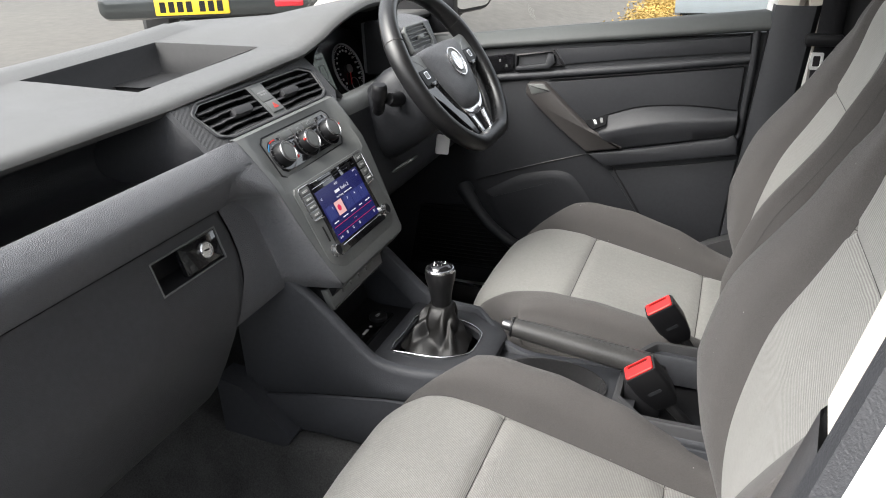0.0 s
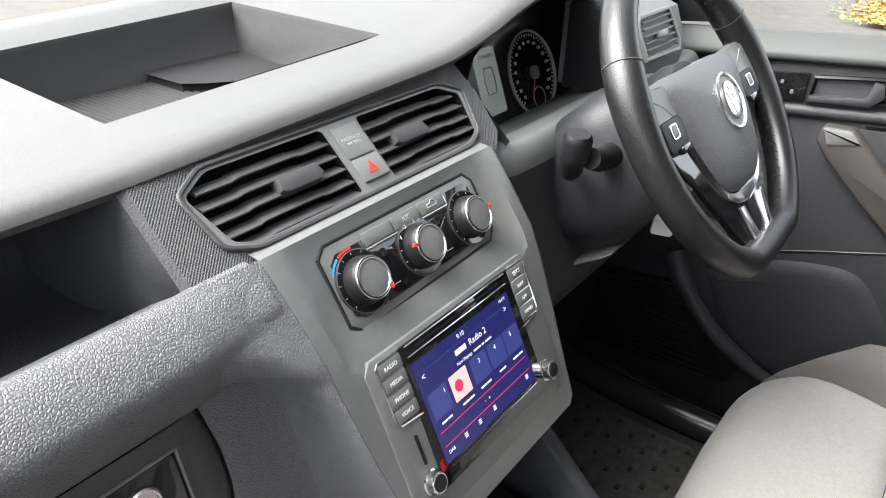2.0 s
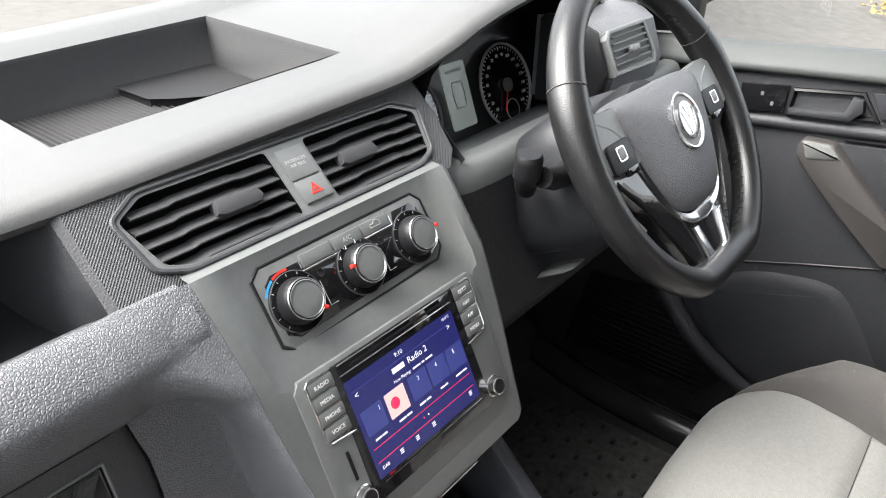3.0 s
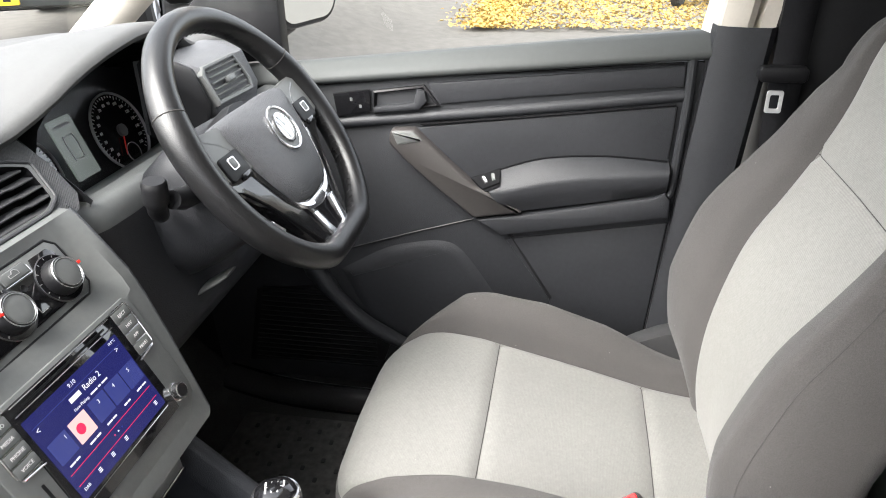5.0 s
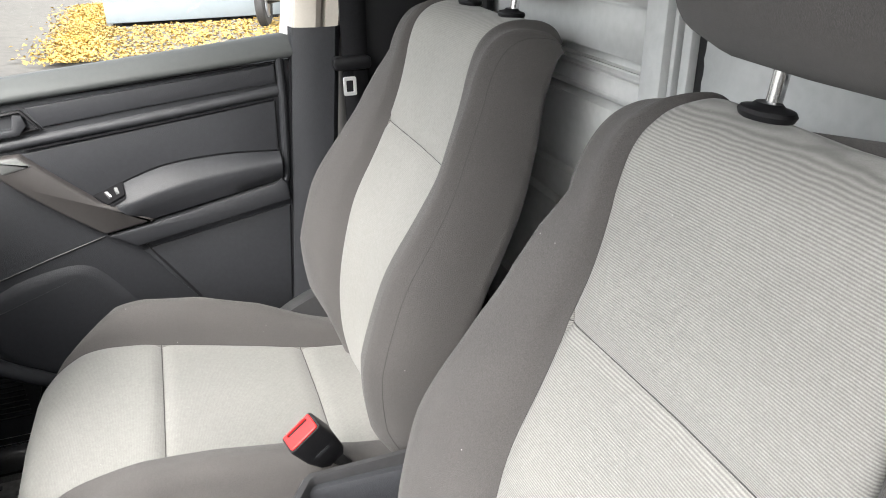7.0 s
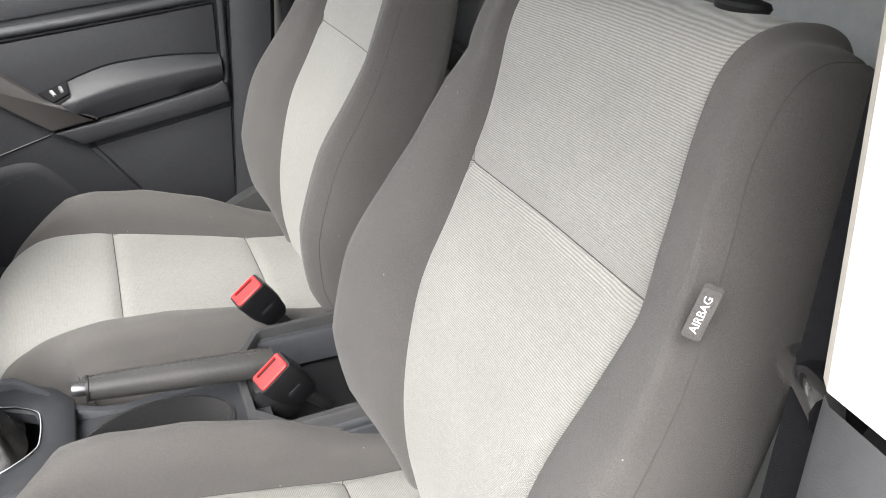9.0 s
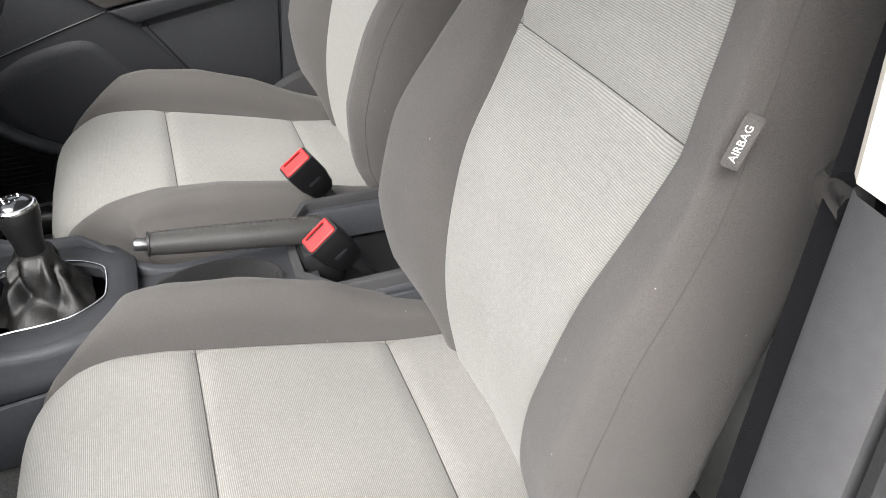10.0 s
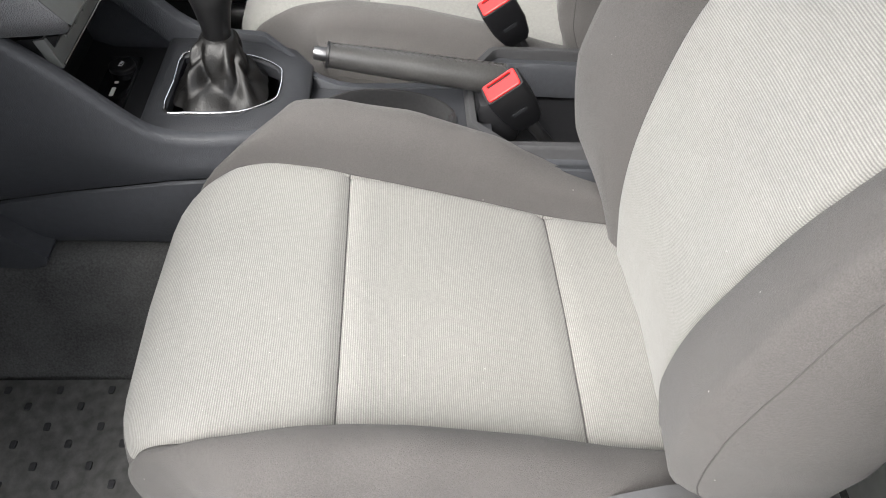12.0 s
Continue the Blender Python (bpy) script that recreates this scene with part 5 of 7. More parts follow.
def radio():
    r = thing("car_radio", tuple(RADIO @ Vector((0, 0, 0))), "black touchscreen radio with lit blue station screen", "car radio")
    poly = [(-0.082, -0.078), (-0.094, -0.072), (-0.109, -0.060), (-0.112, -0.050), (-0.112, 0.058), (-0.105, 0.066), (0.105, 0.066), (0.112, 0.058), (0.112, -0.050), (0.109, -0.060), (0.094, -0.072), (0.082, -0.078)][::-1]
    bm = bmn()
    slab(bm, poly, RADIO, -0.004, 0.0016, 0.0012)
    part("fascia", bm, PANEL, r, "dark grey fascia")
    bm = bmn()
    slab(bm, [(-0.079, -0.060), (0.079, -0.060), (0.076, 0.062), (-0.076, 0.062)], RADIO, 0.0, 0.0036, 0.0012)
    part("bezel", bm, GLOSS, r, "gloss black bezel")
    bm = bmn()
    slab(bm, rounded(0.136, 0.0885, 0.001, 2), RADIO @ pose(-0.002, 0.0005, 0), 0.003, 0.0040)
    screen = part("screen", bm, SCREEN, r, "lit blue station screen")
    bm = bmn()
    slab(bm, rounded(0.118, 0.0022, 0.0008, 2), RADIO @ pose(0.0, 0.0555, 0), 0.0030, 0.0040)
    part("disc_slot", bm, BLACK, r)
    for x0, y0, x1, y1 in ((-0.070, 0.0605, 0.070, 0.0605), (-0.070, 0.0515, 0.068, 0.0515), (-0.066, -0.0478, 0.066, -0.0478)):
        bm = bmn()
        rod(bm, RADIO @ Vector((x0, y0, 0.0040)), RADIO @ Vector((x1, y1, 0.0040)), 0.0007, 6)
        part("chrome_line", bm, CHROME, r)
    for s, words in ((-1, ("RADIO", "MEDIA", "PHONE", "VOICE")), (1, ("EJECT", "NAV", "APP", "MENU"))):
        cx = s * 0.0885
        for k, word in enumerate(words):
            B = RADIO @ pose(cx, 0.0545 - 0.0128 * k, 0)
            bm = bmn()
            slab(bm, rounded(0.025, 0.0112, 0.0014, 2), B, 0.0, 0.0042, 0.001)
            key = part("key", bm, PANEL, r)
            letters("lettering", word, 0.0048, B @ pose(0, 0, 0.0043), WHITE_MARK, key)
            bm = bmn()
            rod(bm, B @ Vector((-s * 0.0 - 0.012, -0.0064, 0.003)), B @ Vector((0.012, -0.0064, 0.003)), 0.0006, 6)
            part("key_line", bm, CHROME, key)
        bm = bmn()
        e = s * 0.1025
        tube(bm, [RADIO @ Vector(p) for p in ((s * 0.076, 0.0625, 0.003), (e - s * 0.003, 0.0625, 0.003), (e, 0.059, 0.003), (e, 0.014, 0.003), (e - s * 0.004, 0.0085, 0.003), (s * 0.074, 0.006, 0.003))], 0.0010, 6)
        part("chrome_edge", bm, CHROME, r, "satin chrome edge")
        K = RADIO @ pose(s * 0.0885, -0.047, 0) @ Matrix.Diagonal((1, 1, 0.68, 1))
        bm = bmn()
        n = 40
        loft(bm, [[K @ Vector(((q - 0.0003 * (i % 2)) * math.cos(2 * math.pi * i / n), (q - 0.0003 * (i % 2)) * math.sin(2 * math.pi * i / n), h)) for i in range(n)] for q, h in ((0.0105, 0), (0.0105, 0.003), (0.0092, 0.004), (0.0088, 0.0135), (0.008, 0.0145))])
        knob = part("knob", bm, CHROME, r, "ribbed chrome-ringed knob")
        bm = bmn()
        turned(bm, K, [(0.0072, 0.0142), (0.0070, 0.0150), (0.002, 0.0148)], 20)
        part("cap", bm, BLACK, knob)
        bm = bmn()
        turned(bm, K, [(0.0125, 0.0005), (0.0120, 0.0022), (0.0105, 0.0022)], 24)
        part("collar", bm, BLACK, knob)
    bm = bmn()
    slab(bm, rounded(0.003, 0.026, 0.001, 2), RADIO @ pose(-0.0885, -0.018, 0), 0.001, 0.0024)
    part("card_slot", bm, BLACK, r)
    # what the screen shows
    def line(txt, size, x, y, mat=SCREEN_TEXT):
        letters("screen_text", txt, size, RADIO @ pose(x, y, 0.0042), mat, screen, 0.00005)
    line("9:10", 0.0058, -0.008, 0.0395)
    line("Radio 2", 0.0082, 0.011, 0.0285)

    def bar(x, y, w, h):
        b = bmn()
        slab(b, [(-w / 2, -h / 2), (w / 2, -h / 2), (w / 2, h / 2), (-w / 2, h / 2)], RADIO @ pose(x, y, 0.0042), 0, 0.00006)
        part("screen_bar", b, SCREEN_TEXT, screen)

    bar(-0.0135, 0.0285, 0.0150, 0.0046)
    line("Now Playing:", 0.0040, -0.0125, 0.0195)
    for x, w in ((0.0060, 0.0100), (0.0145, 0.0034), (0.0225, 0.0090)):
        bar(x, 0.0195, w, 0.0016)
    line("10.0\u00b0C", 0.0038, 0.056, 0.041)
    line("<", 0.008, -0.062, 0.030)
    line(">", 0.008, 0.056, 0.032)
    line("1", 0.0058, -0.046, 0.0095)
    for x, d in ((0.003, "3"), (0.027, "4"), (0.052, "5")):
        line(d, 0.0058, x, 0.0095)
    for x, w in ((-0.054, 0.0140), (-0.024, 0.0165), (0.002, 0.0155), (0.028, 0.0105), (0.053, 0.0160)):
        bar(x - w * 0.22, -0.0125, w * 0.52, 0.0017)
        bar(x + w * 0.30, -0.0125, w * 0.38, 0.0017)
    line("DAB", 0.0042, -0.060, -0.0365)
    for x in (-0.040, -0.020, 0.002, 0.055):
        bm = bmn()
        for k in (-0.0016, 0, 0.0016):
            slab(bm, [(-0.002, k - 0.0004), (0.002, k - 0.0004), (0.002, k + 0.0004), (-0.002, k + 0.0004)], RADIO @ pose(x, -0.0355, 0.0042), 0, 0.0001)
        part("screen_symbol", bm, SCREEN_TEXT, screen)
    for y, mat in ((0.0345, SCREEN_TILE), (-0.0185, SCREEN_RED), (-0.0305, SCREEN_RED)):
        bm = bmn()
        slab(bm, [(-0.066, y - 0.0003), (0.062, y - 0.0003), (0.062, y + 0.0003), (-0.066, y + 0.0003)], RADIO, 0.00405, 0.0042)
        part("screen_line", bm, mat, screen)
    for x in (-0.054, 0.0025, 0.028, 0.053):
        bm = bmn()
        slab(bm, rounded(0.0235, 0.0225, 0.001, 2), RADIO @ pose(x, 0.004, 0), 0.00402, 0.0041)
        part("screen_tile", bm, SCREEN_TILE, screen)
    bm = bmn()
    slab(bm, rounded(0.0235, 0.0225, 0.001, 2), RADIO @ pose(-0.0265, 0.004, 0), 0.00402, 0.0042)
    part("screen_tile", bm, SCREEN_PINK, screen, "pink station tile")
    bm = bmn()
    turned(bm, RADIO @ pose(-0.029, 0.004, 0.0042), [(0.0052, 0), (0.0052, 0.0001)], 20)
    part("screen_disc", bm, SCREEN_RED, screen)
    for k, mat in ((-0.006, SCREEN_RED), (0.0, SCREEN_TEXT), (0.006, SCREEN_TILE)):
        bm = bmn()
        turned(bm, RADIO @ pose(k, -0.0245, 0.0042), [(0.0009, 0), (0.0009, 0.0001)], 10)
        part("screen_dot", bm, mat, screen)
    # blank switch strip under the radio
    s = thing("switch_strip", (0, 0.65, 0.545), "narrow strip of blank switches under the radio", "switch strip")
    S = plane_at((-0.005, 0.640, 0.557), (0.20, 0.98))
    bm = bmn()
    slab(bm, [(-0.088, -0.020), (0.088, -0.020), (0.094, 0.018), (-0.094, 0.018)], S, -0.012, 0.0, 0.002)
    part("backing", bm, PANEL, s)
    for k in range(4):
        bm = bmn()
        slab(bm, rounded(0.026, 0.017, 0.0015, 2), S @ pose(-0.042 + 0.028 * k, 0.004, 0), 0, 0.0022, 0.001)
        part("switch", bm, PANEL, s)
    for k in (-1, 0, 1):
        bm = bmn()
        slab(bm, rounded(0.006, 0.004, 0.001, 2), S @ pose(0.0 + 0.028 * k, 0.004, 0.0022), 0, 0.0002)
        part("pictogram", bm, GREY_MARK, s)
    bm = bmn()
    rod(bm, S @ Vector((-0.086, -0.0165, 0.001)), S @ Vector((0.086, -0.0165, 0.001)), 0.0012, 8)
    part("chrome_line", bm, CHROME, s)


CLUSTER = plane_at((0.345, 0.862, 0.812), (0.35, 0.94))


def cluster():
    c = thing("instrument_cluster", tuple(CLUSTER @ Vector((0, -0.06, 0))), "dark instrument cluster with two dials and grey display", "instruments")
    bm = bmn()
    box_poly = [(-0.19, -0.085), (0.19, -0.085), (0.19, 0.06), (0.12, 0.09), (-0.12, 0.09), (-0.19, 0.06)]
    slab(bm, box_poly, CLUSTER, -0.03, -0.002)
    part("backplate", bm, BLACK, c)
    for x, top in ((0.086, "S"), (-0.110, "T")):
        D = CLUSTER @ pose(x, 0.0, 0)
        bm = bmn()
        turned(bm, D, [(0.0555, -0.002), (0.0565, 0.001), (0.0550, 0.003), (0.0535, 0.001), (0.0535, -0.001)], 40, caps=False)
        part("dial_ring", bm, GREY_MARK, c)
        bm = bmn()
        turned(bm, D, [(0.0530, -0.0015), (0.0525, -0.0008), (0.01, -0.0008)], 40)
        dial = part("dial", bm, GLOSS, c, "black round dial")
        bm = bmn()
        for i in range(41):
            a = radians(225 - 270 * i / 40)
            ln = 0.0048 if i % 4 == 0 else 0.0028
            slab(bm, [(-ln / 2, -0.0005), (ln / 2, -0.0005), (ln / 2, 0.0005), (-ln / 2, 0.0005)], D @ pose((0.051 - ln / 2) * math.cos(a), (0.051 - ln / 2) * math.sin(a), 0, 0, 0, math.degrees(a)), -0.0008, -0.0002)
        part("scale", bm, WHITE_MARK, dial)
        nums = [str(v) for v in range(10, 161, 10)] if top == "S" else [str(v) for v in range(0, 8)]
        for i, w in enumerate(nums):
            a = radians(222 - 264 * i / (len(nums) - 1))
            letters("numeral", w, 0.0062, D @ pose(0.040 * math.cos(a), 0.040 * math.sin(a), -0.0004), WHITE_MARK, dial)
        bm = bmn()
        a = radians(-118)
        slab(bm, [(-0.006, -0.0011), (0.036, -0.0005), (0.036, 0.0005), (-0.006, 0.0011)], D @ pose(0, 0, 0.003, 0, 0, -118), 0, 0.001)
        part("needle", bm, RED_MARK, dial, "red needle")
        bm = bmn()
        turned(bm, D, [(0.009, 0.001), (0.009, 0.005), (0.0075, 0.006)], 20)
        part("hub", bm, PANEL, dial)
        bm = bmn()
        turned(bm, D @ pose(0.004, -0.034, 0), [(0.0145, -0.0005), (0.0145, 0.0004), (0.0135, 0.0004), (0.0135, -0.0002)], 24, caps=False)
        part("small_ring", bm, GREY_MARK, dial)
    bm = bmn()
    slab(bm, rounded(0.046, 0.082, 0.003, 2), CLUSTER @ pose(-0.014, 0.009, 0), -0.002, 0.0006)
    d = part("display", bm, LCD, c, "grey lit display")
    bm = bmn()
    tube(bm, [CLUSTER @ Vector((-0.014 + x, 0.012 + y, 0.0008)) for x, y in ((-0.009, 0.014), (0.009, 0.014), (0.011, 0.0), (0.009, -0.018), (-0.009, -0.018), (-0.011, 0.0), (-0.009, 0.014))], 0.0012, 5)
    part("display_symbol", bm, GREY_MARK, d)
    bm = bmn()
    slab(bm, rounded(0.030, 0.004, 0.001, 2), CLUSTER @ pose(-0.014, 0.040, 0.0006), 0, 0.0002)
    part("display_text", bm, GREY_MARK, d)
    bm = bmn()
    box(bm, 0.17, 0.60, 0.895, 0.93, 0.70, 0.882)
    part("housing", bm, BLACK, c)
    # surround running forward from the hood
    bm = bmn()
    outer = [(0.185, 0.802), (0.19, 0.855), (0.205, 0.885), (0.25, 0.915), (0.30, 0.935), (0.36, 0.946), (0.45, 0.946), (0.50, 0.93), (0.535, 0.90), (0.555, 0.86), (0.555, 0.802)]
    rows = [[(x, 0.805, z) for x, z in outer], [(0.345 + (x - 0.345) * 0.95, 0.84, 0.86 + (z - 0.86) * 0.93) for x, z in outer], [(0.345 + (x - 0.345) * 0.88, 0.885, 0.855 + (z - 0.855) * 0.72) for x, z in outer], [(0.345 + (x - 0.345) * 0.86, 0.92, 0.85 + (z - 0.85) * 0.72) for x, z in outer]]
    grid(bm, rows)
    part("hood_lining", bm, BLACK, c, "black hood lining", sharp=60)
    bm = bmn()
    grid(bm, [[(0.185, 0.757, 0.808), (0.30, 0.760, 0.806), (0.42, 0.760, 0.806), (0.555, 0.760, 0.808)], [(0.185, 0.80, 0.797), (0.30, 0.80, 0.79), (0.42, 0.80, 0.79), (0.555, 0.80, 0.797)], [(0.20, 0.90, 0.752), (0.30, 0.90, 0.748), (0.42, 0.90, 0.748), (0.54, 0.90, 0.752)]])
    part("lower_lining", bm, PANEL, c)
    bm = bmn()
    grid(bm, [[tuple(CLUSTER @ Vector((x, y, 0.016 + 0.010 * math.sin((y + 0.08) * 18)))) for x in np.linspace(-0.165, 0.18, 8)] for y in np.linspace(-0.080, 0.085, 8)])
    part("lens", bm, LENS, c, "clear instrument cover").visible_shadow = False


def driver_lower():
    """Sloping shelf, knee panel and right-hand end of the dashboard."""
    bm = bmn()
    prof = spline([(0.765, 0.808), (0.748, 0.808), (0.738, 0.800), (0.732, 0.785), (0.730, 0.76), (0.722, 0.70), (0.706, 0.64), (0.70, 0.61), (0.72, 0.585), (0.80, 0.57)], 3)
    xs = np.linspace(0.145, 0.72, 14)
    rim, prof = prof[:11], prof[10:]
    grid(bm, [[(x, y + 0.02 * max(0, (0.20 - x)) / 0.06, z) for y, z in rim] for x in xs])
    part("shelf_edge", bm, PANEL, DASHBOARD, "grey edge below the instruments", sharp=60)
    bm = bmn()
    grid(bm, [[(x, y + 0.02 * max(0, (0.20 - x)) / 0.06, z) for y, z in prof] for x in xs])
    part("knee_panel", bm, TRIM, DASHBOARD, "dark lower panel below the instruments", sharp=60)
    # right-hand end with its vent
    bm = bmn()
    sec = [(0.815, 0.905), (0.80, 0.907), (0.765, 0.902), (0.742, 0.893), (0.722, 0.845), (0.728, 0.815), (0.745, 0.805), (0.815, 0.80)]
    loft(bm, [[(x, y + d, z + e) for y, z in sec] for x, d, e in ((0.452, 0.02, 0.0), (0.462, 0.0, 0.002), (0.60, 0.0, 0.0), (0.625, 0.012, -0.004), (0.70, 0.06, -0.010))])
    part("end_panel", bm, DASH, DASHBOARD, sharp=40)
    bm = bmn()
    loft(bm, [[(x, y + 0.004 + d, z + e) for y, z in sec] for x, d, e in ((0.442, 0.004, -0.001), (0.4455, 0.0, 0.004), (0.4515, 0.0, 0.004))])
    part("hood_side", bm, BLACK, DASHBOARD, "black inner side of the hood")
    M = plane_at((0.517, 0.7305, 0.868), (0.40, 0.92))
    v = thing("air_vent", tuple(M @ Vector((0, 0, 0))), "black slatted side air vent by the door", "air vent")
    outer = [(-0.058, -0.026), (0.052, -0.030), (0.060, -0.014), (0.046, 0.031), (-0.052, 0.031), (-0.062, 0.020)]
    bm = bmn()
    frame_ring(bm, outer, shrink(outer, 0.006), M, -0.01, 0.004, 0.0015)
    part("frame", bm, PANEL, v)
    bm = bmn()
    slab(bm, shrink(outer, 0.006), M, -0.006, -0.003)
    part("duct", bm, BLACK, v)
    for k in range(6):
        bm = bmn()
        slab(bm, [(-0.050 + 0.001 * k, -0.0012), (0.046, -0.0012), (0.046, 0.0012), (-0.050 + 0.001 * k, 0.0012)], M @ pose(0, -0.020 + 0.0085 * k, -0.003, 25), 0, 0.007, 0.0008)
        part("slat", bm, PANEL, v)
    bm = bmn()
    slab(bm, rounded(0.022, 0.009, 0.002, 2), M @ pose(0.0, 0.0, 0), 0, 0.009, 0.002)
    part("slider", bm, PANEL, v)


top_pad()
lower_left()
centre_stack()
centre_vents()
climate_panel()
radio()
cluster()
driver_lower()

# ---- steering wheel and column ----
WC, BETA = Vector((0.340, 0.597, 0.842)), radians(33.9)
WHEEL = Matrix(((1, 0, 0, WC.x), (0, math.sin(BETA), -math.cos(BETA), WC.y), (0, math.cos(BETA), math.sin(BETA), WC.z), (0, 0, 0, 1)))


def steering_wheel():
    w = thing("steering_wheel", tuple(WC), "black leather flat-bottomed steering wheel with chrome trim", "steering wheel")
    R, r = 0.164, 0.0155

    def rim_point(a, c, k=1.0):
        rr = R + r * k * math.cos(c)
        x, y = rr * math.cos(a), rr * math.sin(a)
        flat = -R * 0.93
        cut = flat - r * k * math.cos(c) * (1 if y < 0 else 0)
        if y < cut:
            y = cut + (y - cut) * 0.12
        return WHEEL @ Vector((x, y, 1.12 * r * k * math.sin(c)))
    bm = bmn()
    n, q = 96, 14
    grid(bm, [[rim_point(2 * math.pi * i / n, 2 * math.pi * j / q, 1 + 0.12 * math.exp(-((math.sin(2 * math.pi * i / n) - 0.35) / 0.25) ** 2)) for j in range(q)] for i in range(n + 1)], closed=True)
    part("rim", bm, LEATHER, w, "worn black leather rim", sharp=80)
    for a in (radians(28), radians(152)):
        bm = bmn()
        tube(bm, [rim_point(a, c, 1.1) for c in np.linspace(0, 2 * math.pi, 17)], 0.0007, 5)
        part("rim_seam", bm, SEAM, w)
    bm = bmn()
    for i in range(90):
        a = 2 * math.pi * i / 90
        for s in (-1, 1):
            p = rim_point(a, math.pi + 0.25 * s, 1.07)
            d = rim_point(a + 0.02, math.pi - 0.25 * s, 1.07)
            rod(bm, p, p + (d - p) * 0.45, 0.0005, 4)
    part("stitching", bm, TRIM_GREY, w, "fine cross stitching inside the rim")
    # airbag cover
    bm = bmn()
    side = [(0.0, 0.050), (0.050, 0.050), (0.084, 0.046), (0.093, 0.033), (0.086, 0.0), (0.074, -0.036), (0.059, -0.066), (0.038, -0.084)]
    shape = spline(side + [(0.0, -0.089)] + [(-x, y) for x, y in side[:0:-1]] + [(0.0, 0.050)], 4)[:-1]
    rings = []
    for k, h in ((1.0, -0.022), (1.0, -0.005), (0.985, 0.002), (0.95, 0.0075), (0.84, 0.0125), (0.6, 0.0175), (0.3, 0.0200), (0.02, 0.0205)):
        rings.append([WHEEL @ Vector((x * k, y * k, h)) for x, y in shape])
    loft(bm, rings)
    part("airbag_cover", bm, DASH, w, "grained dark grey airbag cover", sharp=60)
    E = WHEEL @ pose(0.005, 0.0, 0.0203) @ Matrix.Diagonal((1.12, 1.12, 1, 1))
    bm = bmn()
    turned(bm, E, [(0.0272, -0.002), (0.0275, 0.0010), (0.0262, 0.0024), (0.0245, 0.0018), (0.0238, 0.0)], 40, caps=False)
    badge = part("badge", bm, CHROME, w, "round chrome badge")
    bm = bmn()
    turned(bm, E, [(0.0240, -0.001), (0.0235, 0.0003), (0.002, 0.0004)], 40)
    part("badge_field", bm, PANEL, badge)
    bm = bmn()
    turned(bm, E, [(0.0180, 0.0), (0.0180, 0.0022), (0.0165, 0.0032), (0.010, 0.0036), (0.001, 0.0037)], 40)
    part("badge_disc", bm, CHROME, badge)
    for x0, y0, x1, y1 in ((-0.0115, 0.010, -0.005, -0.0125), (0.005, -0.0125, 0.0115, 0.010), (-0.005, 0.0140, 0.0, 0.0015), (0.0, 0.0015, 0.005, 0.0140)):
        bm = bmn()
        rod(bm, E @ Vector((x0, y0, 0.0030)), E @ Vector((x1, y1, 0.0030)), 0.0011, 6)
        part("badge_bar", bm, PANEL, badge)
    bm = bmn()
    slab(bm, rounded(0.016, 0.004, 0.001, 2), WHEEL @ pose(0.022, -0.048, 0.0165), 0, 0.0006)
    part("moulded_mark", bm, BLACK, w)
    # gloss black fairing behind the cover, down to the lower spoke
    bm = bmn()
    side = [(0.080, 0.046), (0.120, 0.046), (0.150, 0.040), (0.153, -0.016), (0.122, -0.030), (0.098, -0.058), (0.072, -0.098), (0.050, -0.132), (0.040, -0.150)]
    fair = [(x, y) for x, y in side] + [(-x, y) for x, y in reversed(side)]
    slab(bm, soften(fair[::-1], 0.006, 3), WHEEL, -0.018, -0.001, 0.003)
    part("fairing", bm, GLOSS, w, "gloss black spoke fairing")
    # spokes
    for s in (-1, 1):
        bm = bmn()
        loft(bm, [[WHEEL @ Vector((s * x, y, h)) for y, h in ((y1, -0.014), (y1, 0.000), (y1 - 0.006, 0.004), (y0 + 0.004, 0.004), (y0, 0.000), (y0, -0.014))] for x, y0, y1 in ((0.080, -0.016, 0.045), (0.100, -0.020, 0.046), (0.120, -0.018, 0.048), (0.150, -0.010, 0.050), (0.162, -0.010, 0.054))])
        part("spoke", bm, PANEL, w)
        K = WHEEL @ pose(s * 0.112, 0.001, 0.004)
        bm = bmn()
        slab(bm, rounded(0.046, 0.030, 0.006), K, -0.002, 0.003, 0.0015)
        pad = part("button_pad", bm, BLACK, w, "switch pad with chrome edge")
        bm = bmn()
        frame_ring(bm, rounded(0.016, 0.015, 0.003, 3), rounded(0.012, 0.011, 0.002, 3), K @ pose(s * 0.002, 0.003, 0.003), 0, 0.0012, 0.0004)
        part("button_frame", bm, CHROME, pad)
        bm = bmn()
        slab(bm, rounded(0.0115, 0.0105, 0.002, 3), K @ pose(s * 0.002, 0.003, 0.003), 0, 0.0014, 0.0004)
        part("button", bm, PANEL, pad)
        bm = bmn()
        slab(bm, rounded(0.020, 0.008, 0.002, 3), K @ pose(-s * 0.006, -0.016, 0.0), 0, 0.006, 0.002)
        part("rocker", bm, GLOSS, pad)
        # chrome wing between cover and lower spoke
        bm = bmn()
        path = spline([(s * 0.130, 0.040), (s * 0.108, 0.027), (s * 0.093, 0.008), (s * 0.083, -0.020), (s * 0.071, -0.050), (s * 0.056, -0.076), (s * 0.032, -0.092), (0.0, -0.096)], 5)
        wing = []
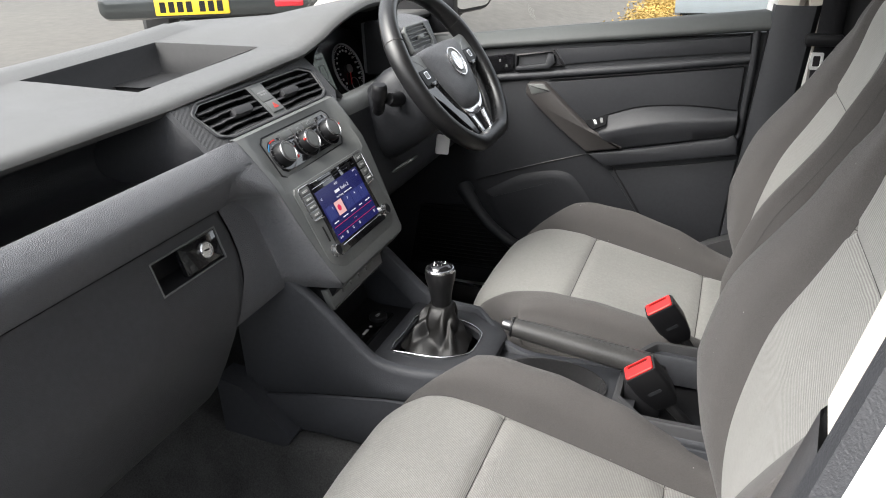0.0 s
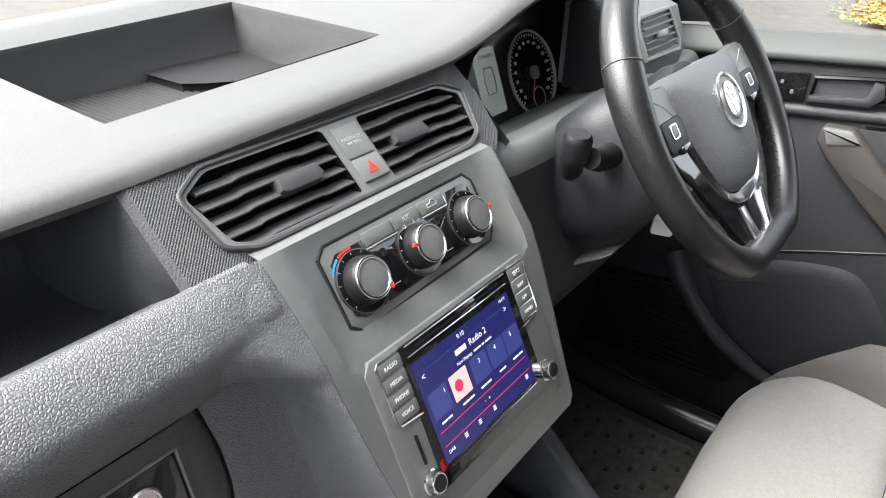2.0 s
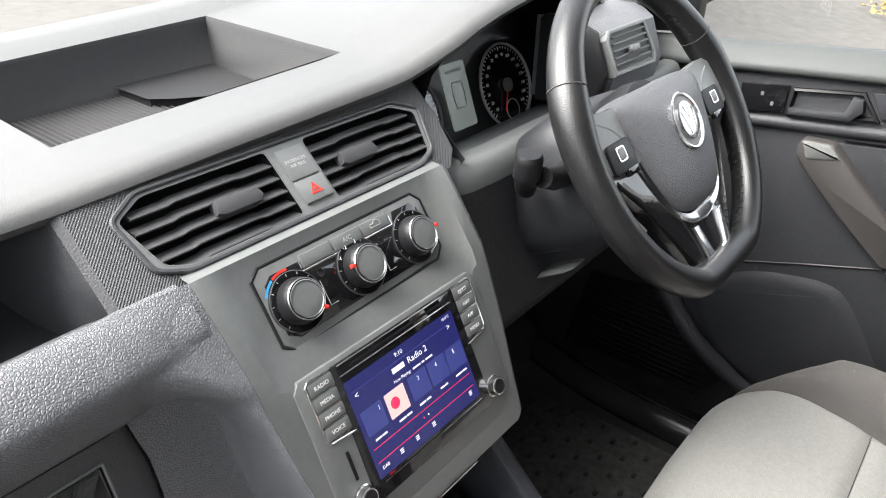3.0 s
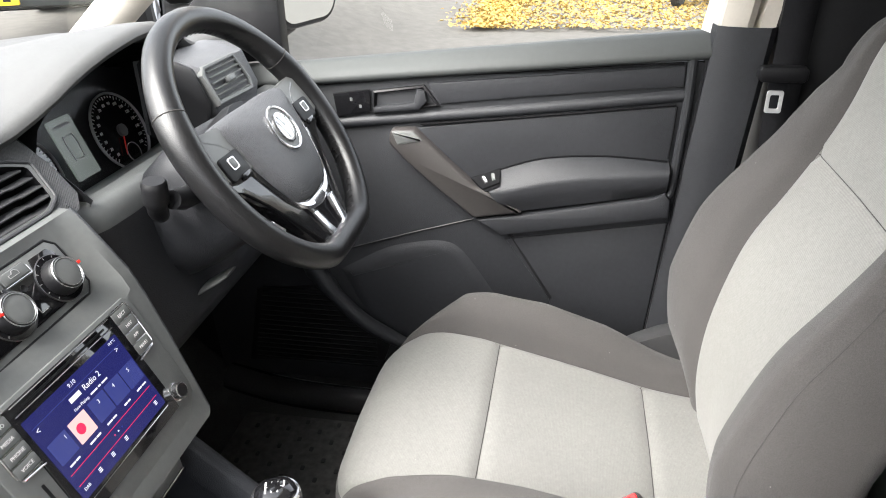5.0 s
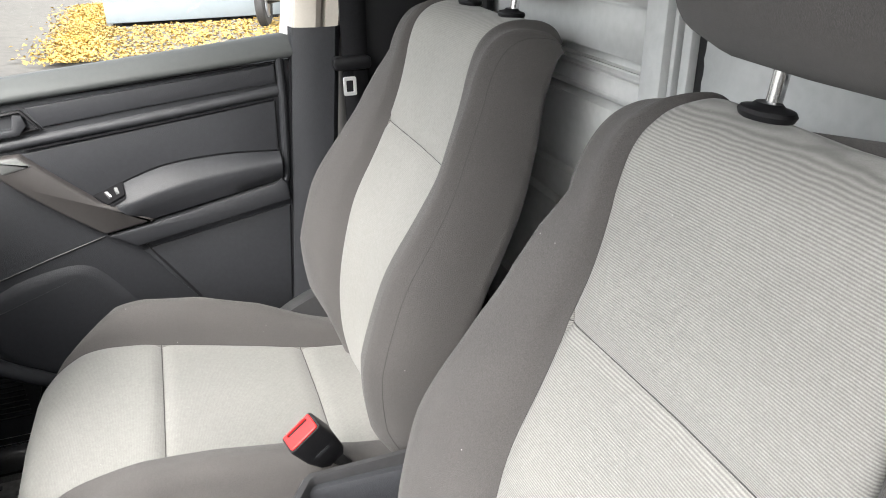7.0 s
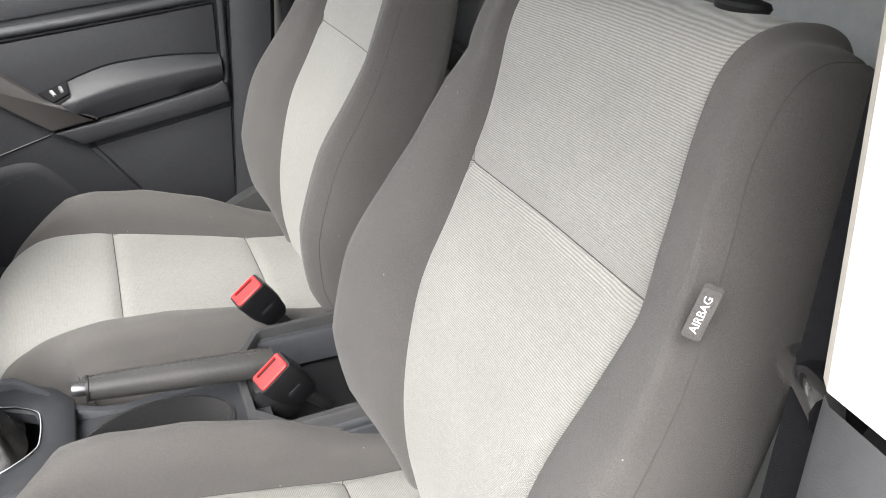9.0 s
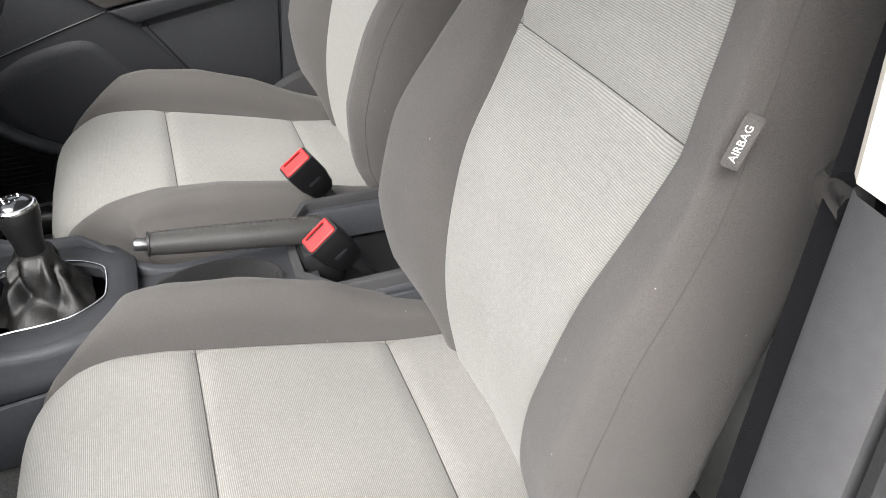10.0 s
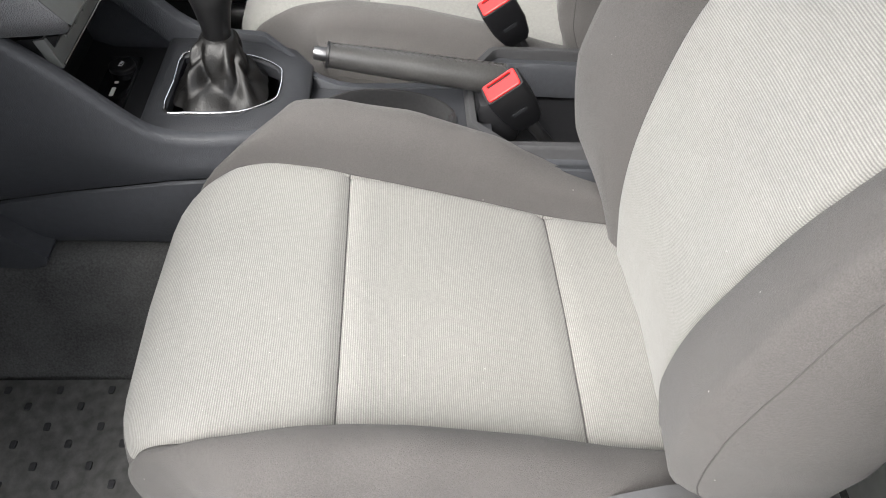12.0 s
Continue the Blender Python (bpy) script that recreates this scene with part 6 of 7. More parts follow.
        for i, (x, y) in enumerate(path):
            t = i / (len(path) - 1)
            wd = 0.0014 + 0.0058 * max(0, (t - 0.62) / 0.38)
            wing.append([WHEEL @ Vector(q) for q in ((x, y + wd, -0.002), (x, y + wd, 0.0035), (x, y - wd * 0.2, 0.0045), (x, y - wd, 0.002), (x, y - wd, -0.003))])
        loft(bm, wing)
        part("chrome_wing", bm, CHROME, w, "satin chrome wing")
    bm = bmn()
    loft(bm, [[WHEEL @ Vector((s_ * wd, y, h)) for s_, h in ((-1, -0.014), (-1, -0.001), (-0.85, 0.002), (0.85, 0.002), (1, -0.001), (1, -0.014))] for y, wd in ((-0.070, 0.054), (-0.095, 0.044), (-0.120, 0.036), (-0.145, 0.032), (-0.156, 0.036))])
    part("lower_spoke", bm, GLOSS, w, "gloss black lower spoke")
    for s in (-1, 1):
        bm = bmn()
        slab(bm, [(s * 0.027, -0.149), (s * 0.006, -0.149), (s * 0.006, -0.139), (s * 0.015, -0.138), (s * 0.025, -0.103), (s * 0.036, -0.102)][::(-1 if s > 0 else 1)], WHEEL, 0.0, 0.0042, 0.001)
        part("chrome_inlay", bm, CHROME, w, "satin chrome inlay")
    bm = bmn()
    turned(bm, WHEEL, [(0.055, -0.055), (0.060, -0.03), (0.058, -0.012)], 24)
    part("hub", bm, BLACK, w)


def column():
    c = thing("steering_column", tuple(WC), "dark grey steering column cover with stalk", "steering column")
    bm = bmn()
    rings = []
    for h, wx, up_, dn in ((-0.05, 0.060, 0.050, 0.062), (-0.062, 0.074, 0.060, 0.078), (-0.10, 0.080, 0.064, 0.090), (-0.15, 0.078, 0.056, 0.092), (-0.20, 0.070, 0.040, 0.088)):
        ring = []
        for k in range(24):
            a = 2 * math.pi * k / 24
            ca, sa = math.cos(a), math.sin(a)
            e = 0.55
            ring.append(WHEEL @ Vector((wx * math.copysign(abs(ca) ** e, ca), (up_ if sa > 0 else dn) * math.copysign(abs(sa) ** e, sa), h)))
        rings.append(ring)
    loft(bm, rings)
    part("shroud", bm, TRIM, c, sharp=60)
    bm = bmn()
    tube(bm, [WHEEL @ Vector(p) for p in ((-0.07, 0.0, -0.085), (-0.105, 0.004, -0.082), (-0.125, 0.010, -0.078))], [0.014, 0.013, 0.011], 14)
    part("stalk_root", bm, BLACK, c)
    st = [(0.245, 0.705, 0.775), (0.222, 0.690, 0.785), (0.206, 0.682, 0.800), (0.202, 0.678, 0.818), (0.200, 0.676, 0.835)]
    bm = bmn()
    tube(bm, spline(st, 4), [0.010] * 6 + [0.0115] * 4 + [0.0145] * 6 + [0.012], 12)
    part("stalk", bm, BLACK, c, "black indicator stalk")
    bm = bmn()
    tube(bm, [WHEEL @ Vector(p) for p in ((0.07, 0.005, -0.085), (0.12, 0.010, -0.082), (0.165, 0.016, -0.078))], [0.012, 0.010, 0.009], 12)
    part("stalk", bm, GLOSS, c)
    bm = bmn()
    rings = []
    for y, z, x, hw, th in ((0.735, 0.618, 0.318, 0.020, 0.007), (0.715, 0.630, 0.314, 0.022, 0.007), (0.690, 0.648, 0.309, 0.024, 0.006), (0.668, 0.662, 0.306, 0.022, 0.0055), (0.660, 0.667, 0.305, 0.014, 0.004)):
        rings.append([(x + hw * math.cos(a), y - 0.5 * th * math.sin(a), z + th * math.sin(a)) for a in np.linspace(0, 2 * math.pi, 15)[:-1]])
    loft(bm, rings)
    part("adjuster_lever", bm, PANEL, c, "flat grey adjuster lever")
    k = thing("ignition_key", (0.437, 0.655, 0.68), "key with pale tag hanging from the ignition", "key")
    bm = bmn()
    turned(bm, look((0.450, 0.677, 0.706), (0.41, 0.532, 0.77)), [(0.016, -0.01), (0.018, 0.006), (0.014, 0.008)], 18)
    part("ignition_barrel", bm, BLACK, c)
    bm = bmn()
    slab(bm, rounded(0.030, 0.042, 0.004), pose(0.437, 0.652, 0.657, 80, 12, -50), -0.002, 0.002, 0.0008)
    part("tag", bm, WHITE_MARK, k, "pale plastic tag")
    bm = bmn()
    rod(bm, (0.437, 0.652, 0.678), (0.444, 0.660, 0.704), 0.0025, 8)
    part("key_blade", bm, STEEL, k)


steering_wheel()
column()

# ---- centre console, levers, buckles ----
def console():
    c = thing("centre_console", (0, 0.4, 0.31), "dark grey plastic centre console with open tray and cup holder", "centre console")
    top = [(0.80, 0.66), (0.70, 0.602), (0.676, 0.584), (0.633, 0.548), (0.59, 0.506), (0.562, 0.481), (0.536, 0.4705), (0.506, 0.467), (0.46, 0.466), (0.42, 0.459), (0.38, 0.445), (0.34, 0.438), (0.20, 0.437), (0.13, 0.437), (-0.10, 0.43)]
    wide = [(-0.10, 0.112), (0.20, 0.105), (0.34, 0.100), (0.42, 0.108), (0.48, 0.122), (0.56, 0.126), (0.68, 0.124), (0.80, 0.13)]
    # beside the handbrake the console is narrow towards the driver
    wide_driver = [(-0.10, 0.112), (0.165, 0.112), (0.20, 0.052), (0.34, 0.043), (0.39, 0.050), (0.42, 0.078), (0.46, 0.116), (0.56, 0.126), (0.68, 0.124), (0.80, 0.13)]
    prof = spline(top, 3)
    for s in (-1, 1):
        sides = wide if s < 0 else wide_driver
        bm = bmn()
        rows = []
        for y, z in prof:
            w = curve_at(sides, y)
            rows.append([(s * (w - 0.024), y + 0.001, z - 0.05), (s * (w - 0.021), y, z - 0.008), (s * (w - 0.017), y, z - 0.001), (s * (w - 0.008), y, z), (s * (w - 0.002), y, z - 0.004), (s * w, y, z - 0.012), (s * (w + 0.002), y, z - 0.03), (s * (w + 0.004), y, 0.5 * z + 0.5 * 0.40), (s * (w + 0.005), y, curve_at([(0.2, 0.425), (0.55, 0.410), (0.70, 0.385), (0.8, 0.37)], y) + 0.003), (s * (w + 0.002), y, curve_at([(0.2, 0.425), (0.55, 0.410), (0.70, 0.385), (0.8, 0.37)], y))])
        grid(bm, rows)
        part("side_wall", bm, CONSOLE, c, "grained console side", sharp=50)
        bm = bmn()
        rows = []
        for y, z in prof:
            w = curve_at(sides, y)
            line = curve_at([(0.2, 0.425), (0.55, 0.410), (0.70, 0.385), (0.8, 0.37)], y)
            rows.append([(s * (w + 0.003), y, line - 0.0005), (s * (w + 0.008), y, line - 0.002), (s * (w + 0.012), y, line - 0.03), (s * (w + 0.012), y, 0.325), (s * (w + 0.006), y, 0.31)])
        grid(bm, rows)
        part("lower_cover", bm, CONSOLE, c, "grained lower cover", sharp=50)
    bm = bmn()
    loft(bm, [[(-0.165 + d, y, z) for y, z in ((0.705, 0.315), (0.712, 0.30), (0.73, 0.295), (0.84, 0.30), (0.84, 0.41), (0.79, 0.40))] for d in (0.0, 0.006, 0.05)])
    part("front_flap", bm, CONSOLE, c, sharp=40)
    # tray in front of the gear lever
    bm = bmn()
    grid(bm, [[(-0.103, y, z), (-0.05, y, z), (0.05, y, z), (0.103, y, z)] for y, z in ((0.578, 0.452), (0.59, 0.441), (0.66, 0.441), (0.685, 0.45), (0.70, 0.52), (0.66, 0.545))])
    part("tray", bm, BLACK, c, "black tray with power socket")
    bm = bmn()
    slab(bm, rounded(0.15, 0.038, 0.003, 2), Matrix.Translation((-0.002, 0.634, 0)), 0.441, 0.446, 0.0015)
    strip = part("socket_strip", bm, GLOSS, c, "gloss black socket strip")
    bm = bmn()
    turned(bm, Matrix.Translation((0.045, 0.634, 0.446)), [(0.0165, 0), (0.0165, 0.005), (0.015, 0.0065), (0.004, 0.0065)], 24)
    part("socket_cap", bm, BLACK, strip, "round power socket cap")
    letters("lettering", "12V", 0.008, pose(0.045, 0.634, 0.4527, 0, 0, -5), WHITE_MARK, strip)
    for x, w in ((-0.048, 0.009), (-0.033, 0.006), (-0.006, 0.018), (0.014, 0.005)):
        bm = bmn()
        slab(bm, rounded(w, 0.005, 0.001, 2), Matrix.Translation((x, 0.634, 0.446)), 0, 0.0003)
        part("marking", bm, WHITE_MARK, strip)
    # top plate with the gaiter opening
    bm = bmn()
    rim = [(-0.106, 0.585), (0.106, 0.585), (0.112, 0.53), (0.105, 0.46), (0.085, 0.415), (0.05, 0.392), (-0.05, 0.392), (-0.085, 0.415), (-0.105, 0.46), (-0.112, 0.53)][::-1]
    hole = [(-0.058, 0.557), (0.058, 0.557), (0.062, 0.53), (0.058, 0.472), (0.036, 0.437), (0.018, 0.430), (-0.018, 0.430), (-0.036, 0.437), (-0.058, 0.472), (-0.062, 0.53)][::-1]
    rings = [(rim, 0.440), (rim, 0.452), (shrink(rim, 0.005), 0.457), (shrink(hole, -0.012), 0.460), (shrink(hole, -0.004), 0.459), (hole, 0.455), (hole, 0.44)]
    loft(bm, [[(x, y, z) for x, y in pl] for pl, z in rings], caps=False)
    part("gear_surround", bm, TRIM, c, "dark grey gear surround", sharp=40)
    bm = bmn()
    pts = [(0.0, 0.5585), (-0.0590, 0.5585), (-0.0635, 0.53), (-0.0595, 0.472), (-0.037, 0.4355), (-0.018, 0.4285), (0.018, 0.4285), (0.037, 0.4355), (0.0595, 0.472), (0.0635, 0.53), (0.0590, 0.5585), (0.0, 0.5585)]
    tube(bm, spline([(x, y, 0.4600) for x, y in pts], 3), 0.0011, 8)
    part("chrome_edge", bm, CHROME, c, "chrome edge round the gaiter")
    # gaiter with folds
    bm = bmn()
    rings = []
    n_a = 96
    for i in range(19):
        t = i / 18
        z = 0.447 + 0.062 * t ** 0.9
        ring = []
        for k in range(n_a):
            a = 2 * math.pi * k / n_a
            hx, hy = 0.0180 + 0.015 * (1 - t) ** 0.65 + 0.020 * (1 - t) ** 5, 0.0180 + 0.019 * (1 - t) ** 0.65 + 0.019 * (1 - t) ** 5
            swell = math.sin(math.pi * min(1, t * 0.88 + 0.10))
            crease = 0.26 * abs(math.sin(2.5 * a + 3.4 * t + 0.5)) + 0.14 * abs(math.sin(3.5 * a - 4.0 * t + 1.0)) + 0.06 * abs(math.sin(6.5 * a + 7 * t)) - 0.20
            fold = 1 + crease * swell
            ca, sa = math.cos(a), math.sin(a)
            sag = 0.006 * math.sin(3 * a + 4 * t) + 0.003 * math.sin(7 * a - 6 * t)
            ring.append((0.002 + 0.026 * t + fold * hx * math.copysign(abs(ca) ** 0.72, ca), 0.502 + fold * hy * math.copysign(abs(sa) ** 0.72, sa), z + sag * math.sin(math.pi * t)))
        rings.append(ring)
    loft(bm, rings)
    g = thing("gear_lever", (0.02, 0.502, 0.455), "black gear lever with leather gaiter and chrome-capped knob", "gear lever")
    part("gaiter", bm, GAITER, g, "creased black leather gaiter", sharp=80)
    A = look((0.028, 0.502, 0.497), (0.0325, 0.5035, 0.60)) @ pose(0, 0, 0, 180)
    bm = bmn()
    turned(bm, A, [(0.0175, 0.0), (0.0185, 0.004), (0.0180, 0.009), (0.0165, 0.010)], 28)
    part("collar", bm, CHROME, g, "chrome collar")
    bm = bmn()
    turned(bm, A, [(0.0165, 0.009), (0.0170, 0.012), (0.0178, 0.025), (0.0215, 0.045), (0.0248, 0.058), (0.0258, 0.068), (0.0245, 0.0745)], 32)
    part("knob", bm, LEATHER, g, "black leather knob", sharp=60)
    bm = bmn()
    turned(bm, A, [(0.0250, 0.0725), (0.0252, 0.0750), (0.0235, 0.0775), (0.0215, 0.0780)], 32)
    part("cap_ring", bm, CHROME, g, "chrome ring")
    bm = bmn()
    turned(bm, A, [(0.0218, 0.0775), (0.0200, 0.0805), (0.0140, 0.0835), (0.0060, 0.0850), (0.001, 0.0852)], 32)
    capo = part("shift_cap", bm, GLOSS, g, "glossy cap with shift pattern")
    bm = bmn()
    for x0, y0, x1, y1 in ((-0.009, 0.008, -0.009, -0.008), (-0.003, 0.008, -0.003, -0.008), (0.003, 0.008, 0.003, -0.008), (0.009, 0.0, 0.009, 0.008), (-0.009, 0, 0.009, 0)):
        rod(bm, A @ Vector((x0, y0, 0.0838)), A @ Vector((x1, y1, 0.0840)), 0.0011, 5)
    part("shift_pattern", bm, WHITE_MARK, capo)
    # rear part: cup holder and open box
    bm = bmn()
    hole = [(0.055 * math.cos(a) - 0.033, 0.30 + 0.088 * math.sin(a)) for a in np.linspace(0, 2 * math.pi, 25)[:-1]]
    rim = [(-0.098, 0.165), (0.040, 0.165), (0.030, 0.34), (0.050, 0.40), (-0.098, 0.40)]
    holed(bm, rim, [hole], Matrix.Identity(4), 0.434)
    part("rear_plate", bm, TRIM, c)
    bm = bmn()
    rings = [[(x, y, 0.437) for x, y in shrink(hole, -0.004)], [(x, y, 0.438) for x, y in hole], [(x, y, 0.432) for x, y in shrink(hole, 0.003)], [(x, y, 0.375) for x, y in shrink(hole, 0.010)]]
    vs = grid(bm, rings, closed=True)
    bm.faces.new(vs[-1])
    part("cup_holder", bm, CUP, c, "black cup holder", sharp=40)
    bm = bmn()
    outer = [(-0.105, -0.10), (0.116, -0.10), (0.116, 0.150), (0.108, 0.160), (0.050, 0.196), (-0.060, 0.196), (-0.105, 0.16)]
    inner = [(-0.092, -0.09), (0.104, -0.09), (0.104, 0.143), (0.100, 0.150), (0.046, 0.184), (-0.056, 0.184), (-0.092, 0.15)]
    loft(bm, [[(x, y, z) for x, y in pl] for pl, z in ((outer, 0.33), (outer, 0.446), (shrink(outer, 0.003), 0.450), (shrink(inner, -0.002), 0.450), (inner, 0.446), (inner, 0.375))], caps=False)
    part("rear_box", bm, TRIM_GREY, c, "open grey storage box", sharp=40)
    bm = bmn()
    slab(bm, inner, Matrix.Identity(4), 0.372, 0.378)
    part("box_floor", bm, BLACK, c)
    bm = bmn()
    box(bm, -0.040, 0.035, 0.125, 0.185, 0.40, 0.462, 0.012)
    part("brake_mount", bm, BLACK, c)


def handbrake():
    h = thing("handbrake", (0, 0.17, 0.44), "raised handbrake lever with worn black leather grip", "handbrake")
    bm = bmn()
    path = spline([(0.004, 0.150, 0.470), (0.002, 0.20, 0.478), (0.0, 0.27, 0.489), (-0.002, 0.33, 0.4985), (-0.003, 0.366, 0.504)], 5)
    n = len(path)
    tube(bm, path, [0.0205 - 0.0055 * i / (n - 1) for i in range(n)], 18)
    part("grip", bm, WORN, h, "worn leather grip", sharp=60)
    bm = bmn()
    tube(bm, [(-0.003, 0.366, 0.504), (-0.003, 0.369, 0.5044)], [0.0168, 0.0155], 18)
    part("end_ring", bm, BLACK, h)
    bm = bmn()
    tube(bm, [(-0.003, 0.368, 0.5043), (-0.003, 0.382, 0.5065), (-0.003, 0.3845, 0.507)], [0.0085, 0.0085, 0.0070], 16)
    part("release_button", bm, DARK_METAL, h, "metal release button")
    bm = bmn()
    for i in range(26):
        p = Vector(path[0]).lerp(Vector(path[-1]), i / 25)
        r = 0.0207 - 0.0055 * i / 25
        for s in (-1, 1):
            rod(bm, p + Vector((s * 0.004, 0, r * 0.985 + 0.0)), p + Vector((s * 0.001, 0.004, r + 0.0008)), 0.0005, 4)
    part("stitching", bm, SEAM, h, "stitched top seam")


def buckle(x, y, z, yaw, lean):
    b = thing("seat_belt_buckle", (x, y, z - 0.09), "black seat belt buckle with red release button", "belt buckle", group="belt buckles")
    M = pose(x, y, z) @ pose(0, 0, 0, 10, lean, yaw)
    bm = bmn()
    sec = rounded(0.050, 0.031, 0.005, 3)
    loft(bm, [[M @ Vector((px * k, py * k2, h)) for px, py in sec] for k, k2, h in ((0.56, 0.70, -0.080), (0.80, 0.90, -0.068), (1.0, 1.0, -0.040), (1.0, 1.0, -0.003), (0.97, 0.95, 0.0))])
    part("body", bm, BLACK, b)
    bm = bmn()
    outer, inner = rounded(0.043, 0.0255, 0.003, 3), rounded(0.032, 0.0052, 0.0015, 3)
    inner = [(px, py + 0.0072) for px, py in inner]
    loft(bm, [[M @ Vector((px, py, h)) for px, py in pl] for pl, h in ((outer, -0.002), (outer, 0.0022), (shrink(outer, 0.001), 0.003), (inner, 0.003), (inner, -0.004))], caps=False)
    part("release_button", bm, RED, b, "bright red release button")
    bm = bmn()
    slab(bm, inner, M, -0.005, -0.003)
    part("slot", bm, BLACK, b)
    bm = bmn()
    tube(bm, [M @ Vector((0, 0, -0.078)), M @ Vector((0.0, 0.0, -0.11)), M @ Vector((0.0, 0.004, -0.15))], [0.010, 0.008, 0.009], 10)
    part("stalk", bm, RUBBER, b)
    bm = bmn()
    slab(bm, rounded(0.020, 0.006, 0.001, 2), M @ pose(0, -0.0156, -0.040, 90), 0, 0.0005)
    part("moulded_mark", bm, TRIM, b)


console()
handbrake()
buckle(-0.062, 0.162, 0.506, -80, -36)
buckle(0.118, 0.154, 0.514, -80, -34)

# ---- driver's door ----
XD = 0.735
DOOR = Matrix(((0, 0, -1, XD), (-1, 0, 0, 0), (0, 1, 0, 0), (0, 0, 0, 1)))


def dp(pts):
    """Door outline from (y, z), wound so that it faces the cab."""
    out = [(-y, z) for y, z in pts]
    area = sum(out[i - 1][0] * out[i][1] - out[i][0] * out[i - 1][1] for i in range(len(out)))
    return out if area > 0 else out[::-1]


def door_piece(name, pts, w0, w1, mat, parent, bevel=0.004, label=""):
    bm = bmn()
    slab(bm, dp(pts), DOOR, w0, w1, bevel)
    return part(name, bm, mat, parent, label)


def rear_y(z):
    return 0.023 + (0.909 - z) * 0.081


def eased(pts, x):
    """A smooth curve through pts (x, value) at x."""
    q = spline(pts, 6)
    return float(np.interp(x, [p[0] for p in q], [p[1] for p in q]))


def drivers_door():
    d = thing("door_1", (XD, 0.4, 0.2), "closed driver's door with dark grey moulded trim", "van door", kind="structure")
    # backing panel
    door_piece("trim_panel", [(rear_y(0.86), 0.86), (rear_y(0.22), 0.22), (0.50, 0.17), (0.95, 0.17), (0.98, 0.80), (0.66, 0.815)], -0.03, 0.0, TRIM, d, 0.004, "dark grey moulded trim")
    # sloping pale top of the trim under the glass
    bm = bmn()
    rows = []
    for y in np.linspace(0.024, 0.86, 14):
        top = curve_at([(0.0, 0.906), (0.04, 0.903), (0.308, 0.878), (0.49, 0.862), (0.70, 0.842), (0.9, 0.826)], y)
        low = curve_at([(0.0, 0.868), (0.057, 0.864), (0.657, 0.812), (0.9, 0.79)], y)
        rows.append([(0.745, y, low - 0.004), (0.727, y, low - 0.002), (0.721, y, low + 0.004), (0.722, y, low + 0.012), (0.736, y, top - 0.014), (0.745, y, top - 0.004), (0.756, y, top), (0.775, y, top - 0.001), (0.785, y, top - 0.012)])
    grid(bm, rows)
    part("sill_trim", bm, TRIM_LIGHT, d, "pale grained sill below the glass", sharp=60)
    # long strip, with the ridge under it
    door_piece("upper_strip", [(0.059, 0.853), (0.058, 0.820), (0.30, 0.797), (0.455, 0.780), (0.475, 0.815)], -0.002, 0.006, TRIM, d, 0.003)
    bm = bmn()
    rows = []
    for y in np.linspace(0.05, 0.66, 12):
        z = curve_at([(0.05, 0.804), (0.30, 0.774), (0.611, 0.741), (0.70, 0.731)], y)
        rows.append([(XD + 0.002, y, z + 0.012), (XD - 0.006, y, z + 0.008), (XD - 0.009, y, z + 0.002), (XD - 0.007, y, z - 0.005), (XD + 0.002, y, z - 0.010)])
    grid(bm, rows)
    part("ridge", bm, TRIM, d, "moulded ridge", sharp=60)
    bm = bmn()
    tube(bm, spline([(XD - 0.003, 0.049, 0.866), (XD - 0.005, 0.049, 0.80), (XD - 0.006, 0.053, 0.72), (XD - 0.007, 0.056, 0.66), (XD - 0.009, 0.062, 0.634), (XD - 0.014, 0.085, 0.618)], 5), 0.0075, 10)
    part("edge_bead", bm, TRIM, d)
    # release lever in its dish
    bm = bmn()
    outer = dp([(0.572, 0.800), (0.482, 0.812), (0.455, 0.776), (0.575, 0.760)])
    inner = shrink(outer, 0.005)
    loft(bm, [[DOOR @ Vector((x, y, w)) for x, y in pl] for pl, w in ((outer, -0.002), (outer, 0.006), (shrink(outer, 0.003), 0.008), (inner, 0.004), (shrink(outer, 0.012), -0.020))])
    part("lever_dish", bm, BLACK, d, "black recess of the door lever")
    bm = bmn()
    slab(bm, dp([(0.572, 0.772), (0.500, 0.782), (0.494, 0.806), (0.480, 0.803), (0.476, 0.786), (0.490, 0.770), (0.572, 0.762)]), DOOR, -0.004, 0.012, 0.004)
    part("release_lever", bm, TRIM, d, "dark grey release lever")
    door_piece("lock_switch_plate", [(0.645, 0.793), (0.578, 0.802), (0.578, 0.762), (0.640, 0.752)], 0.0, 0.006, GLOSS, d, 0.002, "gloss black lock switches")
    for y, z in ((0.612, 0.784), (0.596, 0.772)):
        bm = bmn()
        slab(bm, rounded(0.0045, 0.006, 0.001, 2), DOOR @ pose(-y, z, 0.006), 0, 0.0006)
        part("lock_mark", bm, PANEL, d)
    # soft insert
    door_piece("insert_panel", [(0.505, 0.736), (0.065, 0.788), (0.066, 0.640), (0.30, 0.59), (0.385, 0.58)], -0.001, 0.004, TRIM, d, 0.003, "finely grained insert")
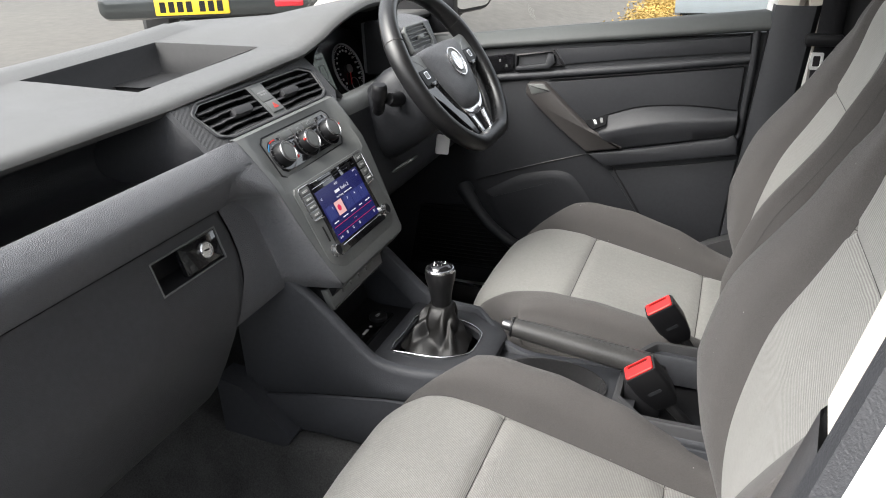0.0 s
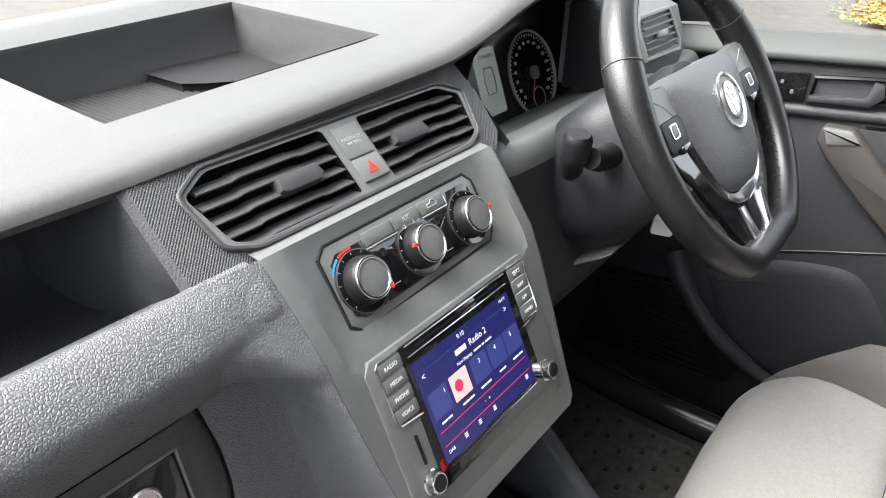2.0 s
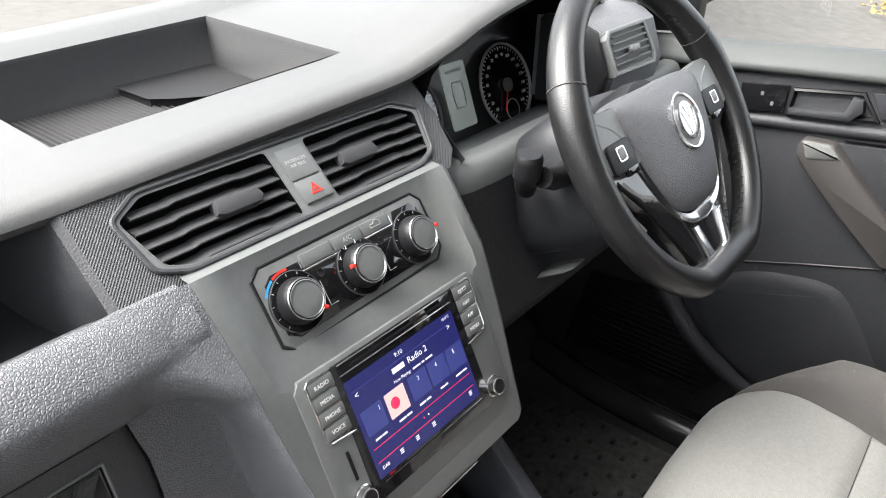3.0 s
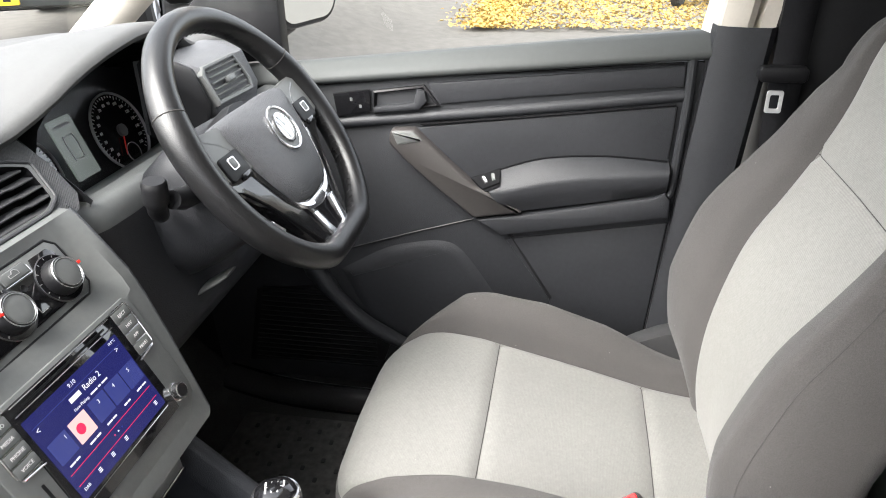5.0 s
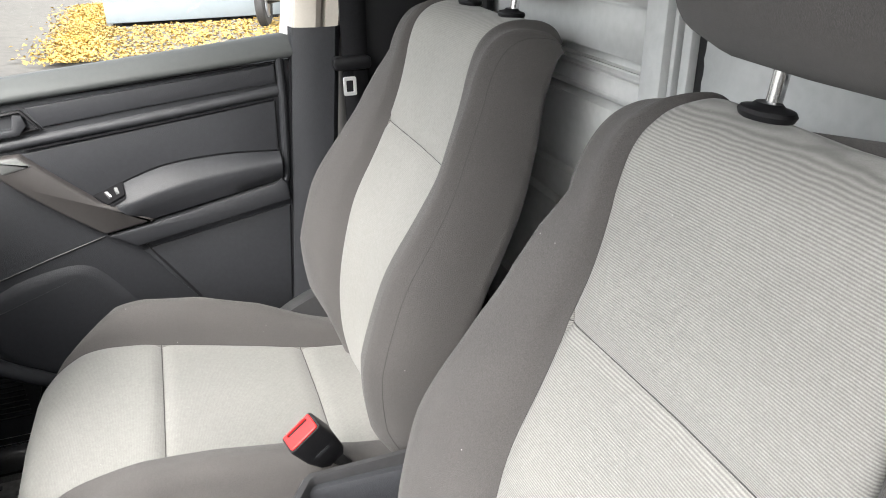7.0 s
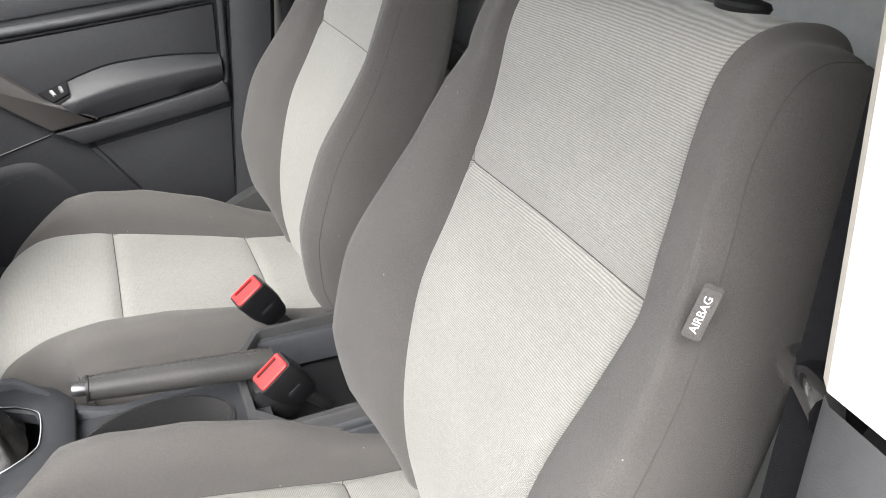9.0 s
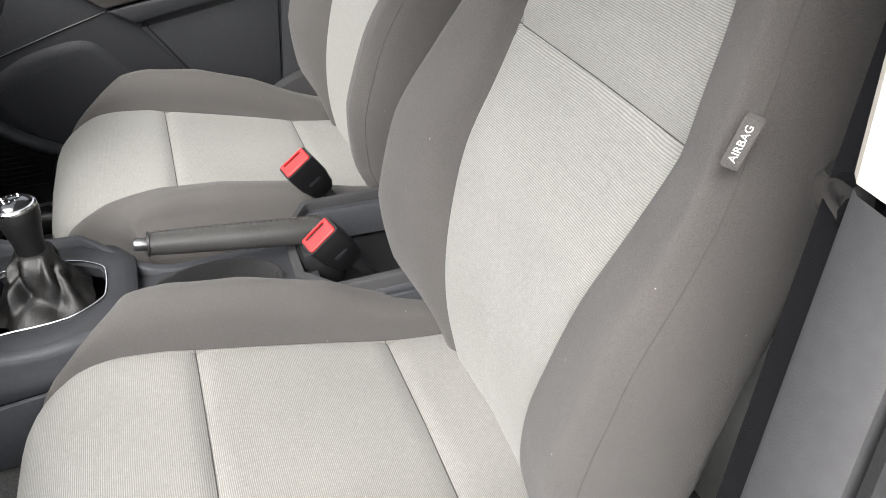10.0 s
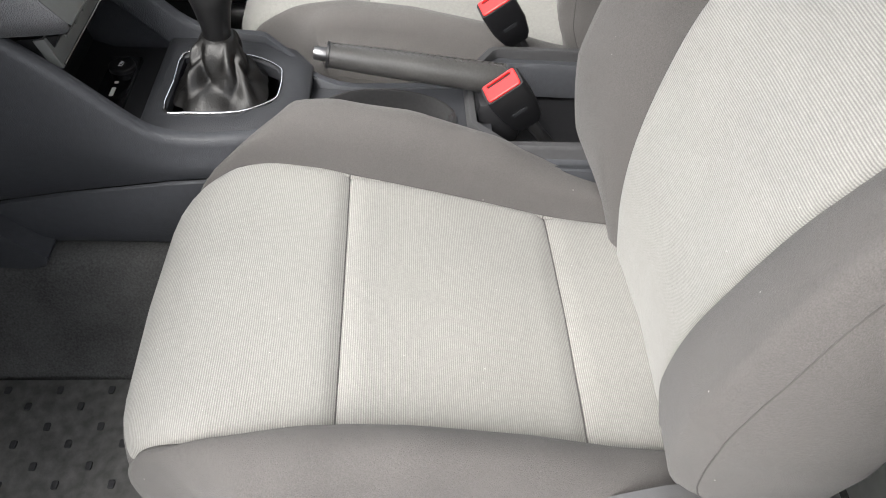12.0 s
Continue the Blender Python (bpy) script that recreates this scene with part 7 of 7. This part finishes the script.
    # black strips drawn for trim joints and the shade under the sill overhang
    for pts, r in (
            ([(0.0045, 0.066, 0.7905), (0.0045, 0.30, 0.763), (0.0045, 0.490, 0.743)], 0.0018),
            ([(0.0035, 0.062, 0.857), (0.0035, 0.312, 0.838), (0.0035, 0.505, 0.826), (0.0035, 0.66, 0.809)], 0.0020),
            ([(0.0045, 0.0645, 0.787), (0.0045, 0.066, 0.74), (0.0045, 0.068, 0.698)], 0.0014),
            ([(0.0050, 0.070, 0.6935), (0.0050, 0.168, 0.6985), (0.0050, 0.269, 0.6915), (0.0050, 0.34, 0.6705), (0.0050, 0.395, 0.649)], 0.0014),
            ([(0.0065, rear_y(z) + 0.001, z) for z in (0.868, 0.76, 0.66, 0.55, 0.42, 0.30)], 0.0035)):
        bm = bmn()
        tube(bm, spline([(XD - d_, y, z) for d_, y, z in pts], 5), r, 8)
        part("joint_and_shade_line", bm, MATT, d, "black strip for joint and shade lines")
    # armrest: shelf with rounded front
    bm = bmn()
    rows = []
    for y in np.linspace(0.395, 0.066, 26):
        zt = eased([(0.066, 0.692), (0.168, 0.697), (0.269, 0.690), (0.34, 0.669), (0.40, 0.645)], y)
        zf = eased([(0.066, 0.681), (0.236, 0.663), (0.359, 0.632), (0.40, 0.618)], y)
        zb = curve_at([(0.066, 0.637), (0.303, 0.593), (0.40, 0.575)], y)
        k = min(1, (0.405 - y) / 0.06)
        px = XD - 0.010 - 0.020 * k
        rows.append([(XD + 0.002, y, zt), (XD - 0.006, y, zt - 0.001), (px + 0.010, y, zf + 0.006), (px + 0.002, y, zf), (px, y, zf - 0.008), (px + 0.004, y, zf * 0.5 + zb * 0.5), (px + 0.014, y, zb + 0.002), (XD, y, zb)])
    grid(bm, rows)
    part("armrest", bm, TRIM, d, "moulded armrest with a rounded edge", sharp=60)
    # window switches lie on the sloping front of the armrest
    lower = [(0.730, 0.401, 0.645), (0.730, 0.349, 0.663), (0.7155, 0.349, 0.644), (0.7155, 0.379, 0.630)]
    bm = bmn()
    loft(bm, [[(x + 0.003 * k, y, z + 0.003 * k) for x, y, z in lower] for k in (-1, 0)] + [[(x - 0.0015, y, z + 0.0045) for x, y, z in lower]])
    sw = part("window_switch_plate", bm, MATT, d, "black window switch plate")
    for k in (0.36, 0.72):
        bm = bmn()
        p = [Vector(lower[0]).lerp(Vector(lower[1]), k), Vector(lower[3]).lerp(Vector(lower[2]), k)]
        a, b = p[0].lerp(p[1], 0.25) + Vector((-0.002, 0, 0.005)), p[0].lerp(p[1], 0.7) + Vector((-0.002, 0, 0.005))
        loft(bm, [[q + Vector((0, dy_, -0.002)), q + Vector((0, dy_ * 0.7, 0.002)), q + Vector((0, -dy_ * 0.7, 0.002)), q + Vector((0, -dy_, -0.002))] for q, dy_ in ((a, 0.0035), (b, 0.003))])
        part("switch", bm, CHROME if k < 0.5 else PANEL, sw)
    # ledge below the armrest, and the lower panel
    door_piece("ledge", [(0.391, 0.5735), (0.302, 0.5885), (0.261, 0.596), (0.085, 0.6325), (0.068, 0.642), (0.058, 0.630), (0.056, 0.596), (0.346, 0.544)], 0.0, 0.022, TRIM, d, 0.006, "raised band below the armrest")
    door_piece("lower_panel", [(0.338, 0.530), (rear_y(0.58) + 0.006, 0.580), (rear_y(0.25) + 0.006, 0.25), (0.20, 0.25), (0.255, 0.412)], -0.001, 0.005, TRIM, d, 0.003)
    # grab handle that runs down into the diagonal brace
    bm = bmn()
    outline = soften(dp([(0.541, 0.736), (0.498, 0.738), (0.443, 0.685), (0.390, 0.636), (0.367, 0.629), (0.307, 0.592), (0.394, 0.577), (0.463, 0.633), (0.518, 0.683), (0.545, 0.712)]), 0.006, 3)
    slab(bm, outline, DOOR, 0.0, 0.024, 0.005)
    handle = part("grab_handle", bm, HANDLE, d, "smooth dark grab handle", sharp=45)
    # end cap in a paler plastic: the lit facet is put into its colour
    bm = bmn()
    slab(bm, soften(dp([(0.539, 0.7345), (0.500, 0.7365), (0.482, 0.719), (0.529, 0.709)]), 0.004, 3), DOOR, 0.010, 0.0260, 0.004)
    part("lit_handle_cap", bm, PANEL, handle, "end cap of the handle, paler for its lit facet")
    bm = bmn()
    tube(bm, [(XD - 0.0015, 0.330, 0.540), (XD - 0.0025, 0.30, 0.492), (XD - 0.0025, 0.25, 0.412)], 0.004, 6)
    part("panel_crease", bm, BLACK, d)
    bm = bmn()
    tube(bm, [(XD - 0.0005, 0.397, 0.566), (XD - 0.0005, 0.50, 0.535), (XD - 0.0005, 0.61, 0.499), (XD - 0.0005, 0.68, 0.474)], 0.0016, 6)
    part("panel_joint", bm, BLACK, d)
    # map pocket and lower front
    bm = bmn()
    outer = dp(spline([(0.66, 0.442), (0.616, 0.468), (0.562, 0.497), (0.50, 0.513), (0.455, 0.517), (0.425, 0.505), (0.393, 0.466), (0.35, 0.40), (0.30, 0.33), (0.42, 0.27), (0.56, 0.30), (0.62, 0.36), (0.66, 0.452)], 3)[:-1])
    rings = [(outer, 0.0), (shrink(outer, 0.006), 0.003), (shrink(outer, 0.014), 0.006), (shrink(outer, 0.022), 0.007)]
    loft(bm, [[DOOR @ Vector((x, y, w)) for x, y in pl] for pl, w in rings])
    part("map_pocket", bm, TRIM, d, sharp=50)
    bm = bmn()
    tube(bm, spline([(XD - 0.002, 0.715, 0.452), (XD - 0.022, 0.690, 0.425), (XD - 0.030, 0.645, 0.375), (XD - 0.030, 0.60, 0.335), (XD - 0.02, 0.52, 0.285), (XD - 0.01, 0.42, 0.25)], 4), [0.024] * 3 + [0.019] * 3 + [0.015] * 9 + [0.013] * 6, 12)
    part("speaker_arch", bm, TRIM, d, "rounded moulding round the speaker")
    bm = bmn()
    slab(bm, dp([(0.84, 0.385), (0.695, 0.405), (0.56, 0.295), (0.58, 0.24), (0.88, 0.21)]), DOOR, 0.0, 0.014, 0.004)
    sp = part("speaker_grille", bm, BLACK, d, "black ribbed speaker grille")
    for k in range(16):
        z = 0.225 + 0.0115 * k
        y0 = 0.585 if z < 0.30 else 0.565 + (z - 0.295) * 1.18
        bm = bmn()
        rod(bm, (XD - 0.0145, y0 + 0.01, z), (XD - 0.0145, 0.865 - (z - 0.21) * 0.22, z + 0.0), 0.0016, 6)
        part("rib", bm, MATT, sp)
    bm = bmn()
    tube(bm, spline([(XD - 0.015, 0.93, 0.165), (XD - 0.03, 0.80, 0.150), (XD - 0.035, 0.60, 0.145), (XD - 0.03, 0.2, 0.15), (XD - 0.02, 0.06, 0.16)], 4), 0.03, 12)
    part("lower_moulding", bm, CUP, d, "rounded lower moulding")
    # outer skin, glass and mirror
    bm = bmn()
    box(bm, 0.80, 0.835, 0.0, 1.05, -0.14, 0.79, 0.02)
    part("outer_skin", bm, PAINT, d, "white painted outer skin")
    bm = bmn()
    grid(bm, [[(0.780 - 0.13 * k, y, 0.845 + 0.52 * k) for y in (0.0, 0.4, 0.95 - 0.45 * k)] for k in (0, 0.5, 1)])
    g = part("glass", bm, GLASS, d, "clear side window")
    g.visible_shadow = False
    bm = bmn()
    slab(bm, dp([(0.74, 0.845), (0.98, 0.815), (0.98, 0.86), (0.84, 1.0), (0.74, 0.99)]), DOOR @ pose(0, 0, -0.045), -0.01, 0.02, 0.006)
    part("mirror_sail", bm, BLACK, d, "black plastic corner piece")
    bm = bmn()
    tube(bm, [(0.772, 0.018, 0.88), (0.70, -0.015, 1.18), (0.665, -0.03, 1.36)], 0.022, 10)
    part("window_frame", bm, PAINT, d, "white painted window frame")


def door_mirror():
    m = thing("door_mirror", (0.93, 0.78, 0.87), "white door mirror with reflective glass", "door mirror")
    M = look((0.955, 0.755, 0.975), (0.955 + 0.30, 0.755 + 1.0, 0.975 + 0.02)) 
    bm = bmn()
    sec = rounded(0.20, 0.215, 0.05, 5)
    loft(bm, [[M @ Vector((x * k, y * k, -h)) for x, y in sec] for k, h in ((0.96, 0.0), (1.0, 0.008), (1.0, 0.03), (0.90, 0.07), (0.6, 0.10))])
    part("housing", bm, BLACK, m, "dark mirror housing")
    bm = bmn()
    slab(bm, rounded(0.178, 0.192, 0.042, 5), M, 0.0005, 0.002)
    part("mirror_glass", bm, material("mirror_glass_surface", (0.9, 0.92, 0.92), 0.01, metal=1.0, vary=0.01), m, "reflective mirror glass")
    bm = bmn()
    tube(bm, [(0.80, 0.83, 0.86), (0.86, 0.82, 0.865), (0.93, 0.80, 0.885)], [0.03, 0.028, 0.03], 12)
    part("arm", bm, BLACK, m)


drivers_door()
door_mirror()


# ---- seat belts ----
def webbing(pts, width, across, name, parent):
    bm = bmn()
    a = Vector(across).normalized() * width / 2
    rows = [[Vector(p) - a, Vector(p), Vector(p) + a] for p in pts]
    grid(bm, rows)
    return solid(part(name, bm, BELT, parent, "black woven webbing"), 0.0014, 0)


BELT = material("belt_webbing", (0.010, 0.010, 0.011), 0.85, spec=0.08, vary=0.2, bump=0.5, bump_scale=1200)


def belts():
    b = thing("seat_belt", (0.68, -0.09, 0.25), "black driver's seat belt with pale tongue on the pillar", "seat belt", group="seat belts")
    webbing(spline([(0.690, -0.09, 1.34), (0.692, -0.088, 1.1), (0.690, -0.083, 0.90), (0.690, -0.082, 0.80), (0.692, -0.085, 0.55), (0.70, -0.06, 0.30)], 4), 0.046, (0.25, 1, 0), "webbing", b)
    bm = bmn()
    slab(bm, rounded(0.070, 0.024, 0.008, 3), Matrix(((0, 0, -1, 0.684), (-1, 0, 0, -0.074), (0, 1, 0, 0.855), (0, 0, 0, 1))), -0.004, 0.012, 0.004)
    part("tongue_grip", bm, BLACK, b, "black tongue grip")
    bm = bmn()
    T = Matrix(((0, 0, -1, 0.672), (-1, 0, 0, -0.066), (0, 1, 0, 0.815), (0, 0, 0, 1)))
    frame_ring(bm, rounded(0.024, 0.034, 0.003, 2), rounded(0.013, 0.021, 0.002, 2), T, -0.001, 0.002, 0.0006)
    part("tongue", bm, ZINC, b, "bright steel tongue")
    b = thing("seat_belt", (-0.63, 0.03, 0.2), "black passenger seat belt hanging by the door pillar", "seat belt", group="seat belts")
    webbing([(pillar_x(z) + 0.022, pillar_y(z) - 0.055, z) for z in np.linspace(0.42, 1.3, 10)], 0.046, (0.9, 0.35, 0), "webbing", b)
    bm = bmn()
    tube(bm, [(pillar_x(z) + 0.043, pillar_y(z) - 0.0465, z) for z in np.linspace(0.42, 1.3, 10)], 0.0003, 5)
    part("edge_stitch", bm, TRIM_GREY, b)
    bm = bmn()
    tube(bm, [(-0.640, 0.012, 0.868), (-0.612, -0.012, 0.858), (-0.588, -0.031, 0.845), (-0.582, -0.038, 0.832)], [0.012, 0.012, 0.012, 0.009], 12)
    part("belt_stop", bm, GLOSS, b, "black plastic belt stop")
    bm = bmn()
    tube(bm, [(-0.598, -0.018, 0.862), (-0.590, -0.024, 0.858)], [0.005, 0.005], 10)
    part("stop_button", bm, BLACK, b)


belts()

# ---- outside ----
ASPHALT = material("weathered_road", (0.078, 0.073, 0.065), 0.9, vary=0.3, scale=1.6, bump=0.6, bump_scale=60)
PAVING = material("pale_worn_concrete", (0.105, 0.099, 0.088), 0.9, vary=0.22, scale=1.2, bump=0.5, bump_scale=30)
LEAF = material("yellow_fallen_leaf", (0.34, 0.225, 0.055), 0.7, vary=0.5, scale=8)
BOXGREY = material("grey_painted_steel", (0.20, 0.23, 0.25), 0.45, vary=0.08)
BOXTOP = material("pale_blue_grey_lid", (0.30, 0.35, 0.38), 0.4, vary=0.05)
CARPAINT = material("dark_car_paint", (0.035, 0.039, 0.039), 0.2, vary=0.1, coat=0.7)
PLATE = material("yellow_reflective_plate", (0.85, 0.55, 0.03), 0.4, vary=0.03)
TYRE = material("tyre_rubber", (0.025, 0.025, 0.026), 0.8, vary=0.2, bump=0.4, bump_scale=120)
RIM = material("grey_alloy", (0.4, 0.4, 0.41), 0.35, metal=0.8)
LAMP_RED = material("red_lamp_lens", (0.5, 0.02, 0.03), 0.15, vary=0.05, coat=0.6)


def ground():
    g = thing("ground", (0, 0, GROUND), "pale weathered road surface with worn patches", "ground", kind="structure")
    bm = bmn()
    R = [0, 1.6, 2.1, 2.6, 3.1, 3.6, 5, 7, 9, 14, 30, 80, 250, 900]
    xs = sorted({s * v for v in R for s in (-1, 1)})

    def rise(y):
        """The road climbs a little ahead of the van."""
        k = min(1, max(0, (y - 1.6) / 1.9))
        return 0.38 * k * k * (3 - 2 * k)
    grid(bm, [[(x, y, GROUND + 0.012 * math.sin(x * 0.7) * math.sin(y * 0.6) * (1 if abs(x) + abs(y) < 100 else 0) + rise(y)) for x in xs] for y in xs])
    part("road", bm, ASPHALT, g)
    bm = bmn()
    slab(bm, [(7.7, -14), (30, -14), (30, 1.28), (9.0, 1.30), (7.7, 1.2)], Matrix.Identity(4), GROUND - 0.05, GROUND + 0.03, 0.01)
    part("verge", bm, PAVING, g, "pale paved verge")
    bm = bmn()
    slab(bm, [(8.0, 12.30), (20.0, 19.75), (19.9, 19.9), (7.9, 12.45)], Matrix.Identity(4), GROUND + 0.36, GROUND + 0.40, 0.004)
    part("road_line", bm, LEAF, g, "worn yellow road line")


def leaves():
    """Fallen leaves round the box: small bent blades in one heap."""
    rnd = random.Random(5)
    verts, faces = [], []
    for _ in range(24000):
        x, y = rnd.uniform(7.5, 12.5), rnd.uniform(-4.0, 1.35)
        if rnd.random() < 0.25:
            y = rnd.gauss(1.2, 0.18)
        if 9.75 < x < 10.9 and -1.5 < y < 0.95:
            continue
        a, s = rnd.uniform(0, 6.28), rnd.uniform(0.014, 0.032)
        c, q = math.cos(a) * s, math.sin(a) * s
        z = GROUND + 0.034 + rnd.uniform(0, 0.03)
        n = len(verts)
        t = rnd.uniform(-0.02, 0.03)
        verts += [(x - c, y - q, z), (x - q * 0.6, y + c * 0.6, z + t), (x + c, y + q, z + 0.005), (x + q * 0.6, y - c * 0.6, z + 0.01)]
        faces += [(n, n + 1, n + 2), (n, n + 2, n + 3)]
    me = bpy.data.meshes.new("fallen_leaves")
    me.from_pydata(verts, [], faces)
    me.materials.append(LEAF)
    tagged(new("fallen_leaves", me), "scattered yellow fallen leaves on the verge", "leaves", kind="stuff")


def grey_box():
    b = thing("storage_box", (10.2, -0.3, GROUND + 0.03), "long grey steel box with pale lid on the verge", "storage box")
    bm = bmn()
    box(bm, 9.85, 10.75, -1.35, 0.92, GROUND + 0.08, GROUND + 0.42, 0.015)
    part("body", bm, BOXGREY, b)
    bm = bmn()
    box(bm, 9.80, 10.80, -1.40, 0.97, GROUND + 0.42, GROUND + 0.50, 0.015)
    part("lid", bm, BOXTOP, b, "pale blue-grey lid")
    for x, y in ((9.95, -1.2), (9.95, 0.8), (10.65, -1.2), (10.65, 0.8)):
        bm = bmn()
        box(bm, x - 0.05, x + 0.05, y - 0.05, y + 0.05, GROUND + 0.028, GROUND + 0.085, 0.008)
        part("foot", bm, BLACK, b)
    bm = bmn()
    turned(bm, look((9.848, -0.55, GROUND + 0.33), (12, -0.55, GROUND + 0.33)), [(0.028, 0), (0.028, 0.01), (0.02, 0.014)], 16)
    part("reflector", bm, LAMP_RED, b, "round red reflector")


def wheel_at(parent, x, y, r, w, facing, z0=GROUND):
    M = look((x, y, z0 + r), (x + facing[0], y + facing[1], z0 + r))
    bm = bmn()
    turned(bm, M, [(r * 0.62, -w / 2), (r * 0.93, -w / 2), (r, -w * 0.36), (r, w * 0.36), (r * 0.93, w / 2), (r * 0.62, w / 2)], 40, caps=False)
    wh = part("wheel", bm, TYRE, parent, "black tyre on grey rim")
    bm = bmn()
    turned(bm, M, [(r * 0.64, -w * 0.42), (r * 0.60, -w * 0.30), (r * 0.56, 0.0), (r * 0.60, w * 0.30), (r * 0.64, w * 0.42)], 40, caps=False)
    part("rim", bm, RIM, wh)
    for k in range(5):
        a = 2 * math.pi * k / 5
        for h in (-w * 0.36, w * 0.36):
            bm = bmn()
            rod(bm, M @ Vector((r * 0.10 * math.cos(a), r * 0.10 * math.sin(a), h)), M @ Vector((r * 0.60 * math.cos(a), r * 0.60 * math.sin(a), h)), r * 0.07, 8)
            part("spoke", bm, RIM, wh)
    bm = bmn()
    turned(bm, M, [(r * 0.16, -w * 0.40), (r * 0.16, w * 0.40)], 16)
    part("hub", bm, RIM, wh)


def motorbike():
    m = thing("motorcycle", (9.3, -1.35, GROUND + 0.03), "parked dark motorcycle beside the grey box", "motorcycle")
    wheel_at(m, 9.15, -0.98, 0.30, 0.11, (0.35, 1.0), GROUND + 0.03)
    wheel_at(m, 9.62, -2.25, 0.30, 0.13, (1.0, 0.35), GROUND + 0.03)
    bm = bmn()
    tube(bm, [(9.16, -1.0, GROUND + 0.34), (9.3, -1.4, GROUND + 0.46), (9.5, -1.95, GROUND + 0.42), (9.62, -2.25, GROUND + 0.34)], [0.045, 0.13, 0.15, 0.05], 12)
    part("engine", bm, BLACK, m, "dark engine and frame")
    bm = bmn()
    tube(bm, [(9.12, -1.02, GROUND + 0.40), (9.05, -1.5, GROUND + 0.36), (9.25, -2.3, GROUND + 0.42)], [0.05, 0.06, 0.07], 12)
    part("exhaust", bm, RIM, m, "steel exhaust")
    bm = bmn()
    tube(bm, spline([(9.2, -1.15, GROUND + 0.9), (9.32, -1.45, GROUND + 0.92), (9.48, -1.9, GROUND + 0.80), (9.6, -2.3, GROUND + 0.85)], 4), [0.07, 0.1, 0.13, 0.15, 0.15, 0.14, 0.13, 0.12, 0.12, 0.11, 0.1, 0.08, 0.05], 12)
    part("saddle_and_tank", bm, BLACK, m)
    bm = bmn()
    rod(bm, (9.16, -1.0, GROUND + 0.34), (9.24, -1.22, GROUND + 1.0), 0.035, 10)
    part("fork", bm, RIM, m)


def parked_car(P):
    """A dark off-road car seen low from behind through the windscreen; P puts its tail at the origin, nose along +y."""
    c = thing("parked_car", tuple(P @ Vector((0, 0, 0))), "dark grey parked car with yellow rear plate", "car")
    sec = [(-0.70, 0.46), (-0.80, 0.60), (-0.84, 0.80), (-0.83, 1.02), (-0.76, 1.30), (-0.66, 1.62), (-0.50, 1.70), (0.50, 1.70), (0.66, 1.62), (0.76, 1.30), (0.83, 1.02), (0.84, 0.80), (0.80, 0.60), (0.70, 0.46)]
    bm = bmn()
    rings = []
    for y, k, low, top in ((0.06, 0.92, 0.55, 1.02), (0.10, 0.97, 0.52, 1.30), (0.24, 1.0, 0.48, 1.62), (0.6, 1.0, 0.52, 1.70), (2.4, 1.0, 0.46, 1.70), (2.9, 1.0, 0.46, 1.20), (3.9, 0.97, 0.50, 1.05), (4.2, 0.88, 0.56, 0.90)):
        rings.append([P @ Vector((x * k, y, min(max(z, low), top - 0.001 * i))) for i, (x, z) in enumerate(sec)])
    loft(bm, rings)
    part("body", bm, CARPAINT, c, sharp=40)
    bm = bmn()
    slab(bm, rounded(1.60, 0.20, 0.08, 6), P @ pose(0, 0.05, 0.53, 90, 0, 0), -0.10, 0.11, 0.06)
    part("bumper", bm, CARPAINT, c, "dark grey rear bumper")
    N = P @ pose(-0.12, -0.062, 0.515, 90, 0, 0)
    bm = bmn()
    slab(bm, rounded(0.52, 0.111, 0.01), N, -0.01, 0.004, 0.002)
    pl = part("rear_plate", bm, PLATE, c, "yellow plate with dark bars")
    for k in range(7):
        bm = bmn()
        slab(bm, rounded(0.042, 0.072, 0.004, 2), N @ pose(-0.205 + 0.062 * k + (0.03 if k > 3 else 0), 0, 0.004), 0, 0.001)
        part("plate_bar", bm, BLACK, pl)
    bm = bmn()
    slab(bm, rounded(0.20, 0.045, 0.015), P @ pose(0.56, -0.058, 0.515, 90, 0, 0), -0.01, 0.006, 0.003)
    part("rear_lamp", bm, LAMP_RED, c, "red rear lamp strip")
    bm = bmn()
    rod(bm, P @ Vector((-0.6, 0.95, 0.36)), P @ Vector((0.6, 0.95, 0.36)), 0.06, 10)
    part("axle", bm, BLACK, c)
    q = P.to_3x3() @ Vector((1, 0, 0))
    for x in (-0.62, 0.62):
        for y in (0.95, 3.25):
            p = P @ Vector((x, y, 0))
            wheel_at(c, p.x, p.y, 0.36, 0.25, (q.x, q.y), p.z)


def yard_wall():
    """Unseen plain wall, added on the passenger's side to hold back low sky light."""
    w = thing("wall_unseen", (-3.45, 1.0, GROUND), "unseen plain grey wall added to block low side light", "wall", kind="structure")
    bm = bmn()
    box(bm, -3.55, -3.35, -7.0, 9.0, GROUND - 0.05, 1.45, 0.02)
    part("render_coat", bm, PAVING, w)
    bm = bmn()
    box(bm, -3.6, -3.30, -7.02, 9.02, 1.452, 1.53, 0.015)
    part("coping", bm, BOXGREY, w, "grey top of the added wall")


ground()
yard_wall()
leaves()
grey_box()
motorbike()
parked_car(pose(3.46, 3.58, GROUND + 0.385, 0, 0, -68))
